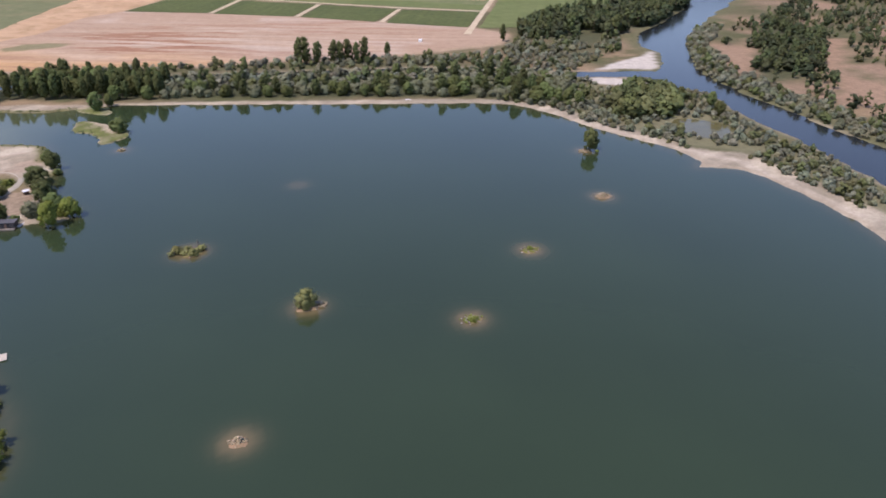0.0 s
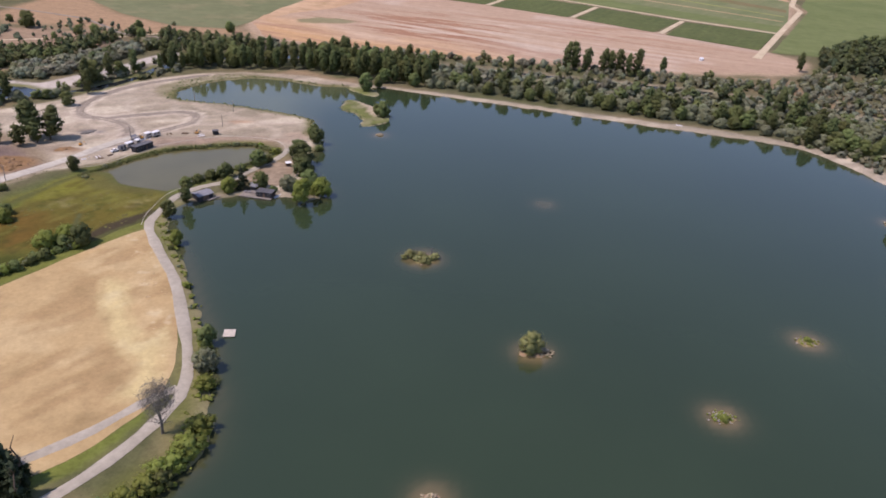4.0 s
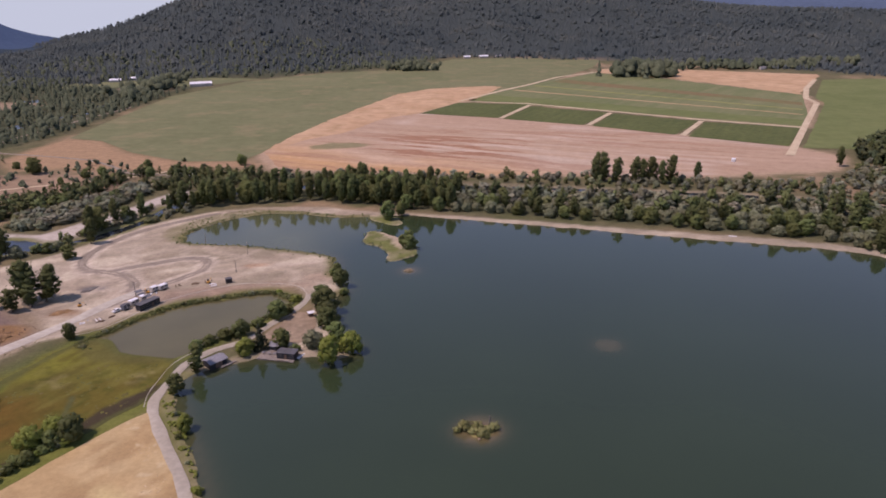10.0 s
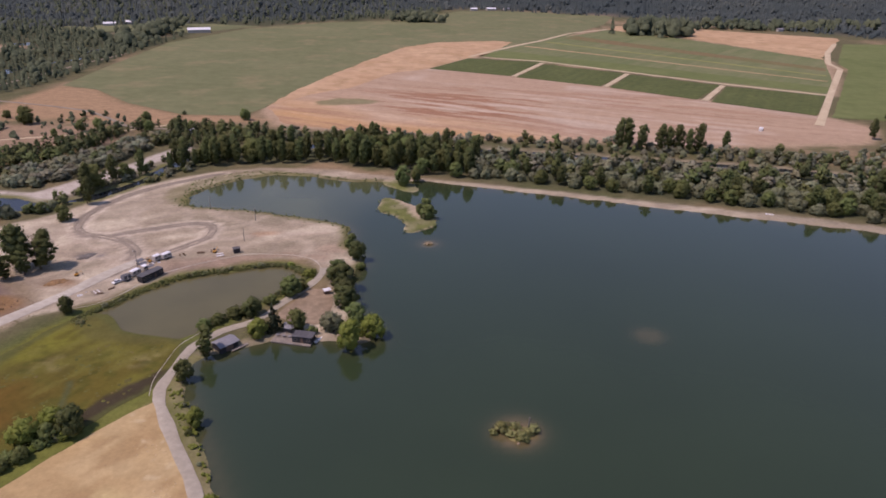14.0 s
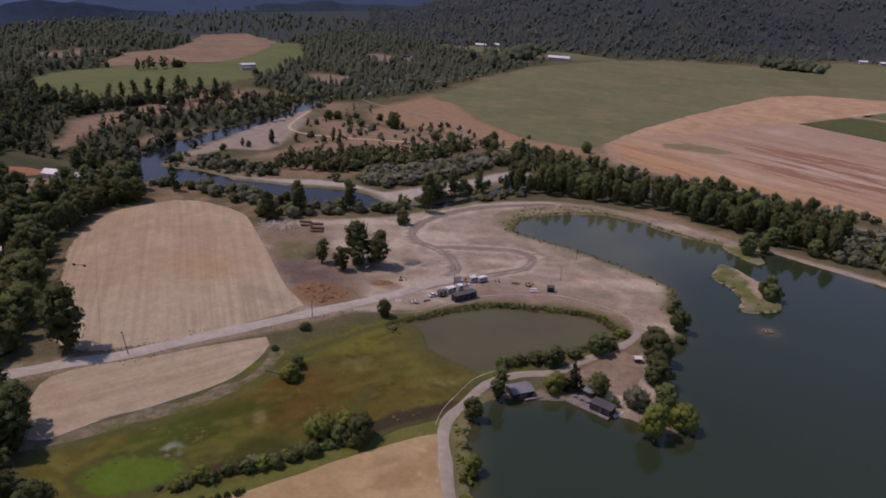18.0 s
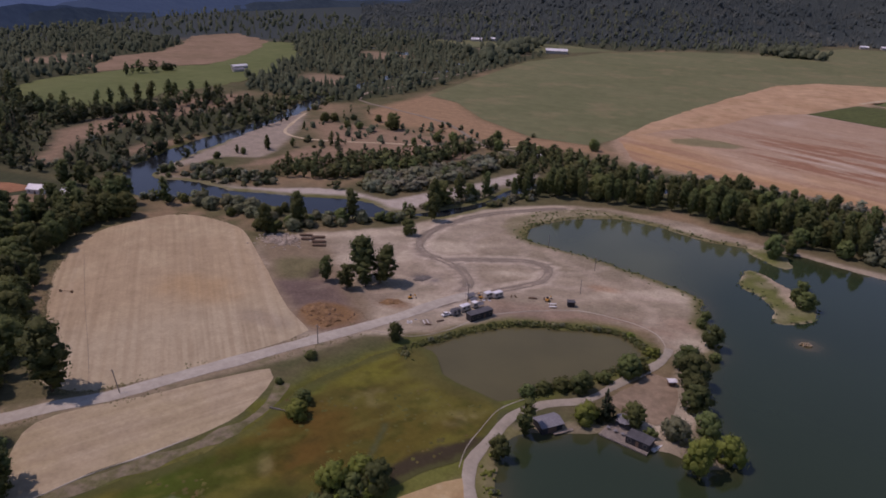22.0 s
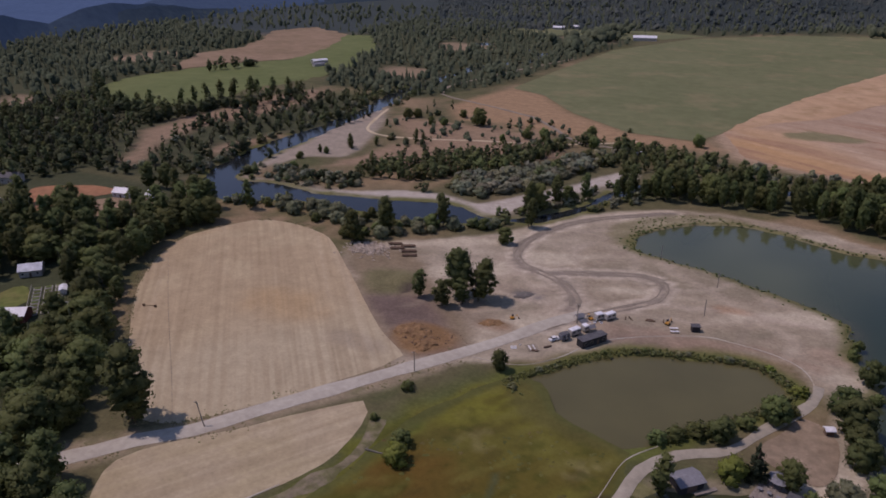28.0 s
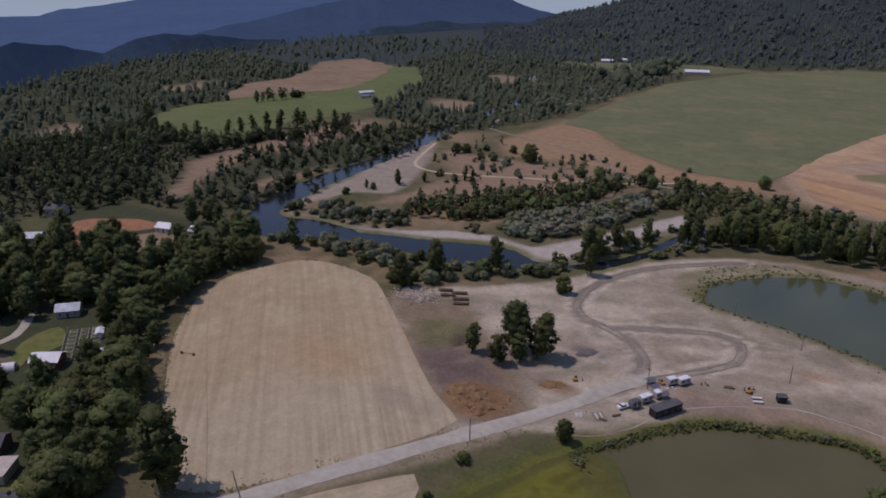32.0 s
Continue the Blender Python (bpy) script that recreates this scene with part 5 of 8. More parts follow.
def crown_radius(shape, u):
    """Half width of the crown at u from its foot (0) to its tip (1), as part of the full one."""
    if shape == "cone":
        return max(0.05, (1 - u) ** 0.85)
    if shape == "column":
        return max(0.08, (math.sin(math.pi * min(1, u * 0.9 + 0.1))) ** 0.55)
    if shape == "oval":
        return max(0.1, math.sin(math.pi * (u * 0.86 + 0.1)) ** 0.6)
    return max(0.12, math.sin(math.pi * (u * 0.84 + 0.12)) ** 0.55)


def leafy(me, normals):
    """Shades a crown as a soft mass: its corners take the given normals."""
    n = np.asarray(normals, float)
    n = n / (np.linalg.norm(n, axis=1)[:, None] + 1e-9)
    me.normals_split_custom_set_from_vertices(n.tolist())
    return me


def crown_mesh(kind, seed, mat):
    rng = np.random.default_rng(seed)
    h, r, foot, clumps, leaves, size, shape = SHAPES[kind]
    V, F, N = [], [], []
    mass = np.array([0, 0, h * (foot + (1 - foot) * 0.4)])
    lean, gaps = rng.normal(0, 0.05, 2), rng.uniform(0, 2 * np.pi, 3)
    n = 0
    iv, fi = OCTA
    bv, bf = ico()
    for u in (0.2, 0.42, 0.64, 0.84):
        k = crown_radius(shape, u) * r * 0.66
        core = bv * rng.uniform(0.75, 1.15, (len(bv), 1)) * (k, k, h * (1 - foot) * 0.17)
        zc = h * (foot + (1 - foot) * u)
        V.append(core + (lean[0] * zc, lean[1] * zc, zc))
        N.append(core / np.linalg.norm(core, axis=1)[:, None])
        F += [tuple(f + n) for f in bf]
        n += len(bv)
    for c in range(clumps):
        u = (c + rng.uniform(0.1, 0.9)) / clumps
        if shape == "cone":
            u = 1 - math.sqrt(1 - u * 0.985)
        a = rng.uniform(0, 2 * np.pi)
        lobe = 0.92 + 0.15 * math.cos(2 * a + gaps[0]) + 0.12 * math.cos(3 * a + gaps[1] + 5 * u)
        rad = crown_radius(shape, u) * r * lobe * math.sqrt(rng.uniform(0.4, 1.0))
        zc = h * (foot + (1 - foot) * (u * 0.93 + 0.02))
        mid = np.array([rad * math.cos(a) + lean[0] * zc, rad * math.sin(a) + lean[1] * zc, zc])
        cr = r * (0.36 if shape != "cone" else 0.24) * rng.uniform(0.7, 1.25) * (0.6 + 0.4 * crown_radius(shape, u))
        blob = iv @ np.linalg.qr(rng.normal(0, 1, (3, 3)))[0] * cr * 0.85 * rng.uniform(0.6, 1.2, (len(iv), 1)) * (1, 1, 0.8) + mid
        V.append(blob)
        out = (mid - mass) / (np.linalg.norm(mid - mass) + 1e-6)
        N.append(0.75 * (blob - mid) / (np.linalg.norm(blob - mid, axis=1)[:, None] + 1e-6) + 0.7 * out)
        F += [tuple(f + n) for f in fi]
        n += len(blob)
        for _ in range(leaves):
            d = rng.normal(0, 1, 3)
            d /= np.linalg.norm(d)
            p = mid + d * cr * rng.uniform(0.7, 1.3) * (1, 1, 0.9)
            e1 = np.cross(d + rng.normal(0, 0.5, 3), rng.normal(0, 1, 3))
            e1 /= np.linalg.norm(e1) + 1e-6
            e2 = np.cross(d, e1)
            s = size * rng.uniform(0.5, 1.1) / 2
            V.append(np.array([p - e1 * s - e2 * s * 0.6, p + e1 * s * 0.7 - e2 * s, p + e1 * s + e2 * s * 0.7, p - e1 * s * 0.6 + e2 * s]))
            N.append(np.repeat([0.75 * d + 0.7 * out + rng.normal(0, 0.22, 3)], 4, 0))
            F.append((n, n + 1, n + 2, n + 3))
            n += 4
    return leafy(mesh_of(kind + "_crown", np.concatenate(V), F, mat, True), np.concatenate(N))


def trunk_mesh(kind, seed, mat=None, bare=False):
    rng = np.random.default_rng(seed + 99)
    h, r, foot, *_ = SHAPES[kind]
    bm = bmesh.new()
    thick = 0.018 * h + 0.06
    pts = [Vector((rng.normal(0, 0.012) * h * k, rng.normal(0, 0.012) * h * k, h * 0.86 * k / 4 - 0.3 * (k == 0))) for k in range(5)]
    for k in range(4):
        rod(bm, pts[k], pts[k + 1], thick * (1 - k / 4.6), thick * (1 - (k + 1) / 4.6), 7)
    for k in range(10 if bare else 6):
        u = rng.uniform(0.2, 0.8)
        base = pts[int(u * 4)].lerp(pts[min(4, int(u * 4) + 1)], u * 4 % 1)
        a = rng.uniform(0, 2 * math.pi)
        reach = r * (0.75 if not bare else 0.9) * crown_radius(SHAPES[kind][6], u)
        tip = base + Vector((math.cos(a) * reach, math.sin(a) * reach, h * 0.12))
        rod(bm, base, tip, thick * 0.35 * (1.1 - u), 0.03, 5)
        if bare:
            for _ in range(6):
                q = base.lerp(tip, rng.uniform(0.3, 1))
                rod(bm, q, q + Vector(rng.normal(0, 1.1, 3)) + Vector((0, 0, 0.9)), 0.05, 0.015, 4)
    me = bpy.data.meshes.new(kind + "_trunk")
    bm.to_mesh(me)
    bm.free()
    me.materials.append(mat or M_BARK)
    return me


PROTO = {}


def proto(kind, leaf=None):
    key = (kind, leaf)
    if key not in PROTO:
        PROTO[key] = [(trunk_mesh(kind, s), crown_mesh(kind, s * 17 + 3, LEAVES[leaf or kind])) for s in range(4)]
    return PROTO[key]


PLACED = []
TREE_NAMES = {"cottonwood": "cottonwood_tree", "maple": "broadleaf_tree", "willow": "willow_tree", "poplar": "poplar_tree", "fir": "fir_tree", "bush": "bush"}


def tree(kind, x, y, height, wide=1.0, label="", leaf=None, group="", z=None):
    """One tree of that height, turned and shaped by its place."""
    rng = random.Random(int(x * 31 + y * 17 + height * 7))
    trunk, crown = rng.choice(proto(kind, leaf))
    s = height / SHAPES[kind][0]
    name = TREE_NAMES[kind]
    ob = new(name)
    w = wide * s * rng.uniform(0.92, 1.1)
    ob.matrix_world = Matrix.LocRotScale((x, y, GROUND - 0.15 if z is None else z), Euler((0, 0, rng.uniform(0, 6.28))), (w, w, s))
    part("trunk", trunk, None, ob)
    part("crown", crown, None, ob)
    PLACED.append((x, y))
    return tagged(ob, label or {"cottonwood": "tall dark green cottonwood with an uneven crown", "maple": "round leafy green broadleaf tree",
                                "willow": "grey-green bushy willow with a rounded crown", "poplar": "narrow upright dark poplar", "fir": "dark pointed fir tree",
                                "bush": "low rounded green bush"}[kind],
                  "bush" if kind == "bush" else "tree", group)


def scatter(outline, gap, count, seed, clear=()):
    """Up to count places in an outline, at least gap metres apart and away from the lines in clear (line, metres)."""
    rng = np.random.default_rng(seed)
    p = np.array(outline, float)
    (x0, y0), (x1, y1) = p.min(0), p.max(0)
    q = rng.uniform((x0, y0), (x1, y1), (count * 14, 2))
    q = q[inside(q[:, 0], q[:, 1], p)]
    for line, d in clear:
        q = q[line_distance(q[:, 0], q[:, 1], np.asarray(line, float)) > d]
    for pool in (LAKE, POND, RIVER_EAST, RIVER_WEST, RIVER_FAR):
        q = q[within(q[:, 0], q[:, 1], pool, 8) < -2.5] if len(q) else q
    cells, out = {}, []
    for x, y in q:
        key = (int(x // gap), int(y // gap))
        if all((x - a) ** 2 + (y - b) ** 2 > gap * gap for i in (-1, 0, 1) for j in (-1, 0, 1) for a, b in cells.get((key[0] + i, key[1] + j), ())):
            cells.setdefault(key, []).append((x, y))
            out.append((float(x), float(y)))
            if len(out) >= count:
                break
    return out


def tufts(name, spots, sizes, mat, label, category="plants", seed=2, flat=0.6):
    """Many low plants in one mesh, each a ragged clump."""
    rng_ = np.random.default_rng(seed)
    iv, fi = ico()
    V, F = [], []
    for k, (x, y) in enumerate(spots):
        s = rng_.uniform(*sizes)
        V.append(iv * rng_.uniform(0.6, 1.3, (len(iv), 1)) * (s, s, s * flat) + (x, y, GROUND + s * flat * 0.35))
        F += [tuple(q + k * len(iv)) for q in fi]
    return tagged(new(name, mesh_of(name, np.concatenate(V), F, mat)), label, category, kind="stuff")


def clear_of(spots, outlines):
    q = np.array(spots)
    for o in outlines:
        q = q[~inside(q[:, 0], q[:, 1], np.array(o, float))]
    return [tuple(v) for v in q]


def woodland(name, spots, label, mat, tall=(12, 20), fir_share=0.2, wide=0.32, seed=5, clumps=3):
    """Far trees in one mesh: two or three ragged clumps each, or a ragged cone."""
    rng = np.random.default_rng(seed)
    iv, fi = ico()
    V, F, N, n = [], [], [], 0
    xy = np.array(spots, float)
    zs = hill_height(xy[:, 0], xy[:, 1])[0] + GROUND - 0.3
    ring = np.arange(7) * 2 * np.pi / 7
    for (x, y), z in zip(xy, zs):
        h = rng.uniform(*tall)
        if rng.uniform() < fir_share:
            for k in range(3):
                r = h * 0.2 * (1 - k * 0.27)
                v = np.concatenate([np.stack([np.cos(ring) * r * rng.uniform(0.75, 1.2, 7), np.sin(ring) * r * rng.uniform(0.75, 1.2, 7), ring * 0 + h * (0.05 + 0.27 * k)], 1),
                                    [[0, 0, h * (0.52 + 0.24 * k)]]]) + (x, y, z)
                V.append(v)
                N.append(np.concatenate([np.stack([np.cos(ring), np.sin(ring), ring * 0 + 0.9], 1), [[0, 0, 1.0]]]))
                F += [(n + i, n + (i + 1) % 7, n + 7) for i in range(7)]
                n += 8
        else:
            r = h * wide * rng.uniform(0.8, 1.25)
            for dx, dy, dz, s in ((0, 0, 0.36, 1.0), (rng.normal(0, 0.5), rng.normal(0, 0.5), 0.66, 0.78), (rng.normal(0, 0.8), rng.normal(0, 0.8), 0.5, 0.7))[:clumps]:
                v = iv * rng.uniform(0.7, 1.25, (len(iv), 1)) * (r * s, r * s, h * 0.34 * s) + (x + dx * r, y + dy * r, z + h * dz)
                V.append(v)
                N.append(iv + (0, 0, 0.7))
                F += [tuple(f + n) for f in fi]
                n += len(v)
    ob = new(name, leafy(mesh_of(name, np.concatenate(V), F, mat, True), np.concatenate(N)))
    return tagged(ob, label, "woods", kind="stuff")


LITE = {}
LEAF_TONES = {"cottonwood": (0.112, 0.138, 0.058), "maple": (0.158, 0.186, 0.076), "willow": (0.252, 0.268, 0.178), "poplar": (0.102, 0.128, 0.056), "fir": (0.056, 0.076, 0.048),
              "bush": (0.190, 0.202, 0.098), "dark": (0.086, 0.108, 0.054)}


def lite_crown(kind, seed, clumps, leaves):
    """A crown of few triangles, for trees that stand close together: corners, triangles."""
    key = (kind, seed, clumps, leaves)
    if key in LITE:
        return LITE[key]
    rng = np.random.default_rng(seed * 7 + clumps)
    h, r, foot, *_, shape = SHAPES[kind]
    iv, fi = OCTA
    V, T, N, n = [], [], [], 0
    mass = np.array([0, 0, h * (foot + (1 - foot) * 0.4)])
    for c in range(clumps):
        u = (c + rng.uniform(0.1, 0.9)) / clumps
        if shape == "cone":
            u = 1 - math.sqrt(1 - u * 0.985)
        a, k = rng.uniform(0, 6.283), crown_radius(shape, u)
        rad = k * r * math.sqrt(rng.uniform(0.15, 1.0)) * (0.85 + 0.25 * math.cos(2 * a + seed))
        mid = np.array([rad * math.cos(a), rad * math.sin(a), h * (foot + (1 - foot) * (u * 0.93 + 0.02))])
        cr = r * (0.42 if clumps > 15 else 0.52) * rng.uniform(0.65, 1.2) * (0.55 + 0.45 * k) * (0.7 if shape == "cone" else 1)
        turn_ = np.linalg.qr(rng.normal(0, 1, (3, 3)))[0]
        V.append(iv @ (turn_ * np.sign(np.linalg.det(turn_))) * cr * rng.uniform(0.7, 1.25, (len(iv), 1)) * (1, 1, 0.85) + mid)
        out = (mid - mass) / (np.linalg.norm(mid - mass) + 1e-6)
        N.append(0.8 * (V[-1] - mid) / (np.linalg.norm(V[-1] - mid, axis=1)[:, None] + 1e-6) + 0.7 * out)
        T.append(fi + n)
        n += len(iv)
        d = rng.normal(0, 1, (leaves, 3))
        d /= np.linalg.norm(d, axis=1)[:, None]
        p = mid + d * cr * rng.uniform(0.75, 1.25, (leaves, 1))
        V.append((p[:, None] + rng.normal(0, 0.10 * r, (leaves, 3, 3))).reshape(-1, 3))
        N.append(np.repeat(0.8 * d + 0.7 * out + rng.normal(0, 0.2, d.shape), 3, 0))
        T.append(np.arange(leaves * 3).reshape(-1, 3) + n)
        n += leaves * 3
    ring = np.arange(5) * 2 * np.pi / 5
    V.append(np.stack([np.cos(ring), np.sin(ring), ring * 0 - 0.3], 1) * (0.02 * h, 0.02 * h, 1))
    V.append(np.array([[0, 0, 0.8 * h]]))
    T.append(np.array([(n + i, n + (i + 1) % 5, n + 5) for i in range(5)]))
    N.append(np.concatenate([np.stack([np.cos(ring), np.sin(ring), ring * 0], 1), [[0, 0, 1]]]))
    LITE[key] = (np.concatenate(V), np.concatenate(T), n, np.concatenate(N))
    return LITE[key]


def thicket(name, specs, label, category="woods", clumps=24, leaves=8, seed=1):
    """Trees (kind, x, y, height, width) that nobody could count, in one mesh; each has a leaf tone of its own."""
    rng = np.random.default_rng(seed)
    V, T, C, N, n = [], [], [], [], 0
    for kind, x, y, h, wide in specs:
        tone = LEAF_TONES[kind]
        shape = "maple" if kind == "dark" else kind
        v, t, bark, nor = lite_crown(shape, int(rng.integers(0, 5)), clumps, leaves)
        s = h / SHAPES[shape][0]
        a, w = rng.uniform(0, 6.283), s * wide * rng.uniform(0.85, 1.15)
        ca, sa = math.cos(a), math.sin(a)
        V.append(np.stack([(v[:, 0] * ca - v[:, 1] * sa) * w + x, (v[:, 0] * sa + v[:, 1] * ca) * w + y, v[:, 2] * s + GROUND - 0.15], 1))
        N.append(np.stack([nor[:, 0] * ca - nor[:, 1] * sa, nor[:, 0] * sa + nor[:, 1] * ca, nor[:, 2]], 1))
        T.append(t + n)
        c = np.ones((len(v), 4)) * (*tone, 1)
        c[:, :3] *= rng.uniform(0.7, 1.3) * np.array([rng.uniform(0.9, 1.12), 1, rng.uniform(0.9, 1.1)])
        c[bark:, :3] = (0.12, 0.095, 0.07)
        C.append(c)
        n += len(v)
    V, T, C = np.concatenate(V), np.concatenate(T), np.concatenate(C)
    me = bpy.data.meshes.new(name)
    me.vertices.add(len(V))
    me.vertices.foreach_set("co", V.ravel().astype(np.float32))
    me.loops.add(T.size)
    me.loops.foreach_set("vertex_index", T.ravel().astype(np.int32))
    me.polygons.add(len(T))
    me.polygons.foreach_set("loop_start", (np.arange(len(T)) * 3).astype(np.int32))
    me.polygons.foreach_set("use_smooth", np.ones(len(T), bool))
    me.update(calc_edges=True)
    me.attributes.new("soil", "FLOAT_COLOR", "POINT").data.foreach_set("color", C.ravel().astype(np.float32))
    me.materials.append(M_THICKET)
    leafy(me, np.concatenate(N))
    return tagged(new(name, me), label, category, kind="stuff")


def mixed(spots, choices):
    """A kind, height and width for each place; choices: (share, kind, least height, spread, width)."""
    out = []
    for x, y in spots:
        u, k = (x * 5.3 + y * 3.7) % 10 / 10, (x * 1.7 + y * 2.9) % 1
        for share, kind, least, more, wide in choices:
            if u < share:
                out.append((kind, x, y, least + more * k, wide))
                break
            u -= share
    return out


# single trees that stand by themselves
COTTON = "tall cottonwood standing on the sand flat"
for x, y, h, w in ((-210, 289, 13, 1.0), (-197, 287, 12, 1.3), (-197, 300, 22, 1.25), (-187, 299, 19, 1.3), (-191, 293, 12, 1.1)):
    tree("cottonwood", x, y, h, w, COTTON, group="cottonwoods on the flat")
tree("cottonwood", -235, 171, 27, 1.1, "large dark cottonwood beside the gravel road")
for i, (x, y) in enumerate(((-624, 500), (-618, 512), (-613, 524), (-611, 537), (-608, 549), (-596, 561), (-602, 573), (-591, 588), (-573, 592), (-640, 480), (-652, 462), (-600, 448), (-588, 460), (-646, 470))):
    tree("poplar", x, y, 15 + (i * 7) % 6 - 3 * (i > 8), 1.35, "tall dark poplar at the edge of the far meadow", group="trees along the far meadow")
for kind, x, y, h, w in (("maple", -207, 360, 9, 1.0), ("poplar", -350, 328, 18, 1.1), ("cottonwood", -265, 340, 20, 0.85), ("cottonwood", -245, 363, 19, 0.85),
                         ("cottonwood", -272, 322, 17, 1.0), ("maple", -343, 573, 15, 1.0),
                         ("maple", -173, 603, 10, 0.9), ("maple", -276, 556, 10, 1.0), ("maple", -290, 555, 9, 0.9), ("cottonwood", -207, 387, 17, 0.9),
                         ("maple", -237, 557, 9, 0.9), ("maple", -205, 560, 9, 0.8), ("poplar", -385, 459, 12, 1.2), ("poplar", -389, 463, 9, 1.3),
                         ("poplar", -397, 439, 7, 1.3), ("poplar", -354, 497, 12, 1.2), ("maple", -248, 580, 11, 0.7), ("poplar", -376, 477, 8, 1.5), ("poplar", -350, 500, 9, 1.3), ("maple", -409, 565, 9, 1.0), ("maple", -403, 572, 8, 1.0), ("maple", -379, 556, 7, 1.1), ("maple", -369, 560, 6, 1.2), ("poplar", -407, 532, 7, 1.2), ("maple", -303, 537, 6, 0.9), ("poplar", -353, 442, 8, 1.3), ("maple", -385, 400, 5, 1.2), ("maple", -399, 420, 5, 1.2), ("maple", -370, 593, 7, 1.0), ("maple", -392, 440, 5, 1.0), ("maple", -31, 432, 13, 0.85),
                         ("maple", -23, 441, 9, 0.9)):
    tree(kind, x, y, h, w)
tree("maple", -155, 258, 8, 0.75, "small dark tree between the road and the marsh", leaf="cottonwood")
tree("bush", -175, 231, 3.2, 1.0, "small dark bush beside the gravel road")
tree("willow", -157, 200, 6.0, 1.25, "bright green round bush in the marsh", leaf="bright")
tree("willow", -160, 207, 5.0, 1.1, "green bush behind the marsh bush", leaf="bush")
tree("bush", -174, 212, 2.4)
for x, y, h in ((126, 530, 24), (133, 530, 25), (142, 527, 21), (155, 527, 21), (162, 525, 20), (169, 524, 22), (176, 522, 19), (183, 522, 23), (208, 535, 15),
                (256, 417, 22), (268, 412, 22), (262, 424, 19), (343, 576, 18), (380, 599, 18), (402, 604, 20), (390, 590, 17), (415, 612, 19)):
    tree("cottonwood", x, y, h, 0.8, group="cottonwoods north of the lake")
# the wooded point with the dock houses
for kind, x, y, h, w, leaf in (("maple", -93, 213, 8, 0.9, None), ("poplar", -90, 228, 13, 1.5, "maple"), ("willow", -75, 244, 7, 1.1, "bright"),
                               ("fir", -69, 247, 13, 1.4, None), ("maple", -61, 249, 9, 0.95, None), ("maple", -40, 236, 12, 0.85, "bright"),
                               ("willow", -31, 245, 9, 0.9, "bright"), ("willow", -47, 249, 8, 1.0, None), ("willow", -39, 256, 8, 0.9, "maple"),
                               ("maple", -45, 268, 10, 1.0, "cottonwood"), ("maple", -49, 285, 12, 1.0, "cottonwood"), ("maple", -52, 294, 10, 1.0, "cottonwood"),
                               ("maple", -45, 317, 10, 0.9, "cottonwood"), ("maple", -46, 276, 9, 1.0, "cottonwood"), ("maple", -81, 260, 8, 1.0, "cottonwood"),
                               ("maple", -70, 277, 9, 1.0, None), ("bush", -97, 249, 4, 1.2, None), ("bush", -93, 253, 4, 1.2, None), ("bush", -88, 258, 4.5, 1.2, None),
                               ("bush", -84, 262, 4, 1.2, None), ("bush", -76, 270, 4, 1.1, None), ("bush", -66, 284, 4, 1.2, None), ("bush", -55, 246, 3, 1.0, None),
                               ("bush", -36, 246, 3.5, 1.2, "bright"), ("bush", -43, 307, 3, 1.2, None), ("willow", -51, 340, 4, 1.0, "bush"), ("willow", -52, 332, 4, 1.0, "bush")):
    tree(kind, x, y, h, w, leaf=leaf, group="trees on the wooded point")
# islets
tree("willow", 57, 127, 7.6, 0.95, "pale olive-green willow on a small islet", "olive", z=0.2)
tree("maple", 250, 248, 13, 0.75, "dark tree on a sandy islet", leaf="maple", z=0.2)
tree("maple", -14, 374, 8.5, 1.05, "round dark tree on the grassy island", z=0.3)
tree("maple", -18, 381, 6.5, 1.0, "smaller round tree on the grassy island", z=0.3)
tree("bush", -15, 398, 3.5, 1.2, z=0.3)
tree("bush", 14, 189, 3.0, 1.2, "olive bush on the islet with the snag", "olive", z=0.2)
tree("bush", 20, 185, 2.4, 1.4, "low olive bush on the islet", "olive", z=0.2)
tree("bush", 24, 189, 2.0, 1.5, "low olive bush on the islet", "olive", z=0.2)
for x, y, h in ((16.5, 186.5, 1.5), (22, 187, 1.7), (18, 190, 1.8), (11.5, 187.5, 1.3)):
    tree("bush", x, y, h, 1.6, "low dry shrub among driftwood on the islet", "olive", z=0.2)
tree("bush", 112, 98, 1.6, 1.5, "low tuft of green plants on an islet", "bright", z=0.2)
tree("bush", 157, 142, 1.6, 1.4, "low tuft of green plants on an islet", "bright", z=0.2)
tree("bush", 252, 244, 1.6, 1.2, "low shrub on a sandy islet", "bright", z=0.2)
# hedge between marsh and dry field, tall firs and bare tree by the lane
for x, y, h in ((-144, 146, 4.5), (-140, 151, 3.2), (-136, 155, 4), (-131, 161, 4.2), (-128, 166, 3.6), (-125, 171, 4.6), (-128, 179, 8), (-122, 180, 5.5), (-118, 184, 8.5), (-147, 140, 3),
                (-123, 185, 7)):
    tree("willow", x, y, h, 0.95, "green hedge bush along the marsh edge", "bright" if x < -140 or (h > 6 and x < -121) else "cottonwood" if h > 6 else "maple", "hedge beside the marsh")
for k in range(26):
    u = (k + 0.3 * (k * 5 % 3)) / 26
    tree("bush", -151 + 34 * u + (k % 3) * 1.1, 137 + 47 * u + 3 * math.sin(2.2 * u) - (k % 2), 1.2 + (k * 7 % 6) * 0.4, 1.3, "low green hedge shrub along the marsh edge", ("bush", "bright", "willow", "maple")[k * 3 % 4],
         "hedge beside the marsh")
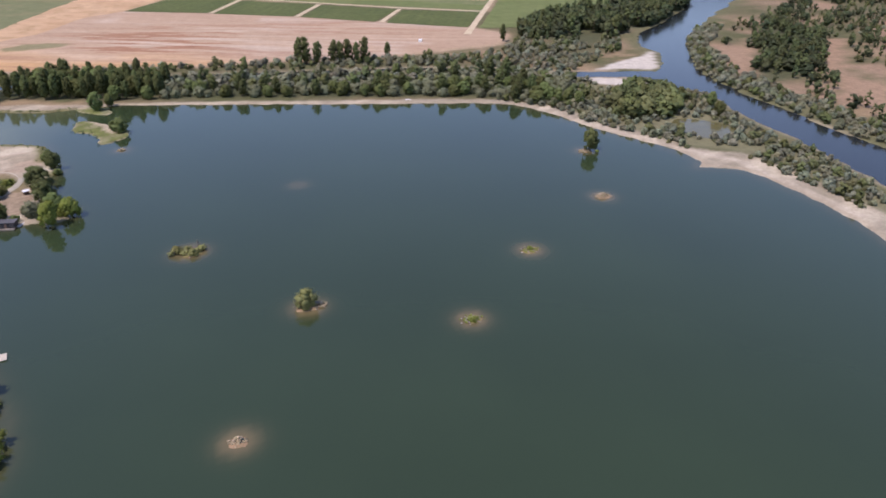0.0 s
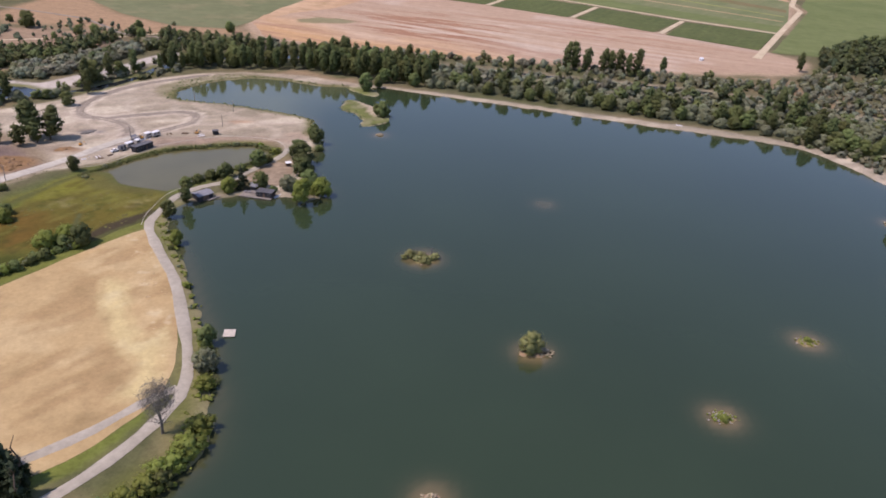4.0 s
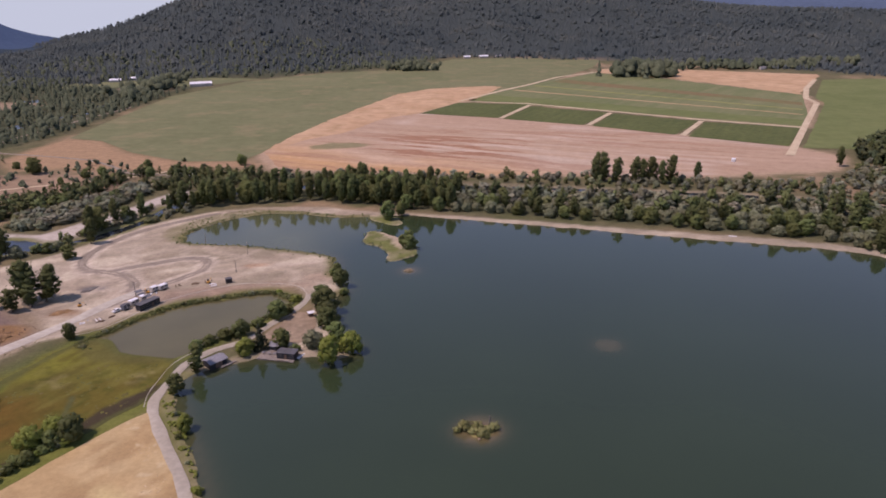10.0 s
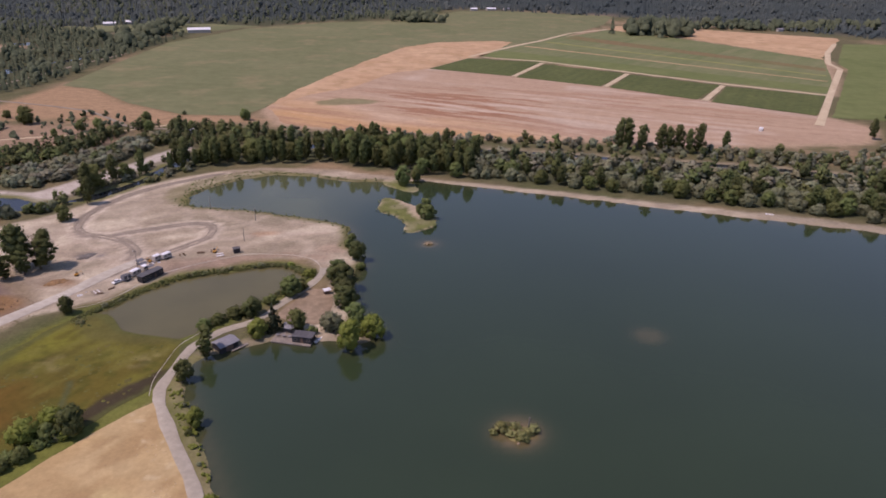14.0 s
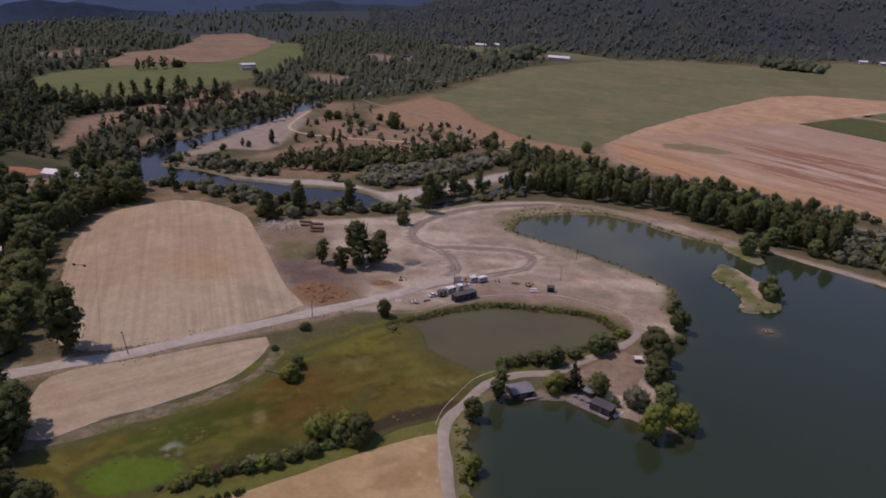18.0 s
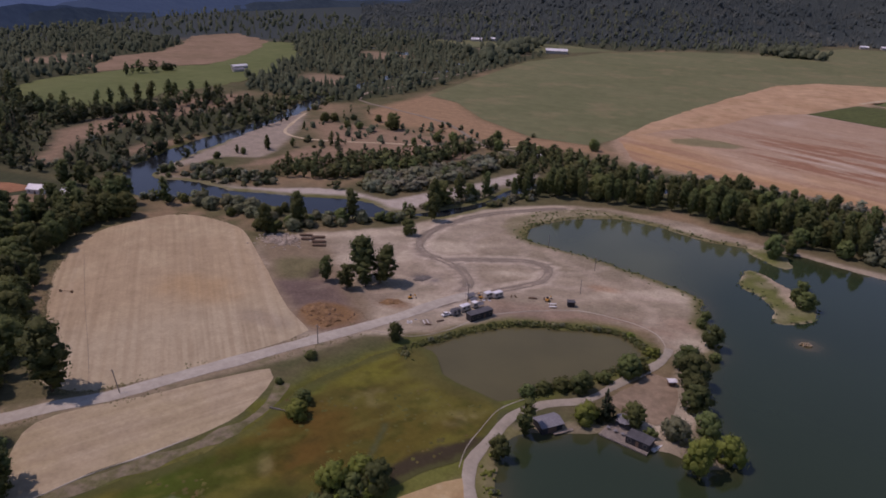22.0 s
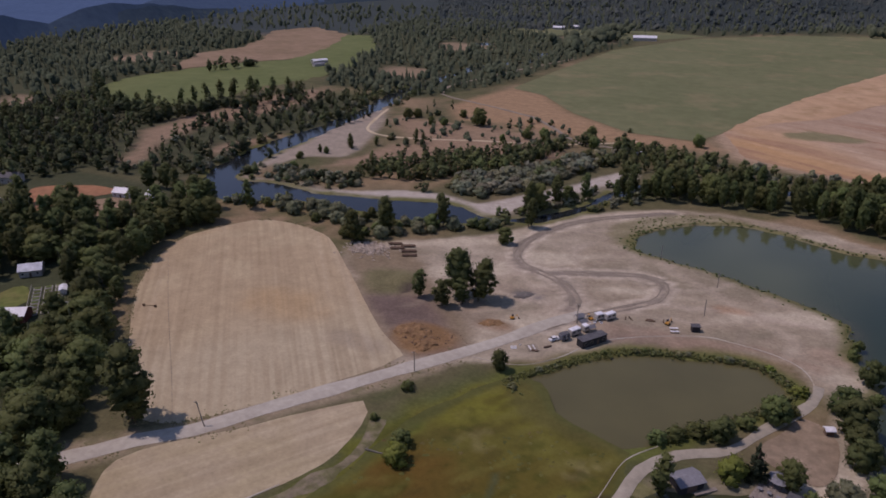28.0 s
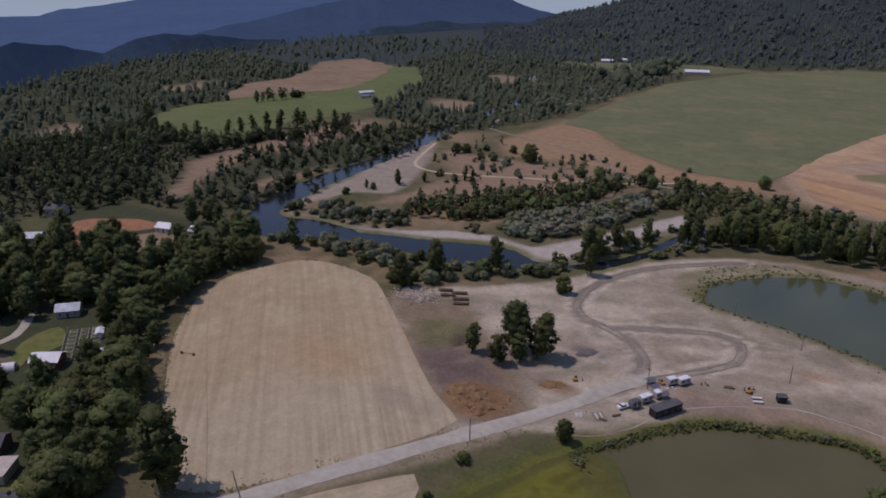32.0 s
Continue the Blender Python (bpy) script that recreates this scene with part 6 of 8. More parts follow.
for k in range(13):
    u = k / 12
    tree("bush", -148 + 17 * u + 0.4 * (k * 7 % 3), 127 + 21 * u, 1.3 + 0.25 * (k * 5 % 4), 0.75, "small upright shrub in a planted row along the field", "cottonwood", "planted row along the field")
for x, y, h in ((-86, 66, 21), (-75, 60, 18), (-80, 56, 22), (-92, 60, 22), (-100, 50, 21), (-72, 54, 15), (-84, 48, 20)):
    tree("fir", x, y, h, 1.25, "tall dark fir beside the lane", group="firs by the lane")
for x, y, h in ((-167, 113, 15), (-174, 108, 17), (-186, 116, 14), (-194, 112, 17), (-207, 120, 19), (-212, 112, 20), (-200, 104, 18), (-182, 100, 16)):
    tree("cottonwood", x, y, h, 1.2, "broad dark tree at the field corner", group="trees at the field corner")
bare = new("bare_tree")
bare.matrix_world = Matrix.LocRotScale((-47.5, 80, GROUND - 0.2), None, (0.85, 0.85, 0.85))
part("trunk", trunk_mesh("cottonwood", 7, M_DEAD, True), None, bare)
part("twigs", trunk_mesh("cottonwood", 11, M_DEAD, True), None, bare)
rng = np.random.default_rng(31)
q = rng.normal(0, 1, (3600, 3))
q = q / np.linalg.norm(q, axis=1)[:, None] * rng.uniform(0.35, 1, (3600, 1)) * (5.8, 5.8, 6.2) + (0, 0, 15)
v = np.stack([q, q + rng.normal(0, 0.75, q.shape), q + rng.normal(0, 0.09, q.shape)], 1).reshape(-1, 3)
part("twig_crown", mesh_of("twig_crown", v, np.arange(len(v)).reshape(-1, 3), M_DEAD), None, bare, "dense crown of grey leafless twigs")
tagged(bare, "leafless grey tree beside the lakeside lane", "tree")
# bushes along the west shore and round the pond
rng = np.random.default_rng(12)
for i, (x, y) in enumerate(LAKE[:34]):
    if i % 2 == 0 and y < 205:
        big = 1.6 if y < 84 or 100 < y < 126 else 0.6
        tree("bush", float(x - 3.0 + rng.normal(0, 1)), float(y), float(big * rng.uniform(1.6, 3.4)), 1.25, "green shrub on the lake bank",
             rng.choice(["bush", "bright", "bright", "willow"]), "shrubs on the west bank")
for x, y in ((-44, 60), (-40, 68), (-47, 56), (-39, 75), (-43, 66), (-52, 50), (-38, 82)):
    tree("bush", x, y, 4.2, 1.3, "dense bright green shrub on the lake bank", "bright", "shrubs on the west bank")
tree("willow", -48, 122, 7, 0.8, "green shrub tree on the lake bank", "maple")
tree("willow", -45, 109, 7, 0.9, "grey-green shrub tree on the lake bank")
tree("willow", -81, 189, 6, 0.8, "yellow-green shrub tree on the lake bank", "bright")
for i, (x, y) in enumerate(POND):
    if y > 262 and i % 3 == 0:
        out = np.array([x + 108, y - 272])
        out = out / np.hypot(*out)
        tree("bush", float(x + out[0] * 3.2), float(y + out[1] * 3.2 + rng.normal(0, 0.8)), float(rng.uniform(0.9, 1.7) if rng.uniform() < 0.8 else 2.8), 1.5, "low green reeds and shrubs round the pond",
             rng.choice(["bush", "bush", "willow", "bright"]), "shrubs round the pond")

# belts of trees
for x, y in scatter(NORTH_TREES, 6.2, 190, 3):
    k = "cottonwood" if (x * 7 + y) % 5 > 1.2 else "maple"
    tree(k, x, y, (13 if k == "cottonwood" else 9) + (x * 13 + y * 5) % 8, 0.76 if k == "cottonwood" else 0.9, group="trees north of the lake")
belt = scatter(NORTH_WILLOWS, 5.6, 330, 4)
for x, y in [q for q in belt if q[1] < 470 - 0.22 * q[0]]:
    u = (x * 7.3 + y * 3.1) % 10
    kind, h = ("willow", 5 + u % 3) if u < 6.6 else ("maple", 8 + u % 3) if u < 8.8 else ("cottonwood", 13 + u % 3)
    tree(kind, x, y, h, 1.05, group="willow thicket north of the lake")
thicket("willow_thicket", mixed([q for q in belt if q[1] >= 470 - 0.22 * q[0]], ((0.7, "willow", 4.5, 3, 1.15), (0.2, "maple", 7, 4, 1.0), (0.2, "cottonwood", 11, 4, 0.9))),
        "grey-green willow thicket along the stream north of the lake")
OPEN_LOTS = [[(-266, 100), (-252, 118), (-236, 115), (-238, 92), (-255, 82)], [(-300, 116), (-274, 151), (-260, 147), (-260, 126), (-274, 106)], [(-342, 124), (-330, 148), (-298, 132), (-300, 112)],
             LOT_BROWN, LOT_GREEN, LOT_CLAY, LOT_TAN, LOT_FIELD, LOT_LAWN, LOT_GRASS, LOT_GARDEN]
for x, y in clear_of(scatter(WEST_TREES, 6.4, 290, 6, [(ROAD, 7)]), OPEN_LOTS):
    u = (x * 5.3 + y * 3.7) % 10
    if not any(math.hypot(x - a, y - b) < c for a, b, c in YARDS) and within(np.array([x]), np.array([y]), FLAT_WEST, 20)[0] < (-6 if y > 205 else -11) and math.hypot(x + 235, y - 171) > 18:
        tree("cottonwood" if u < 6 else "poplar" if u < 7.5 else "maple" if u < 9 else "fir", x, y, 12 + u % 7, 1.15, group="trees round the houses")
for x, y in scatter(BANK_SOUTH, 6.5, 60, 7):
    u = (x * 5.3 + y * 3.7) % 10
    tree("willow" if u < 6 else "maple", x, y, 4 + u % 4, 1.1, group="trees on the river bank")
thicket("bank_trees", mixed(scatter(BANK_DARK, 4.6, 240, 8) + scatter(BANK_NORTH, 5.5, 90, 9), ((0.7, "cottonwood", 6, 5, 1.2), (0.35, "maple", 5, 4, 1.15), (0.15, "dark", 7, 4, 1.1))),
        "belt of dark green trees on the river flat", seed=8)
thicket("bank_willows", mixed(scatter(BANK_WILLOWS, 4.4, 190, 28), ((0.9, "willow", 3.5, 3.5, 1.3), (0.15, "maple", 5, 4, 1.1))), "grey-green willows beside the gravel bar", seed=28)
thicket("bank_fringe", mixed(scatter(BANK_FRINGE, 4.4, 80, 29), ((0.6, "willow", 2.5, 2.5, 1.25), (0.45, "dark", 3, 3.5, 1.2))), "willows and small trees on the river bank", seed=29)
thicket("strip_trees", mixed(scatter([(-528, 425), (-546, 470), (-541, 540), (-556, 610), (-530, 565), (-522, 500)], 7.0, 60, 30), ((0.5, "fir", 6, 6, 1.2), (0.5, "dark", 5, 4, 1.1))),
        "row of dark trees along the dry strip", seed=30)
wild = [q for q in clear_of(scatter(EAST_WILD, 4.4, 900, 9), [POOL_EAST, EAST_DARK, EAST_BARE[5], BAR_EAST_LOW]) if wobble(q[0], q[1], 20, 19) > -0.55]
thicket("scrub_east", mixed(wild, ((0.3, "bush", 1.8, 1.5, 1.1), (0.6, "willow", 2.8, 2.4, 1.1), (0.12, "maple", 4.5, 3.5, 1.0))), "grey-green willow scrub between lake and river", "scrub", seed=9)
thicket("trees_east", mixed(scatter(EAST_DARK, 4.6, 140, 10), ((1.0, "maple", 8, 6, 1.15),)), "dense round dark green trees between lake and river", "trees", seed=10)
thicket("fringe_east", mixed(scatter(EAST_FRINGE, 5.0, 620, 11), ((0.75, "willow", 3.0, 3, 1.25), (0.3, "maple", 4, 3, 1.1))), "grey-green willows on the far river bank", "scrub", seed=11)
for x, y in ((283, 349), (288, 344), (294, 338), (291, 349), (280, 356), (371, 324), (384, 305), (372, 282)):
    tree("maple", x, y, 11, 0.8, "dark green tree near the sandy lake bank", group="dark trees near the beach")
MOUTH = [(250, 425), (300, 440), (345, 437), (392, 470), (436, 500), (480, 575), (420, 526), (375, 590), (330, 545), (320, 520), (200, 530), (190, 485), (300, 466)]
thicket("scrub_mouth", mixed([q for q in clear_of(scatter(MOUTH, 5.6, 420, 12), [BAR_EAST, BAR_EAST_LOW]) if wobble(q[0], q[1], 24, 27) > -0.35], ((0.6, "willow", 3.0, 3, 1.15), (0.25, "bush", 2, 2, 1.1), (0.1, "maple", 6, 4, 1.0), (0.1, "cottonwood", 9, 5, 0.9))),
        "willow scrub round the mouth of the stream", "scrub", seed=12)
far_spots = scatter(NORTH_BACK, 7.0, 190, 14)
thicket("wood_north", mixed(far_spots, ((0.6, "willow", 3.5, 3, 1.1), (0.3, "maple", 4, 4, 1.0), (0.2, "bush", 2, 2, 1.1))), "scrub and small trees along the stream", seed=14)
thicket("wood_bank", mixed([q for q in scatter(EAST_BANK, 7.0, 330, 16) if wobble(q[0], q[1], 30, 24) > -0.6], ((0.5, "cottonwood", 13, 9, 1.25), (0.6, "dark", 9, 7, 1.25))), "tall dark trees on the eastern river bank", seed=16)
dense = [q for q in scatter(EAST_WOOD, 6.0, 330, 18) if wobble(q[0], q[1], 26, 23) > -0.45]
thicket("wood_across", mixed(dense, ((0.6, "cottonwood", 9, 8, 1.1), (0.5, "dark", 6, 6, 1.15))), "dark woods across the eastern river", seed=18)
east_spots = clear_of([q for q in scatter(EAST_FAR, 6.5, 2400, 15) if wobble(q[0], q[1], 45, 16) > -0.3], EAST_BARE + [EAST_WOOD, EAST_FRINGE])
thicket("wood_east", mixed(east_spots, ((0.4, "dark", 5, 6, 1.1), (0.3, "maple", 3, 5, 1.15), (0.25, "cottonwood", 9, 6, 1.0), (0.1, "willow", 3, 3, 1.2))),
        "mixed woods across the eastern river", clumps=16, leaves=8, seed=15)
thicket("wood_west", mixed(clear_of(scatter(WEST_WOODS, 7.5, 620, 17), TAN_PATCHES + OPEN_LOTS), ((0.35, "dark", 5, 5, 1.0), (0.3, "cottonwood", 7, 6, 0.95), (0.25, "fir", 8, 6, 1.1), (0.2, "willow", 3, 3, 1.1))),
        "riverside woods west of the bend", clumps=16, leaves=8, seed=17)
spots = []
for k, zone in enumerate(FAR_WOODS):
    spots += scatter(zone, (8, 10, 18, 22)[k], (3300, 1900, 600, 900)[k], 20 + k)
spots = [(x, y) for x, y in spots if math.hypot(x - REF[0], y - REF[1]) < 137 / math.tan(-radians(float(np.interp(math.degrees(math.atan2(REF[0] - x, y - REF[1])), *np.array(RANGE_FOOT).T)))) * 1.05]
spots = clear_of(spots, [FIELD_FAR, FIELD_BROWN, PASTURE_TOP, PASTURE_GAP] + CLEARINGS)
woodland("wood_far", spots, "far dark mixed woods in the valley", M_HAZY_FARLEAF, (8, 16), 0.5, 0.3, 8, 2)
rng = np.random.default_rng(33)
az, rr = rng.uniform(-50, 33, 27000), rng.uniform(0, 1, 27000) ** 0.8
foot = np.interp(az, [-70, -34, -20, -2, 8, 20, 27, 36], [1500, 1500, 1650, 1800, 1480, 1420, 1380, 1300])
r = foot - 20 + rr * 1270
woodland("wood_hill", list(zip(REF[0] - r * np.sin(np.radians(az)), REF[1] + r * np.cos(np.radians(az)))), "dense dark forest on the hillside", M_HAZY_HILLLEAF,
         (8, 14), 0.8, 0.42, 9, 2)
for name, cx, cy, rx, ry, count, label in (("grove_pasture", -59, 1492, 45, 20, 40, "dark grove at the far edge of the pasture"),
                                           ("grove_farm", 362, 1335, 62, 34, 46, "grove of firs round the farm buildings"),
                                           ("grove_hedge", -480, 1185, 26, 130, 60, "line of trees along the pasture's edge"),
                                           ("grove_right", 640, 1460, 160, 25, 60, "row of trees behind the crop strips"),
                                           ("scrub_flat", -325, 560, 80, 60, 60, "scattered scrub on the dry river flat")):
    rng = np.random.default_rng(int(abs(cx)))
    q = rng.normal(0, 0.5, (count, 2)) * (rx, ry) + (cx, cy)
    woodland(name, q, label, M_HAZY_FARLEAF, (24, 38) if "farm" in name else (14, 26) if "scrub" not in name else (2.5, 7), 0.4 if "farm" in name else 0.1, 0.36, 10)

rng = np.random.default_rng(51)
bog = rng.uniform((-190, 120), (-98, 262), (5200, 2))
bog = bog[(within(bog[:, 0], bog[:, 1], MARSH, 8) > 1) & (wobble(bog[:, 0], bog[:, 1], 9, 63) + 0.6 * wobble(bog[:, 0], bog[:, 1], 4, 64) > 0.25)]
bog = bog[within(bog[:, 0], bog[:, 1], POND, 8) < -1]
M_SEDGE = material("sedge", (0.120, 0.115, 0.032), 0.9, (0.085, 0.088, 0.026), 3.0, 20.0, (0.12, 0.08, 0.035), 0, 0.1, strength=0.3)
tufts("marsh_plants", bog[::2], (0.25, 0.9), M_SEDGE, "olive and rust sedge covering the marsh", "marsh plants", 3, 0.22)
verge = np.concatenate([LAKE[:34] + (-4.0, 0.5), LAKE[:34] + (-6.0, 1.0), LAKE[:34] + (-2.5, 0.0)])
rng = np.random.default_rng(53)
verge = np.repeat(verge, 5, 0) + rng.normal(0, 1.3, (len(verge) * 5, 2))
verge = verge[(line_distance(verge[:, 0], verge[:, 1], LANE) > 3.2) & (verge[:, 1] < 215)]
tufts("bank_plants", verge, (0.35, 1.0), M_LEAF_BRIGHT, "yellow-green weeds along the lake bank", "weeds", 5, 0.7)
far_edge = np.concatenate([POND + f * (np.roll(POND, -1, 0) - POND) for f in np.linspace(0, 0.95, 12)])
far_out = (far_edge - POND.mean(0)) / np.hypot(*(far_edge - POND.mean(0)).T)[:, None]
hedge = far_edge + far_out * rng.uniform(1.5, 4.2, (len(far_edge), 1))
hedge = hedge[(hedge[:, 1] > 250) & (line_distance(hedge[:, 0], hedge[:, 1], LANE) > 4) & (wobble(hedge[:, 0], hedge[:, 1], 9, 97) > -0.05) & (rng.uniform(size=len(hedge)) < 0.55)]
thicket("pond_hedge", mixed(hedge, ((0.25, "dark", 0.35, 0.9, 1.4), (0.6, "bush", 0.4, 0.8, 1.5), (0.15, "maple", 0.7, 1.6, 1.2))), "low dark green hedge of shrubs along the pond bank", "hedge",
        clumps=10, leaves=8, seed=61)
rim = np.repeat(POND, 40, 0) + np.repeat(np.roll(POND, -1, 0) - POND, 40, 0) * rng.uniform(0, 1, (len(POND) * 40, 1)) + np.repeat((POND - POND.mean(0)) / np.hypot(*(POND - POND.mean(0)).T)[:, None], 40, 0) * rng.uniform(0.8, 4.8, (len(POND) * 40, 1)) + rng.normal(0, 0.7, (len(POND) * 40, 2))
rim = rim[(line_distance(rim[:, 0], rim[:, 1], LANE) > 3.5) & (rim[:, 1] > 248)]
tufts("pond_reeds", rim, (0.2, 0.6), M_LEAF, "green reeds and weeds round the pond", "reeds", 6, 0.9)
low_rim = np.repeat(ISLE_NW, 14, 0) + rng.normal(0, 4.0, (len(ISLE_NW) * 14, 2))
low_rim = low_rim[inside(low_rim[:, 0], low_rim[:, 1], ISLE_NW) & ~inside(low_rim[:, 0], low_rim[:, 1], ISLE_SAND)]
tufts("island_grass", low_rim[::4], (0.3, 0.8), M_LEAF_DARK, "green grass tufts round the sandy island", "grass", 7, 0.4)
arm_line = LAKE[(LAKE[:, 0] < -45) & (LAKE[:, 1] > 325)]
arm_rim = np.repeat(arm_line, 14, 0) + rng.normal(0, 3.0, (len(arm_line) * 14, 2))
arm_rim = arm_rim[within(arm_rim[:, 0], arm_rim[:, 1], LAKE, 8) < -0.5]
tufts("arm_reeds", arm_rim, (0.3, 0.8), M_LEAF_DARK, "green fringe of plants along the lake arm", "reeds", 8, 0.6)
for x, y in scatter([(-222, 100), (-234, 118), (-240, 134), (-234, 146), (-211, 137), (-196, 133), (-200, 104)], 5.5, 20, 54, [(ROAD, 6)]):
    tree("cottonwood", x, y, 14 + (x * 7 + y * 3) % 6, 1.15, "broad dark tree at the field corner", group="trees at the field corner")
for x, y in scatter([(-251, 148), (-240, 156), (-238, 168), (-263, 192), (-299, 207), (-312, 195), (-293, 172), (-269, 157)], 5.5, 46, 55, [(ROAD, 9)]):
    if math.hypot(x + 235, y - 171) < 18 or within(np.array([x]), np.array([y]), FLAT_WEST, 20)[0] > (-6 if y > 205 else -10):
        continue
    tree("cottonwood" if (x * 3 + y) % 4 > 1 else "maple", x, y, 11 + (x * 7 + y * 3) % 6, 1.1, group="trees round the houses")
thicket("wood_yards", mixed(clear_of(scatter(BACK_WOODS, 6.5, 950, 56), OPEN_LOTS), ((0.4, "fir", 10, 8, 1.15), (0.4, "cottonwood", 9, 7, 1.0), (0.3, "dark", 7, 5, 1.0))),
        "dense dark woods behind the houses", clumps=16, leaves=8, seed=56)

rng = np.random.default_rng(77)
bank = np.repeat(RIVER_WEST[(RIVER_WEST[:, 0] < -180)], 8, 0)
bank = bank + rng.normal(0, 7.0, bank.shape)
keep = (within(bank[:, 0], bank[:, 1], RIVER_WEST, 20) < -3) & (within(bank[:, 0], bank[:, 1], BAR_WEST, 20) < -1) & (within(bank[:, 0], bank[:, 1], FLAT_WEST, 20) < -4)
keep &= within(bank[:, 0], bank[:, 1], SAND, 20) < -2
keep &= (within(bank[:, 0], bank[:, 1], BAR_UP, 20) < 2)
thicket("bank_scrub", mixed(bank[keep], ((0.3, "bush", 1.6, 2.2, 1.2), (0.4, "willow", 2.2, 3, 1.15), (0.4, "maple", 2.5, 4, 1.1))), "mixed green and grey scrub along the river banks", "scrub",
        clumps=18, leaves=8, seed=13)
flat = rng.uniform((-420, 400), (-230, 620), (200, 2))
flat = flat[within(flat[:, 0], flat[:, 1], BAR_UP, 20) < -3]
flat = flat[(within(flat[:, 0], flat[:, 1], RIVER_WEST, 20) < -6) & (wobble(flat[:, 0], flat[:, 1], 35, 18) > 0.1) & (flat[:, 1] > 640 + 0.55 * (flat[:, 0] + 230) - 260)]
thicket("flat_scrub", mixed(flat, ((0.5, "dark", 2, 4, 1.2), (0.15, "poplar", 5, 5, 1.4), (0.4, "bush", 1.5, 2, 1.3))), "scattered shrubs on the dry river flat", "scrub", clumps=16, leaves=8)

rng = np.random.default_rng(88)
meadow = rng.uniform((-162, 384), (-108, 456), (420, 2))
meadow = meadow[inside(meadow[:, 0], meadow[:, 1], ARM_GREEN)]
tufts("shore_grass", meadow, (0.3, 0.9), M_LEAF_DARK, "low green plants on the flat shore of the lake arm", "grass", 9, 0.35)
edge = np.repeat(ROAD[(ROAD[:, 0] > -235) & (ROAD[:, 1] < 262)], 26, 0)
side = np.where(rng.uniform(size=len(edge)) < 0.6, -1.0, 1.0) * rng.uniform(3.7, 6.0, len(edge))
edge = edge + np.stack([0.88 * side, -0.47 * side], 1) + rng.normal(0, 1.2, edge.shape)
edge = edge[(line_distance(edge[:, 0], edge[:, 1], ROAD) > 3.6) & (wobble(edge[:, 0], edge[:, 1], 14, 65) > 0.0)]
tufts("road_weeds", edge, (0.15, 0.45), material("dry_weeds", (0.20, 0.17, 0.09), 0.95, (0.13, 0.135, 0.06), 2.0, 9.0, strength=0.3), "dry weeds along the gravel road", "weeds", 10, 0.5)
rim = np.repeat(FLAT_WEST, 40, 0) + rng.normal(0, 1.8, (len(FLAT_WEST) * 40, 2))
rim = rim[(within(rim[:, 0], rim[:, 1], FLAT_WEST, 10) < 0.3) & (line_distance(rim[:, 0], rim[:, 1], ROAD) > 4) & (wobble(rim[:, 0], rim[:, 1], 12, 66) > -0.1) & ((rim[:, 0] < -300) | (rim[:, 1] < 240))]
tufts("field_weeds", rim, (0.15, 0.5), material("green_weeds", (0.17, 0.155, 0.075), 0.95, (0.20, 0.17, 0.085), 2.0, 9.0, strength=0.3), "weeds along the hay field's edge", "weeds", 11, 0.6)

dry = rng.uniform((-100, 95), (-55, 195), (2600, 2))
dry = dry[(within(dry[:, 0], dry[:, 1], FIELD_DRY, 10) > 1.5) & (wobble(dry[:, 0], dry[:, 1], 8, 70) > 0.05) & (dry[:, 0] + 0.55 * dry[:, 1] > 2)]
tufts("dry_tufts", dry, (0.12, 0.4), material("straw", (0.46, 0.35, 0.20), 0.95, (0.36, 0.26, 0.14), 1.0, 6.0, strength=0.3), "pale straw tufts in the dry field", "grass", 12, 0.6)

for x, y in ((-426, 186), (-389, 197), (-391, 202), (-397, 210), (-400, 214), (-427, 240), (-424, 244), (-471, 208), (-405, 239), (-413, 248), (-432, 196), (-386, 192), (-403, 222)):
    tree("poplar", x, y, 19 + (x * 3 + y) % 4, 1.0, "tall narrow dark poplar among the houses", group="poplars among the houses")
rng = np.random.default_rng(91)
row = np.concatenate([rounded([(-578, 432), (-572, 475), (-584, 504), (-563, 510), (-556, 520), (-561, 545), (-552, 566), (-567, 600)], False, 5), rounded([(-749, 640), (-735, 695)], False, 6),
                      rounded([(-600, 440), (-690, 462), (-785, 522)], False, 7)])
row = row + rng.normal(0, 2.5, row.shape)
thicket("hedge_far", mixed(row, ((0.7, "cottonwood", 11, 6, 1.1), (0.4, "dark", 7, 4, 1.2))), "row of tall dark trees along the far meadow", "trees", seed=91)

for x, y in scatter([(-286, 196), (-308, 222), (-338, 264), (-350, 286), (-349, 305), (-366, 300), (-364, 280), (-352, 256), (-322, 216), (-300, 190)], 5.6, 46, 61):
    if within(np.array([x]), np.array([y]), FLAT_WEST, 20)[0] < -4 and not inside(np.array([x]), np.array([y]), np.array(LOT_GARDEN))[0]:
        tree("cottonwood" if (x * 3 + y) % 4 > 0.8 else "maple", x, y, 10 + (x * 7 + y * 3) % 5, 1.1, "broad dark tree along the hay field", group="trees along the hay field")

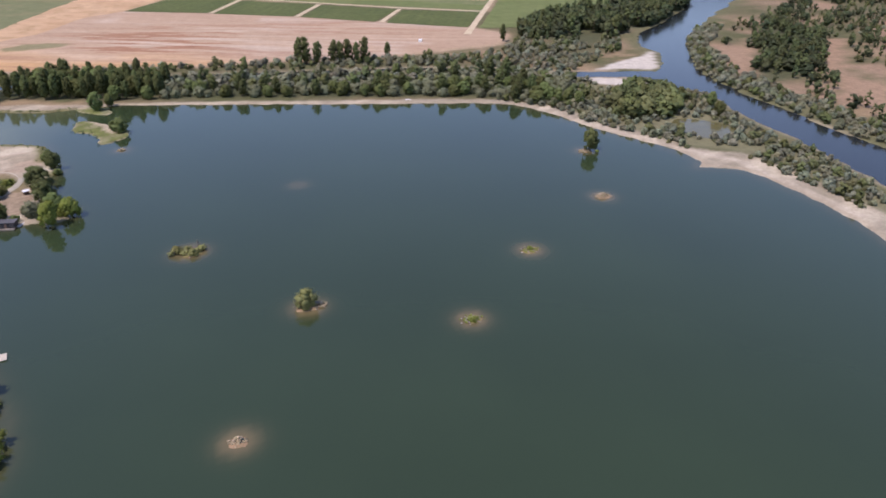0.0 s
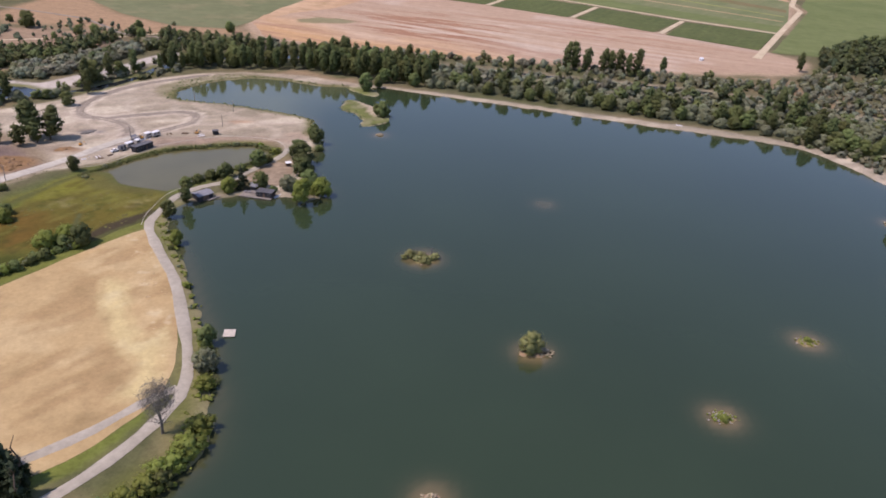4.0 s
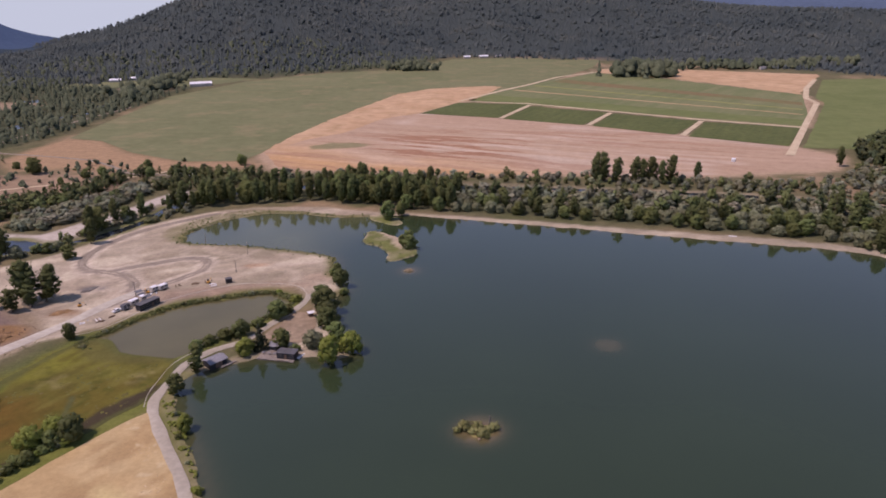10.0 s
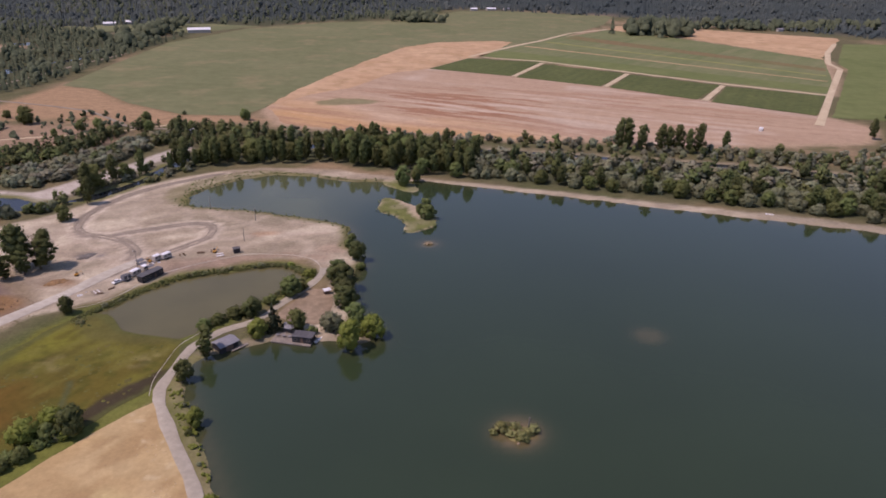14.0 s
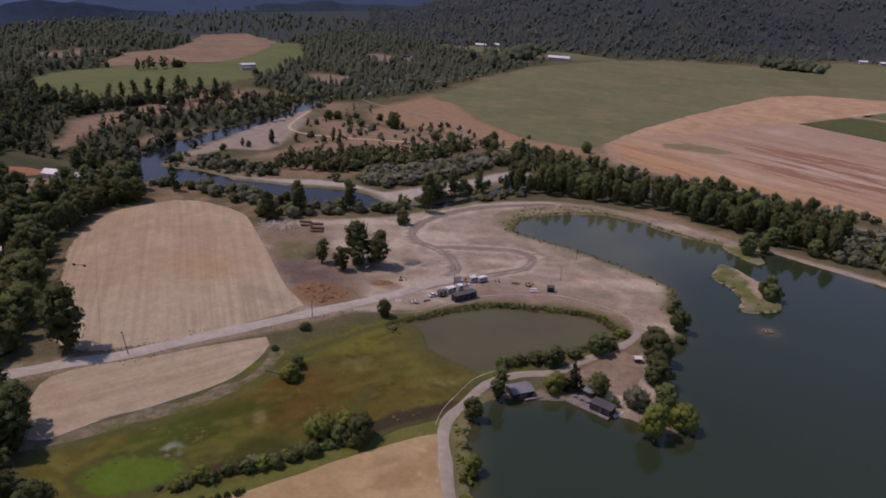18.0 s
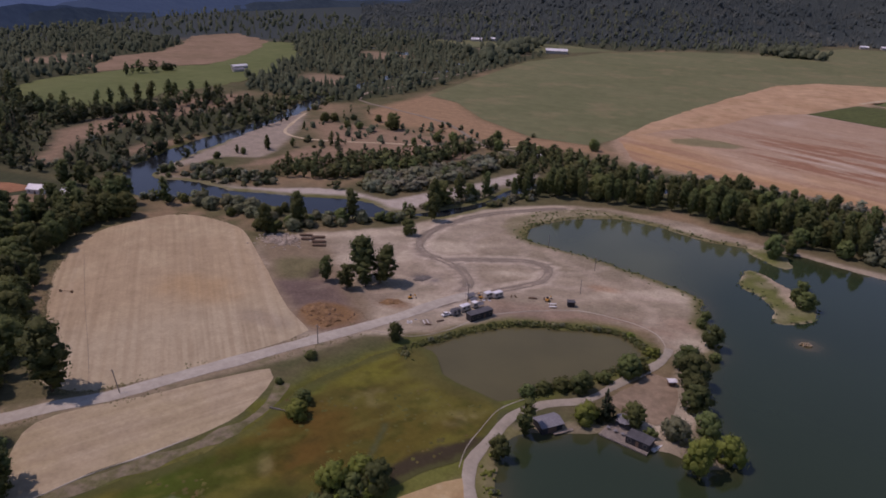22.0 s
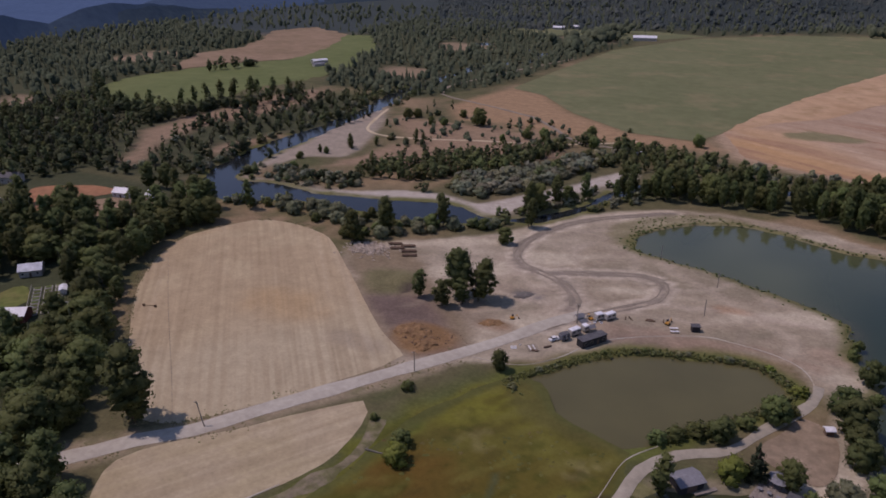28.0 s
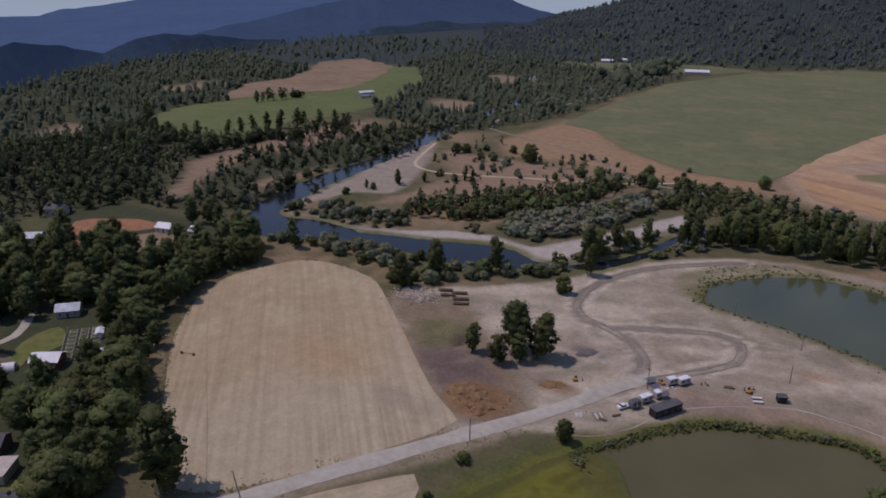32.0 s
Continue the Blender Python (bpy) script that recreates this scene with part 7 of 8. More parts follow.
# ---- buildings, boats, poles and gear ----
M_BLACK = material("black_cladding", (0.022, 0.022, 0.026), 0.6, (0.03, 0.03, 0.035), 0.6, 3.0, strength=0.2)
M_ROOF_GREY = material("grey_roof", (0.17, 0.17, 0.185), 0.7, (0.21, 0.21, 0.225), 0.8, 4.0, strength=0.18)
M_ROOF_DARK = material("dark_roof", (0.075, 0.075, 0.082), 0.75, (0.10, 0.10, 0.105), 0.8, 4.0, strength=0.2)
M_ROOF_WHITE = material("white_roof", (0.72, 0.73, 0.75), 0.5, (0.62, 0.63, 0.66), 0.9, 3.0, strength=0.1)
M_WHITE = material("white_paint", (0.70, 0.70, 0.70), 0.5, (0.6, 0.6, 0.6), 0.7, 3.0, strength=0.1)
M_WALL = material("pale_siding", (0.42, 0.40, 0.36), 0.8, (0.36, 0.34, 0.31), 0.7, 3.0, strength=0.12)
M_RED = material("red_siding", (0.20, 0.06, 0.045), 0.8, (0.16, 0.05, 0.04), 0.7, 3.0, strength=0.15)
M_BROWN = material("brown_siding", (0.15, 0.10, 0.07), 0.8, (0.12, 0.08, 0.06), 0.7, 3.0, strength=0.15)
M_GLASS = material("window_glass", (0.03, 0.035, 0.04), 0.12, (0.04, 0.045, 0.05), 1.0, 3.0, spec=0.5, strength=0.1)
M_TIMBER = material("weathered_timber", (0.25, 0.22, 0.19), 0.9, (0.19, 0.165, 0.14), 0.5, 3.0, strength=0.25)
M_LOG = material("log_bark", (0.175, 0.118, 0.08), 0.9, (0.13, 0.085, 0.058), 0.5, 2.0, strength=0.3)
M_ROCK = material("rubble_stone", (0.36, 0.33, 0.30), 0.9, (0.26, 0.235, 0.21), 0.6, 3.0, (0.20, 0.15, 0.11), strength=0.3)
M_DRIFT = material("driftwood", (0.36, 0.265, 0.18), 0.9, (0.28, 0.20, 0.13), 0.5, 2.0, strength=0.3)
M_YELLOW = material("machine_yellow", (0.50, 0.24, 0.05), 0.5, (0.5, 0.24, 0.03), 0.5, 2.0, strength=0.15)
M_RUBBER = material("rubber", (0.02, 0.02, 0.02), 0.9, strength=0.1)
M_CANVAS = material("grey_canvas", (0.16, 0.165, 0.18), 0.85, (0.13, 0.135, 0.15), 0.5, 2.0, strength=0.15)
M_BLUE = material("blue_tarp", (0.16, 0.22, 0.40), 0.6, (0.2, 0.26, 0.42), 0.5, 2.0, strength=0.15)
M_LAWN = material("lawn", (0.115, 0.145, 0.04), 0.9, (0.17, 0.16, 0.06), 3.0, 16.0, None, 0.1, 0.1, strength=0.25)
M_CLAY = material("red_clay", (0.34, 0.17, 0.095), 0.95, (0.28, 0.15, 0.085), 4.0, 18.0, None, 0.1, 0.05, strength=0.2)
M_YARD = material("trodden_yard", (0.28, 0.218, 0.152), 0.95, (0.225, 0.172, 0.118), 3.0, 14.0, None, 0.1, 0.05, strength=0.25)


def gable(bm, sx, sy, h, rise, over=0.5, thick=0.18):
    """A pitched roof over a house of sx by sy whose walls are h high; the ridge runs along x."""
    x, y = sx / 2 + over, sy / 2 + over
    for s in (1, -1):
        a = [Vector((-x, s * y, h - rise * over / (sy / 2))), Vector((x, s * y, h - rise * over / (sy / 2))), Vector((x, 0, h + rise)), Vector((-x, 0, h + rise))]
        lower = [bm.verts.new(v) for v in a]
        upper = [bm.verts.new(v + Vector((0, 0, thick))) for v in a]
        bm.faces.new(lower)
        bm.faces.new(upper[::-1])
        for i in range(4):
            j = (i + 1) % 4
            bm.faces.new((lower[i], upper[i], upper[j], lower[j]))
    bmesh.ops.recalc_face_normals(bm, faces=bm.faces[:])
    return bm


def gable_walls(bm, sx, sy, h, rise):
    v = [bm.verts.new(q) for q in ((-sx / 2, -sy / 2, 0), (sx / 2, -sy / 2, 0), (sx / 2, sy / 2, 0), (-sx / 2, sy / 2, 0), (-sx / 2, -sy / 2, h), (sx / 2, -sy / 2, h),
                                   (sx / 2, sy / 2, h), (-sx / 2, sy / 2, h), (-sx / 2, 0, h + rise), (sx / 2, 0, h + rise))]
    for f in ((0, 1, 5, 4), (2, 3, 7, 6), (1, 2, 6, 9, 5), (3, 0, 4, 8, 7), (0, 3, 2, 1)):
        bm.faces.new([v[i] for i in f])
    bmesh.ops.recalc_face_normals(bm, faces=bm.faces[:])
    return bm


def windows(owner, sx, sy, h, along=3, frame_mat=None):
    """Windows and a door on the long sides, each a frame with a pane."""
    for s in (1, -1):
        for k in range(along):
            x = sx * ((k + 0.5) / along - 0.5)
            if s == -1 and k == along // 2:
                door = part("door", box(bmesh.new(), 1.0, 0.08, 2.05, x, s * (sy / 2 + 0.03), 0.02), M_BROWN, owner)
                continue
            f = part("window", box(bmesh.new(), 1.3, 0.08, 1.1, x, s * (sy / 2 + 0.03), h * 0.36), frame_mat or M_WHITE, owner)
            part("pane", box(bmesh.new(), 1.08, 0.05, 0.88, x, s * (sy / 2 + 0.065), h * 0.36 + 0.11), M_GLASS, f)


def house(x, y, turn, sx, sy, h, rise, wall_mat, roof_mat, label, name="house", along=3, z=GROUND, chimney=False):
    ob = thing(name, x, y, z, turn, label, name.replace("_", " "))
    part("wall", gable_walls(bmesh.new(), sx, sy, h, rise), wall_mat, ob)
    roof = part("roof", gable(bmesh.new(), sx, sy, h, rise), roof_mat, ob)
    if chimney:
        part("chimney", box(bmesh.new(), 0.7, 0.7, rise + 1.0, sx * 0.2, 0.6, h), M_BROWN, roof)
    if along:
        windows(ob, sx, sy, h, along)
    return ob


def flat_building(x, y, turn, sx, sy, h, wall_mat, roof_mat, label, name="cabin", z=GROUND, along=3):
    ob = thing(name, x, y, z, turn, label, "building")
    part("wall", box(bmesh.new(), sx, sy, h, bevel=0.05), wall_mat, ob)
    part("roof", box(bmesh.new(), sx + 0.5, sy + 0.5, 0.22, 0, 0, h, 0.05), roof_mat, ob)
    if along:
        windows(ob, sx, sy, h, along, M_TIMBER)
    return ob


def trailer(x, y, turn, sx, label, roof=None, wall=None):
    ob = thing("travel_trailer", x, y, GROUND, turn, label, "trailer", "trailers on the flat")
    part("body", box(bmesh.new(), sx, 2.5, 2.2, 0, 0, 0.5, 0.2), wall or M_WALL, ob)
    part("roof", box(bmesh.new(), sx - 0.3, 2.35, 0.16, 0, 0, 2.68, 0.05), roof or M_ROOF_WHITE, ob)
    for k in (-0.25, 0.2):
        f = part("window", box(bmesh.new(), 1.0, 0.06, 0.7, sx * k, -1.27, 1.6), M_BLACK, ob)
        part("pane", box(bmesh.new(), 0.85, 0.05, 0.55, sx * k, -1.3, 1.68), M_GLASS, f)
    part("door", box(bmesh.new(), 0.75, 0.06, 1.85, sx * 0.02, -1.27, 0.65), M_WALL, ob)
    part("hitch", box(bmesh.new(), 1.2, 0.25, 0.15, sx / 2 + 0.55, 0, 0.5), M_BLACK, ob)
    for s in (-1, 1):
        for k in (-0.4, 0.4):
            part("wheel", rod(bmesh.new(), (k, s * 1.1, 0.34), (k, s * 1.3, 0.34), 0.36, 0.36, 12), M_RUBBER, ob)
    return ob


def pole(x, y, h=9.0, label="weathered wooden utility pole on the flat", arm=True, lean=0.0):
    ob = thing("utility_pole", x, y, GROUND - 0.3, 0, label, "pole", "utility poles")
    part("shaft", rod(bmesh.new(), (0, 0, 0), (lean, 0, h), 0.2, 0.14, 8), M_TIMBER, ob)
    if arm:
        part("crossarm", box(bmesh.new(), 2.0, 0.12, 0.14, lean, 0, h - 0.8), M_TIMBER, ob)
        for k in (-0.85, 0, 0.85):
            part("insulator", rod(bmesh.new(), (k + lean, 0, h - 0.66), (k + lean, 0, h - 0.45), 0.06, 0.04, 6), M_WHITE, ob)
    return ob


def car(x, y, turn, mat, label):
    ob = thing("car", x, y, GROUND, turn, label, "car")
    part("body", box(bmesh.new(), 4.5, 1.8, 0.7, 0, 0, 0.35, 0.15), mat, ob)
    part("cabin", box(bmesh.new(), 2.3, 1.6, 0.6, -0.2, 0, 1.03, 0.2), M_GLASS, ob)
    part("roof", box(bmesh.new(), 1.7, 1.45, 0.06, -0.2, 0, 1.6, 0.02), mat, ob)
    for a in (-1.4, 1.4):
        for s in (-0.85, 0.85):
            part("wheel", rod(bmesh.new(), (a, s - 0.1, 0.33), (a, s + 0.1, 0.33), 0.33, 0.33, 12), M_RUBBER, ob)
    return ob


def stones(name, cx, cy, rx, ry, count, size, mat, label, seed=1, z=GROUND, heap=0.6):
    """A heap of broken stones in one mesh."""
    rng_ = np.random.default_rng(seed)
    iv, fi = ico()
    V, F, n = [], [], 0
    for _ in range(count):
        dx, dy = rng_.normal(0, 0.45, 2)
        s = size * rng_.uniform(0.4, 1.2)
        v = iv * rng_.uniform(0.6, 1.2, (len(iv), 1)) * (s, s * rng_.uniform(0.6, 1), s * rng_.uniform(0.4, 0.8))
        V.append(v + (cx + dx * rx, cy + dy * ry, z + heap * math.exp(-2 * (dx * dx + dy * dy)) * rng_.uniform(0, 1)))
        F += [tuple(f + n) for f in fi]
        n += len(iv)
    return tagged(new(name, mesh_of(name, np.concatenate(V), F, mat)), label, "rubble", kind="stuff")


def logs(x, y, turn, length, count, label):
    ob = thing("log_stack", x, y, GROUND, turn, label, "log stack", "log stacks")
    rng_ = random.Random(int(x + y))
    for k in range(count):
        row = k % 4
        part("log", rod(bmesh.new(), (-length / 2 + rng_.uniform(-0.5, 0.5), row * 0.55, 0.28 + (k // 4) * 0.5),
                        (length / 2 + rng_.uniform(-0.5, 0.5), row * 0.55 + 0.1, 0.28 + (k // 4) * 0.5), 0.28, 0.22, 7), M_LOG, ob)
    return ob


def digger(x, y, turn, label, s=1.0):
    ob = thing("excavator", x, y, GROUND, turn, label, "excavator")
    for k in (-1, 1):
        part("crawler", box(bmesh.new(), 3.0 * s, 0.5 * s, 0.7 * s, 0, k * 0.9 * s, 0, 0.2 * s), M_RUBBER, ob)
    part("house", box(bmesh.new(), 2.4 * s, 2.0 * s, 1.0 * s, -0.2, 0, 0.75 * s, 0.15 * s), M_YELLOW, ob)
    cab = part("cab", box(bmesh.new(), 1.2 * s, 1.0 * s, 1.2 * s, 0.3 * s, 0.45 * s, 1.72 * s, 0.12 * s), M_GLASS, ob)
    part("boom", rod(bmesh.new(), (0.8 * s, -0.3, 1.5 * s), (3.0 * s, -0.3, 3.2 * s), 0.22 * s, 0.16 * s, 6), M_YELLOW, ob)
    part("stick", rod(bmesh.new(), (3.0 * s, -0.3, 3.2 * s), (4.0 * s, -0.3, 1.0 * s), 0.16 * s, 0.12 * s, 6), M_YELLOW, ob)
    part("bucket", box(bmesh.new(), 0.7 * s, 0.8 * s, 0.7 * s, 4.0 * s, -0.3, 0.35 * s, 0.1 * s), M_BLACK, ob)
    return ob


# the yard on the sand flat
cabin = flat_building(-134.7, 292.2, 62, 11.4, 3.4, 3.0, M_BLACK, M_ROOF_DARK, "long black cabin with a flat dark roof on the flat", "cabin", along=4)
trailer(-142.6, 294.6, 66, 4.8, "white travel trailer beside the black cabin")
trailer(-144.3, 289.2, 62, 3.8, "dark-sided trailer with a grey roof", M_ROOF_DARK, M_CANVAS)
trailer(-139.2, 311.2, 60, 3.6, "small white travel trailer beside a yellow loader")
trailer(-135.8, 313.8, 62, 4.8, "long white travel trailer on the flat")
trailer(-140.2, 299.5, 64, 2.6, "short white trailer behind the cabin")
car(-147.2, 286.6, 60, M_WHITE, "white van parked beside the trailers")
for x, y, s in ((-145.6, 306.6, 3.6), (-142.6, 303.0, 3.2), (-138.4, 300.6, 3.0)):
    t_ = thing("shelter", x, y, GROUND, 60, "small grey canvas shelter beside the trailers", "shelter", "canvas shelters")
    part("cloth", gable(bmesh.new(), s, s * 0.8, 1.9, 0.7, 0.15, 0.05), M_CANVAS, t_)
    for a in (-1, 1):
        for b in (-1, 1):
            part("leg", rod(bmesh.new(), (a * s * 0.45, b * s * 0.36, 0), (a * s * 0.45, b * s * 0.36, 1.95), 0.05, 0.05, 6), M_TIMBER, t_)
digger(-141.8, 309.2, 150, "small yellow loader beside the trailers", 0.6)
digger(-168, 293, 40, "small orange excavator beside an earth heap", 0.62)
digger(-115.1, 321.7, 80, "small brown digger on the bare flat", 0.7)
for x, y, turn in ((-112.0, 319.0, 28), (-111.0, 316.6, 28)):
    b_ = thing("long_table", x, y, GROUND, turn, "long white trestle table on the bare flat", "table", "trestle tables")
    part("tabletop", box(bmesh.new(), 3.4, 0.9, 0.08, 0, 0, 0.72, 0.02), M_WHITE, b_)
    for a in (-1.4, 1.4):
        for c in (-0.35, 0.35):
            part("leg", box(bmesh.new(), 0.08, 0.08, 0.72, a, c), M_TIMBER, b_)
flat_building(-104.8, 322.4, 28, 3.0, 2.4, 2.3, M_BLACK, M_ROOF_DARK, "small black box trailer on the flat", "box_trailer", along=0)
marsh_log = thing("log", -164, 199.5, GROUND, 8, "bleached fallen log lying in the marsh", "log")
part("trunk", rod(bmesh.new(), (-3.4, 0, 0.35), (3.4, 0.4, 0.3), 0.34, 0.2, 8), M_DEAD, marsh_log)
part("stub", rod(bmesh.new(), (-2.6, 0, 0.4), (-2.9, 0.7, 1.0), 0.12, 0.06, 6), M_DEAD, marsh_log)
logs(-121.4, 320.4, 16, 3.0, 3, "short row of brown logs on the flat")
logs(-147, 280.5, 50, 3.0, 2, "loose timber lengths beside the road")
logs(-150, 275.5, 5, 3.0, 2, "pale timber lengths beside the road")
for x, y in ((-251, 329), (-247, 325), (-244, 330), (-240, 325), (-237, 321)):
    logs(x, y, 30, 6.5, 8, "long stack of brown logs beside the rubble")
stones("rubble_heap", -259, 319, 11, 9, 620, 0.85, material("broken_concrete", (0.44, 0.375, 0.30), 0.9, (0.26, 0.215, 0.165), 1.0, 3.0, strength=0.3), "pale heap of broken concrete and stones", 3)
def mound(name, x, y, rx, ry, h, mat, label, turn=0.0, seed=1):
    """A low rounded heap of loose earth with an uneven top."""
    ob = thing(name, x, y, GROUND - 0.15, turn, label, "heap")
    bm = bmesh.new()
    bmesh.ops.create_icosphere(bm, subdivisions=4, radius=1.0)
    for v in bm.verts:
        k = 1 + 0.22 * float(wobble(v.co.x * 10 + seed * 31, v.co.y * 10, 4, seed)) + 0.12 * float(wobble(v.co.x * 10, v.co.y * 10 + seed * 17, 1.5, seed))
        v.co = (v.co.x * rx * k, v.co.y * ry * k, max(v.co.z, -0.1) * h * k)
    part("body", bm, mat, ob)
    return ob


M_DARKGRAVEL = material("dark_gravel", (0.15, 0.138, 0.125), 0.95, (0.11, 0.10, 0.09), 1.0, 4.0, bump=0.1, strength=0.3)
M_EARTH = material("rusty_earth", (0.235, 0.14, 0.066), 0.95, (0.17, 0.10, 0.05), 1.2, 5.0, bump=0.2, strength=0.35)
mound("gravel_heap", -172.5, 314, 5.0, 3.4, 0.9, M_DARKGRAVEL, "low heap of dark gravel on the flat", 30)
mound("earth_heap", -194, 263, 7.5, 5.5, 2.6, M_EARTH, "rust-brown heap of loose earth beside the road", 20, 2)
mound("earth_heap", -185, 259, 5.5, 4.5, 2.0, M_EARTH, "smaller rust-brown heap of earth and clods", 50, 3)
mound("earth_heap", -172, 285, 5.0, 3.2, 1.3, M_EARTH, "low brown earth heap beside the excavator", 30, 4)
stones("earth_clods", -190, 262, 13, 9, 160, 0.45, M_LOG, "rust-brown clods on the earth heap", 6, heap=2.2)
for x, y, h in ((-105, 337, 7.5), (-106.5, 366, 7.5), (-136, 383, 7.5), (-145, 303, 9.0), (-179, 241, 8.5), (-215, 181, 9.0)):
    pole(x, y, h, arm=(x, y) in ((-145, 303), (-215, 181), (-179, 241)), lean=-2.4 if (x, y) == (-215, 181) else 0.0)

# dock houses at the wooded point
boathouse = thing("boathouse", -85.0, 235.0, 0.0, 50, "dark boathouse with a low grey roof at the shore", "boathouse")
part("wall", gable_walls(bmesh.new(), 7.4, 5.6, 2.8, 0.8), M_BLACK, boathouse)
part("roof", gable(bmesh.new(), 7.4, 5.6, 2.8, 0.8), M_ROOF_GREY, boathouse)
part("jetty", box(bmesh.new(), 7.0, 1.2, 0.3, 3.4, -4.0, 0.35), M_TIMBER, boathouse)
part("door", box(bmesh.new(), 3.0, 0.1, 2.0, 0, -2.85, 0.2), M_BROWN, boathouse)
deck = thing("dock", -61.0, 241.5, 0.0, -11, "weathered timber dock with planked deck on the lake", "dock")
for k in range(20):
    part("plank", box(bmesh.new(), 0.76, 7.6, 0.09, -7.6 + 0.8 * k, 0, 0.55 + 0.012 * (k % 3)), M_TIMBER, deck)
for k in range(5):
    for s in (-1, 1):
        part("pile", rod(bmesh.new(), (-7.0 + 3.5 * k, s * 3.5, -2.0), (-7.0 + 3.5 * k, s * 3.5, 1.1), 0.16, 0.14, 7), M_TIMBER, deck)
part("beam", box(bmesh.new(), 15.8, 0.3, 0.3, 0, -3.6, 0.22), M_TIMBER, deck)
part("beam", box(bmesh.new(), 15.8, 0.3, 0.3, 0, 3.6, 0.22), M_TIMBER, deck)
flat_building(-57.0, 240.6, -11, 7.6, 4.4, 2.5, M_BLACK, M_ROOF_DARK, "dark dock cabin with a grey roof", "dock_cabin", 0.66, 3)
for k in range(3):
    tb = thing("deck_table", -67.5 + 2.4 * k, 243.3 - 0.5 * k, 0.66, 0, "small grey table on the dock", "table", "deck tables")
    part("tabletop", box(bmesh.new(), 1.2, 1.2, 0.07, 0, 0, 0.7), M_ROOF_GREY, tb)
    part("leg", rod(bmesh.new(), (0, 0, 0), (0, 0, 0.72), 0.06, 0.06, 6), M_TIMBER, tb)
boat = thing("rowing_boat", -51.6, 241.8, 0.0, 65, "small white boat moored at the dock", "boat")
bm = bmesh.new()
box(bm, 4.6, 1.6, 0.7, 0, 0, -0.15)
for v in bm.verts:
    v.co.y *= (0.55 if v.co.z < 0 else 1.0) * (0.25 if v.co.x > 0 else 1.0)
part("hull", bm, M_WHITE, boat)
part("bench", box(bmesh.new(), 0.3, 1.1, 0.06, -0.8, 0, 0.57), M_TIMBER, boat)
gz = thing("gazebo", -63.6, 248.0, GROUND, 20, "round garden pavilion with a grey conical roof", "pavilion")
part("roof", rod(bmesh.new(), (0, 0, 2.4), (0, 0, 4.2), 3.2, 0.15, 10), M_ROOF_GREY, gz)
for k in range(8):
    a = k * math.pi / 4
    part("post", rod(bmesh.new(), (2.6 * math.cos(a), 2.6 * math.sin(a), 0), (2.6 * math.cos(a), 2.6 * math.sin(a), 2.5), 0.09, 0.09, 6), M_BROWN, gz)
part("floor_slab", rod(bmesh.new(), (0, 0, 0), (0, 0, 0.15), 2.9, 2.9, 10), M_TIMBER, gz)
kiosk = house(-54.6, 280, 30, 2.2, 1.8, 2.1, 0.4, M_BROWN, M_ROOF_WHITE, "small brown kiosk with a white roof", "kiosk", 0)
M_RAFT = material("raft_boards", (0.52, 0.46, 0.38), 0.8, (0.45, 0.40, 0.33), 0.6, 3.0, strength=0.15)
raft = thing("raft", -43.0, 128.6, 0.0, 8, "pale square swimming raft floating on the lake", "raft")
for k in range(8):
    part("plank", box(bmesh.new(), 0.44, 4.2, 0.1, -1.68 + 0.48 * k, 0, 0.32), M_RAFT, raft)
for s in (-1, 1):
    part("float", rod(bmesh.new(), (-1.8, s * 1.5, 0.05), (1.8, s * 1.5, 0.05), 0.3, 0.3, 8), M_CANVAS, raft)
shore_boat = thing("rowing_boat", 182, 391, 0.3, -18, "small pale boat drawn up on the bank", "boat")
bm = bmesh.new()
box(bm, 4.4, 1.6, 0.6)
for v in bm.verts:
    v.co.y *= 0.3 if v.co.x > 0 else 1.0
part("hull", bm, M_WHITE, shore_boat)
part("bench", box(bmesh.new(), 0.3, 1.0, 0.06, -0.8, 0, 0.62), M_TIMBER, shore_boat)

# islets: stones, driftwood and a snag
snag = thing("snag", 22.5, 189.5, 0.2, 0, "grey broken trunk standing on the islet", "dead tree")
part("trunk", rod(bmesh.new(), (0, 0, -0.5), (0.2, 0, 4.6), 0.32, 0.2, 8), M_DEAD, snag)
part("branch", rod(bmesh.new(), (0.1, 0, 2.6), (1.0, 0.3, 3.5), 0.12, 0.05, 6), M_DEAD, snag)
M_ISLET = material("islet_stone", (0.33, 0.265, 0.175), 0.95, (0.235, 0.185, 0.115), 0.8, 3.0, (0.20, 0.185, 0.085), strength=0.3)
for key, count, size, spread_, high, mat_ in (("post", 70, 0.5, 0.7, 0.6, M_DRIFT), ("willow", 60, 0.7, 0.6, 0.7, M_ISLET), ("ring", 60, 0.4, 0.75, 0.5, M_ROCK), ("tuft", 60, 0.4, 0.75, 0.5, M_ROCK),
                                              ("mound", 230, 0.55, 0.62, 1.9, M_ISLET), ("tree", 60, 0.7, 0.7, 0.6, M_ISLET), ("low", 200, 0.45, 0.38, 1.9, M_ISLET), ("stone", 60, 0.6, 0.6, 0.7, M_ISLET)):
    ix, iy, ir = ISLES[key]
    stones("islet_stones", ix + (4 if key == "willow" else 0), iy, ir * spread_, ir * spread_ * 0.8, count, size, mat_, "brown stones and driftwood on a low lake islet", count, 0.25, high)
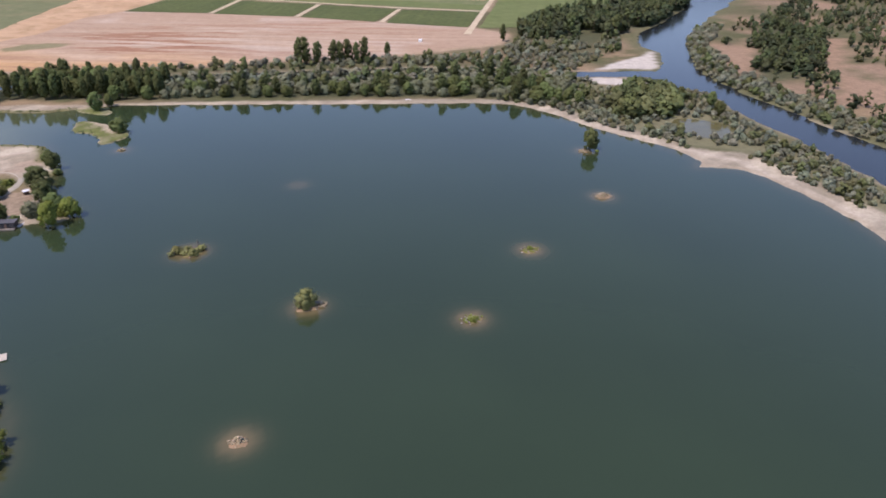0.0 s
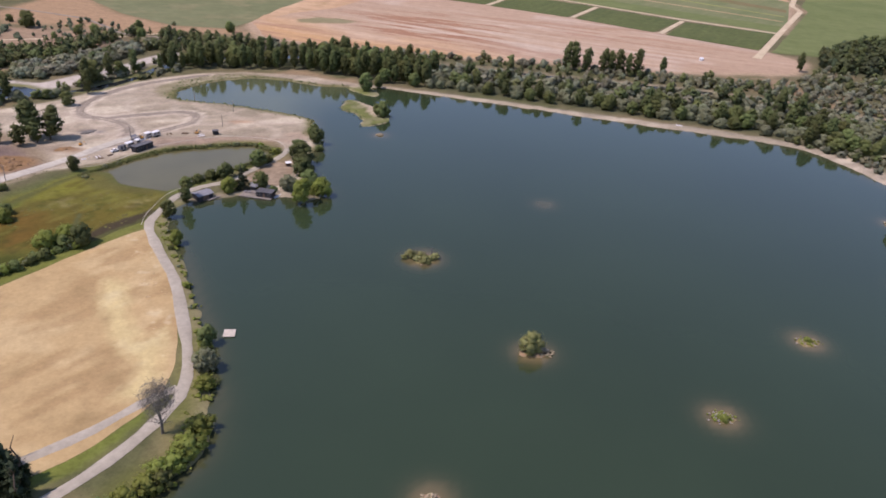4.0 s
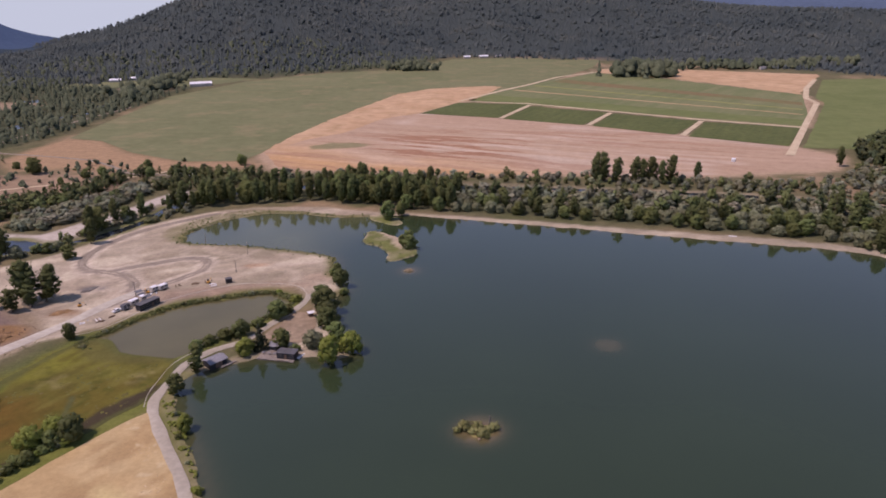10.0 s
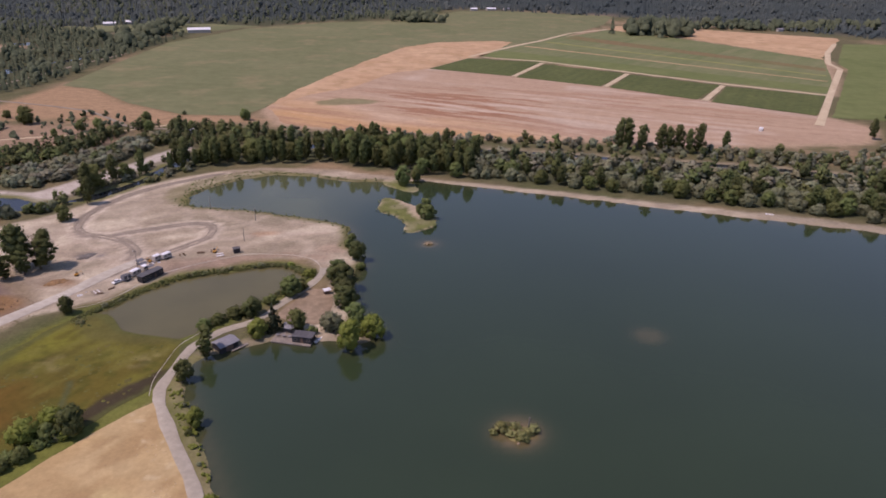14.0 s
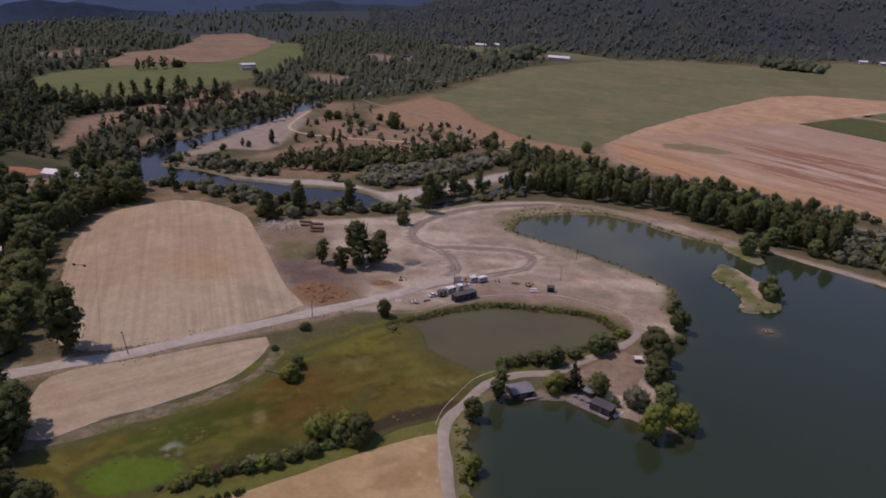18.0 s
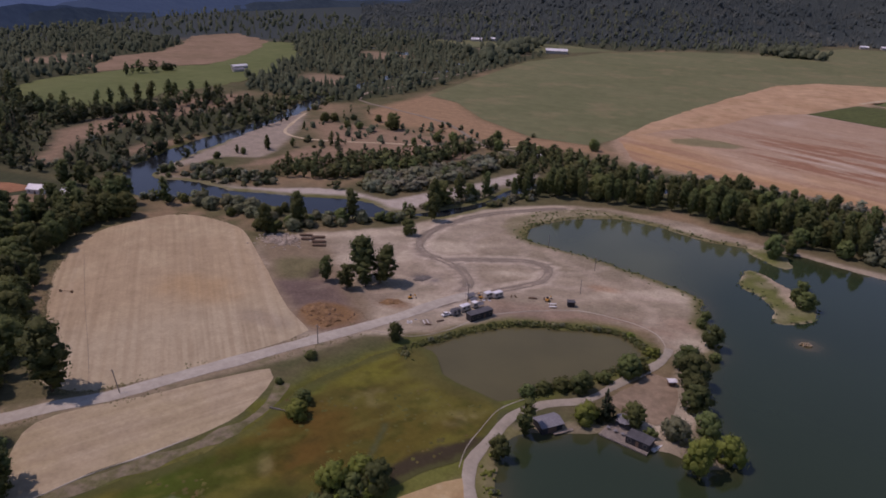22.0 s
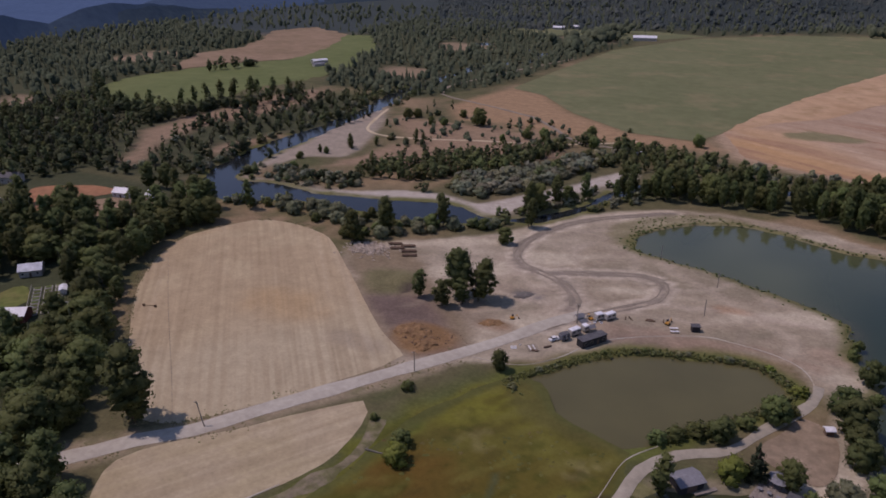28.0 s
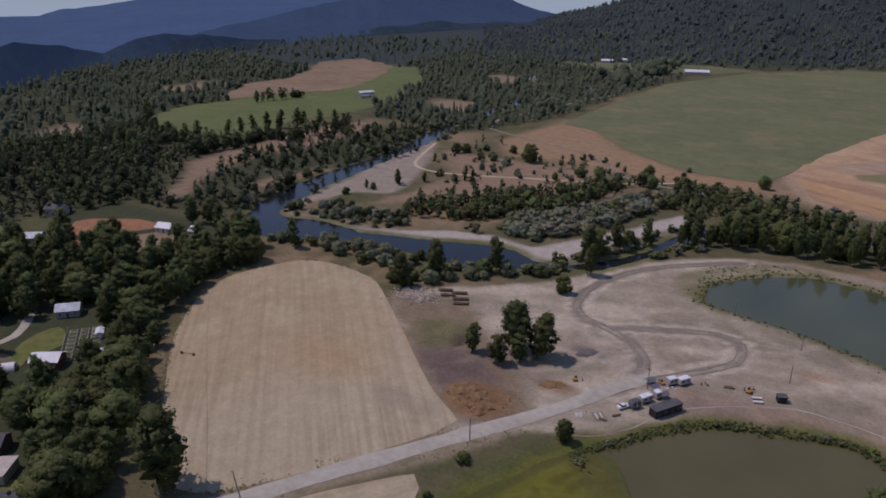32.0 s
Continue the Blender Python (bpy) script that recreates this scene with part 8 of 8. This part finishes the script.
for key in ("ring", "tuft"):
    ix, iy, ir = ISLES[key]
    stones("islet_grass", ix, iy, ir * 0.6, ir * 0.5, 60, 0.7, M_LEAF_BRIGHT, "yellow-green plants covering a low islet", 8, 0.3, 0.3)

# patches of land
M_LOTSOIL = material("lot_soil", (0.195, 0.15, 0.112), 0.95, (0.15, 0.135, 0.075), 3.0, 22.0, None, 0.1, 0.05, strength=0.25)
flat_patch("field_clay", LOT_CLAY, M_CLAY, GROUND + 0.2, "bare orange clay lot beside the houses", "lot", 2.0)
flat_patch("lot_tan", LOT_TAN, M_FARBROWN, GROUND + 0.21, "dry tan lot before two white houses", "lot", 2.0)
flat_patch("lot_brown", LOT_BROWN, M_LOTSOIL, GROUND + 0.2, "bare brown lot among trees", "lot", 2.0)
flat_patch("field_lawn", LOT_GREEN, M_LAWN, GROUND + 0.22, "green meadow beside far houses", "lawn", 2.0)
flat_patch("lawn_house", LOT_LAWN, M_LAWN, GROUND + 0.22, "small bright lawn before a pale house", "lawn", 1.0)
flat_patch("lawn_barn", LOT_GRASS, M_LAWN, GROUND + 0.22, "green grass between barn and garden", "lawn", 1.0)
flat_patch("lawn_south", rounded([(-263, 101), (-251, 116), (-238, 113), (-241, 94), (-255, 86)], True, 5), M_LAWN, GROUND + 0.2, "worn green lawn beside the road", "lawn")
flat_patch("lawn_yard", rounded([(-296, 118), (-273, 149), (-262, 145), (-263, 128), (-274, 110)], True, 5), M_LAWN, GROUND + 0.2, "yellowing lawn behind the grey-roofed house", "lawn")
flat_patch("yard_lots", rounded([(-342, 124), (-330, 148), (-298, 132), (-300, 112)], True, 5), M_YARD, GROUND + 0.2, "bare brown yard lots with sheds", "yard")
flat_patch("yard_north", LOT_FIELD, M_LOTSOIL, GROUND + 0.2, "bare brown paddock beside the barn", "yard", 2.0)
M_BERM = material("weedy_gravel", (0.205, 0.172, 0.118), 0.95, (0.125, 0.122, 0.055), 2.0, 5.0, None, 0.05, 0.1, strength=0.25)
ribbon("berm", rounded([(-208, 124), (-197, 131), (-189, 143), (-182, 157), (-174, 172), (-169, 188), (-169, 201), (-173, 213)], False, 3), 4.6, M_BERM, GROUND + 0.06, "weedy grey gravel slope below the hay field", "berm", 1.5)
ribbon("berm_edge", rounded([(-203, 131), (-195, 135), (-190.5, 148), (-183, 163), (-178, 175)], False, 4), 0.35, M_GRAVEL, GROUND + 0.19, "thin pale gravel edge of the hay field", "edging", 0.2)
flat_patch("pool", POOL_EAST, M_POND, GROUND + 0.12, "small dark green pool behind the beach", "pool", 1.0)
flat_patch("sand_court", rounded([(-70, 258), (-56, 254), (-50, 262), (-54, 280), (-61, 284), (-67, 272)], True, 4), M_YARD, GROUND + 0.16, "trodden sandy court on the wooded point", "yard")
curb = rounded([(-167, 260), (-151, 264), (-141, 276), (-134, 293), (-124, 304), (-112, 313), (-100, 320), (-88, 321), (-76, 320), (-67, 316), (-62, 308), (-60, 296), (-63, 288)], False, 2.5)
ribbon("path_edge", curb, 0.3, M_GRAVEL, GROUND + 0.12, "thin pale line of edging round the pond", "edging", 0.1)
ribbon("lane_edge", rounded([(-101, 203), (-103, 212), (-103, 222), (-102, 236), (-96, 247)], False, 2.5), 0.25, M_GRAVEL, GROUND + 0.1, "thin pale edging beside the lane", "edging", 0.1)
ribbon("track_bank", rounded([(-155, 290), (-150, 299), (-145, 309), (-139, 321), (-131, 331)], False, 3), 1.0, M_TRACK, GROUND + 0.12, "low dark earth bank beside the haul track", "bank", 0.4)

M_ROOF_PALE = material("pale_blue_roof", (0.50, 0.54, 0.60), 0.5, (0.36, 0.40, 0.46), 0.9, 3.0, strength=0.15)
M_ROOF_BEIGE = material("beige_roof", (0.50, 0.46, 0.40), 0.7, (0.42, 0.38, 0.33), 0.9, 4.0, strength=0.14)
M_BEDS = material("bleached_timber", (0.42, 0.40, 0.36), 0.9, (0.33, 0.31, 0.28), 0.5, 3.0, strength=0.2)
# houses west of the hay field
house(-263, 140, 38, 13, 8.5, 3.2, 2.2, M_WALL, M_ROOF_DARK, "dark grey-roofed house beside the road", chimney=True)
house(-294, 151, 40, 9, 7, 3.4, 1.8, M_BROWN, M_ROOF_DARK, "brown house with a dark roof in trees")
flat_building(-281, 145, 40, 12, 9, 3.2, M_WALL, M_ROOF_BEIGE, "flat-roofed beige house between two gabled houses", "bungalow", along=3)
house(-331, 187, 38, 10, 7.5, 3.4, 1.8, M_RED, M_ROOF_WHITE, "red barn with a bright white metal roof", "barn", 2)
house(-367, 214, 50, 9, 7, 3.2, 2.0, M_WALL, M_ROOF_PALE, "pale house with a blue-white roof in trees")
tun = thing("quonset_hut", -341, 175, GROUND, 50, "small white rounded greenhouse tunnel", "greenhouse")
bm = bmesh.new()
bmesh.ops.create_cone(bm, cap_ends=True, segments=20, radius1=2.6, radius2=2.6, depth=9, matrix=pose(0, 0, 0, 0, 90, 0))
bmesh.ops.bisect_plane(bm, geom=bm.verts[:] + bm.edges[:] + bm.faces[:], plane_co=(0, 0, 0), plane_no=(0, 0, -1), clear_outer=True)
part("cover", bm, M_ROOF_WHITE, tun)
part("door", box(bmesh.new(), 0.08, 1.2, 2.0, 4.53, 0, 0), M_TIMBER, tun)
for sx_, y_, x_, lab in ((9, 128, -332, "long white-roofed shed in the yard"), (8, 141, -323, "low white-roofed shed in the yard"), (6, 122, -305, "dark low shed in the yard")):
    house(x_, y_, 50, sx_, 4, 2.4, 0.7, M_WALL, M_ROOF_WHITE if x_ < -310 else M_ROOF_DARK, lab, "shed", 0)
garden = thing("vegetable_garden", -337, 203, GROUND, -34, "fenced vegetable garden with pale raised beds", "garden")
for k in range(8):
    for s in (-4.2, 0, 4.2):
        bed = part("raised_bed", box(bmesh.new(), 2.6, 3.2, 0.5, -12.4 + 3.5 * k, s, 0, 0.08), M_BEDS, garden)
        part("plants", box(bmesh.new(), 1.9, 2.5, 0.3, -12.4 + 3.5 * k, s, 0.42, 0.1), M_LEAF, bed)
for k in range(10):
    for s in (-6.6, 6.6):
        part("post", box(bmesh.new(), 0.16, 0.16, 1.7, -14.4 + 3.2 * k, s), M_BEDS, garden)
for s in (-6.6, 6.6):
    part("rail", box(bmesh.new(), 29.4, 0.12, 0.16, 0, s, 1.45), M_BEDS, garden)
house(-323, 202, 62, 3.2, 2.6, 2.2, 0.7, M_WHITE, M_ROOF_WHITE, "small white shed beside the vegetable garden", "shed", 0)
car(-269, 114, 30, M_WHITE, "white car parked on the yard")
car(-275, 108, 35, M_BLUE, "blue-grey car parked on the yard")
house(-428, 303, 20, 10, 7, 3.2, 2.0, M_WHITE, M_ROOF_WHITE, "white gabled house near the river", chimney=True)
house(-538, 230, 35, 14, 8, 3.2, 2.0, M_WALL, M_ROOF_GREY, "long grey house below the dark woods")
house(-526, 254, 25, 8, 6, 3.0, 1.8, M_WALL, M_ROOF_WHITE, "small white-roofed house below the dark woods")
house(-338, 211, -34, 5, 2.4, 2.2, 0.5, M_WHITE, M_ROOF_WHITE, "low white shed at the end of the garden", "shed", 0)
house(-409, 310, 15, 8, 6, 3.0, 1.8, M_WHITE, M_ROOF_WHITE, "smaller white gabled house near the river")
house(-509, 282, 30, 11, 8, 4.4, 2.2, M_WALL, M_ROOF_DARK, "large grey house with a dark roof", chimney=True)
house(-473, 249, 40, 13, 8, 3.2, 2.0, M_WALL, M_ROOF_PALE, "long grey house with a grey roof")
house(-409, 151, 60, 12, 8, 3.2, 2.0, M_WALL, M_ROOF_GREY, "pale house beside the paddock")
house(-685, 763, 70, 20, 7, 3.6, 1.6, M_WALL, M_ROOF_WHITE, "long pale farm shed in the far meadow", "farm_shed", 0)
house(-668, 742, 70, 14, 6, 3.0, 1.4, M_WALL, M_ROOF_GREY, "low grey farm shed in the far meadow", "farm_shed", 0)
house(-417, 1235, 20, 36, 12, 5.0, 3.0, M_WALL, M_ROOF_WHITE, "white-roofed barn at the pasture's edge", "barn", 0)
house(-205, 556, 20, 5, 3.5, 2.4, 0.8, M_WHITE, M_ROOF_WHITE, "small white shed beside the river track", "shed", 0)
for x, y, s in ((102, 1815, 22), (60, 1800, 16), (140, 1822, 14), (395, 1425, 14), (425, 1445, 18), (350, 1440, 12), (-601, 1315, 20), (-582, 1347, 16), (640, 1440, 12)):
    house(x, y, 15, s, s * 0.55, 4.0, 2.2, M_WALL, M_ROOF_WHITE if s > 15 else M_ROOF_GREY, "far pale farmhouse below the wooded hill", "farmhouse", 0)
flat_building(262, 600, 60, 6, 2.6, 2.2, M_WHITE, M_ROOF_WHITE, "white box trailer on the fallow field", "field_trailer", along=0)
gear = thing("irrigation_gear", -296, 222, GROUND, 20, "small rusty irrigation gear in the hay field", "farm gear")
part("bar", rod(bmesh.new(), (-3, 0, 0.9), (3, 0, 0.9), 0.12, 0.12, 6), M_LOG, gear)
for k in (-2.6, 2.6):
    part("wheel", rod(bmesh.new(), (k, -0.1, 0.7), (k, 0.1, 0.7), 0.7, 0.7, 12), M_LOG, gear)

ribbon("yard_lane", rounded([(-398, 120), (-388, 139), (-380, 156), (-374, 170), (-364, 185), (-369, 195), (-383, 206)], False, 4), 3.0, M_GRAVEL, GROUND + 0.26, "narrow pale lane between the houses")
# irrigation line over the hay field, and odds and ends round the trailers
pipe = thing("irrigation_pipe", -228, 179.3, GROUND, 0, "long thin grey irrigation pipe lying over the hay field", "pipe")
run = rounded([(0, 0), (-19.9, 15.4), (-58.5, 44.2), (-104, 79.5)], False, 8)
for (x0, y0), (x1, y1) in zip(run[:-1], run[1:]):
    part("length", rod(bmesh.new(), (x0, y0, 0.16), (x1, y1, 0.16), 0.05, 0.05, 6), M_TIMBER, pipe)
tarp = thing("white_frame", -157.6, 273.9, GROUND, 30, "white lattice frame lying on the flat", "frame")
for k in range(4):
    part("slat", box(bmesh.new(), 2.2, 0.28, 0.06, 0, -0.9 + 0.6 * k, 0.05), M_WHITE, tarp)
for s in (-0.9, 0.9):
    part("rail", box(bmesh.new(), 0.2, 2.2, 0.06, s, 0, 0.12), M_WHITE, tarp)
pad = thing("concrete_pad", -151.6, 277.3, GROUND, 44, "dark slab with pale boards on it beside the road", "slab")
part("slab", box(bmesh.new(), 4.2, 5.0, 0.18, 0, 0, 0, 0.03), M_TRACK, pad)
for k in (-1.0, 0.6):
    part("board", box(bmesh.new(), 0.3, 3.2, 0.1, k, 0.2, 0.18), M_WHITE, pad)
for x, y, h in ((-130.2, 316.6, 1.4), (-128.4, 317.4, 1.2), (-129.4, 318.6, 1.0), (-116.9, 322.1, 1.6)):
    post = thing("post", x, y, GROUND, x * 7 % 90, "short brown post standing on the flat", "post", "posts on the flat")
    part("stake", box(bmesh.new(), 0.35, 0.3, h, 0, 0, 0, 0.04), M_LOG, post)
    part("brace", rod(bmesh.new(), (0.1, 0, h * 0.7), (0.8, 0.2, 0.0), 0.09, 0.09, 5), M_LOG, post)
for x, y, s, turn in ((-139.7, 308.1, 1.5, 20), (-137.5, 308.9, 1.2, 70), (-156.5, 276.9, 0.7, 10), (-141.0, 306.4, 0.9, 40)):
    sack = thing("bag_pile", x, y, GROUND, turn, "small pile of pale bags beside the trailers", "bags", "bags by the trailers")
    for k in range(3):
        part("bag", box(bmesh.new(), s * 0.9, s * 0.55, s * 0.28, 0.1 * k, (k - 1) * s * 0.4, 0.0 if k != 1 else s * 0.2, s * 0.1, 17 * k), M_CANVAS if k == 1 else M_WHITE, sack)
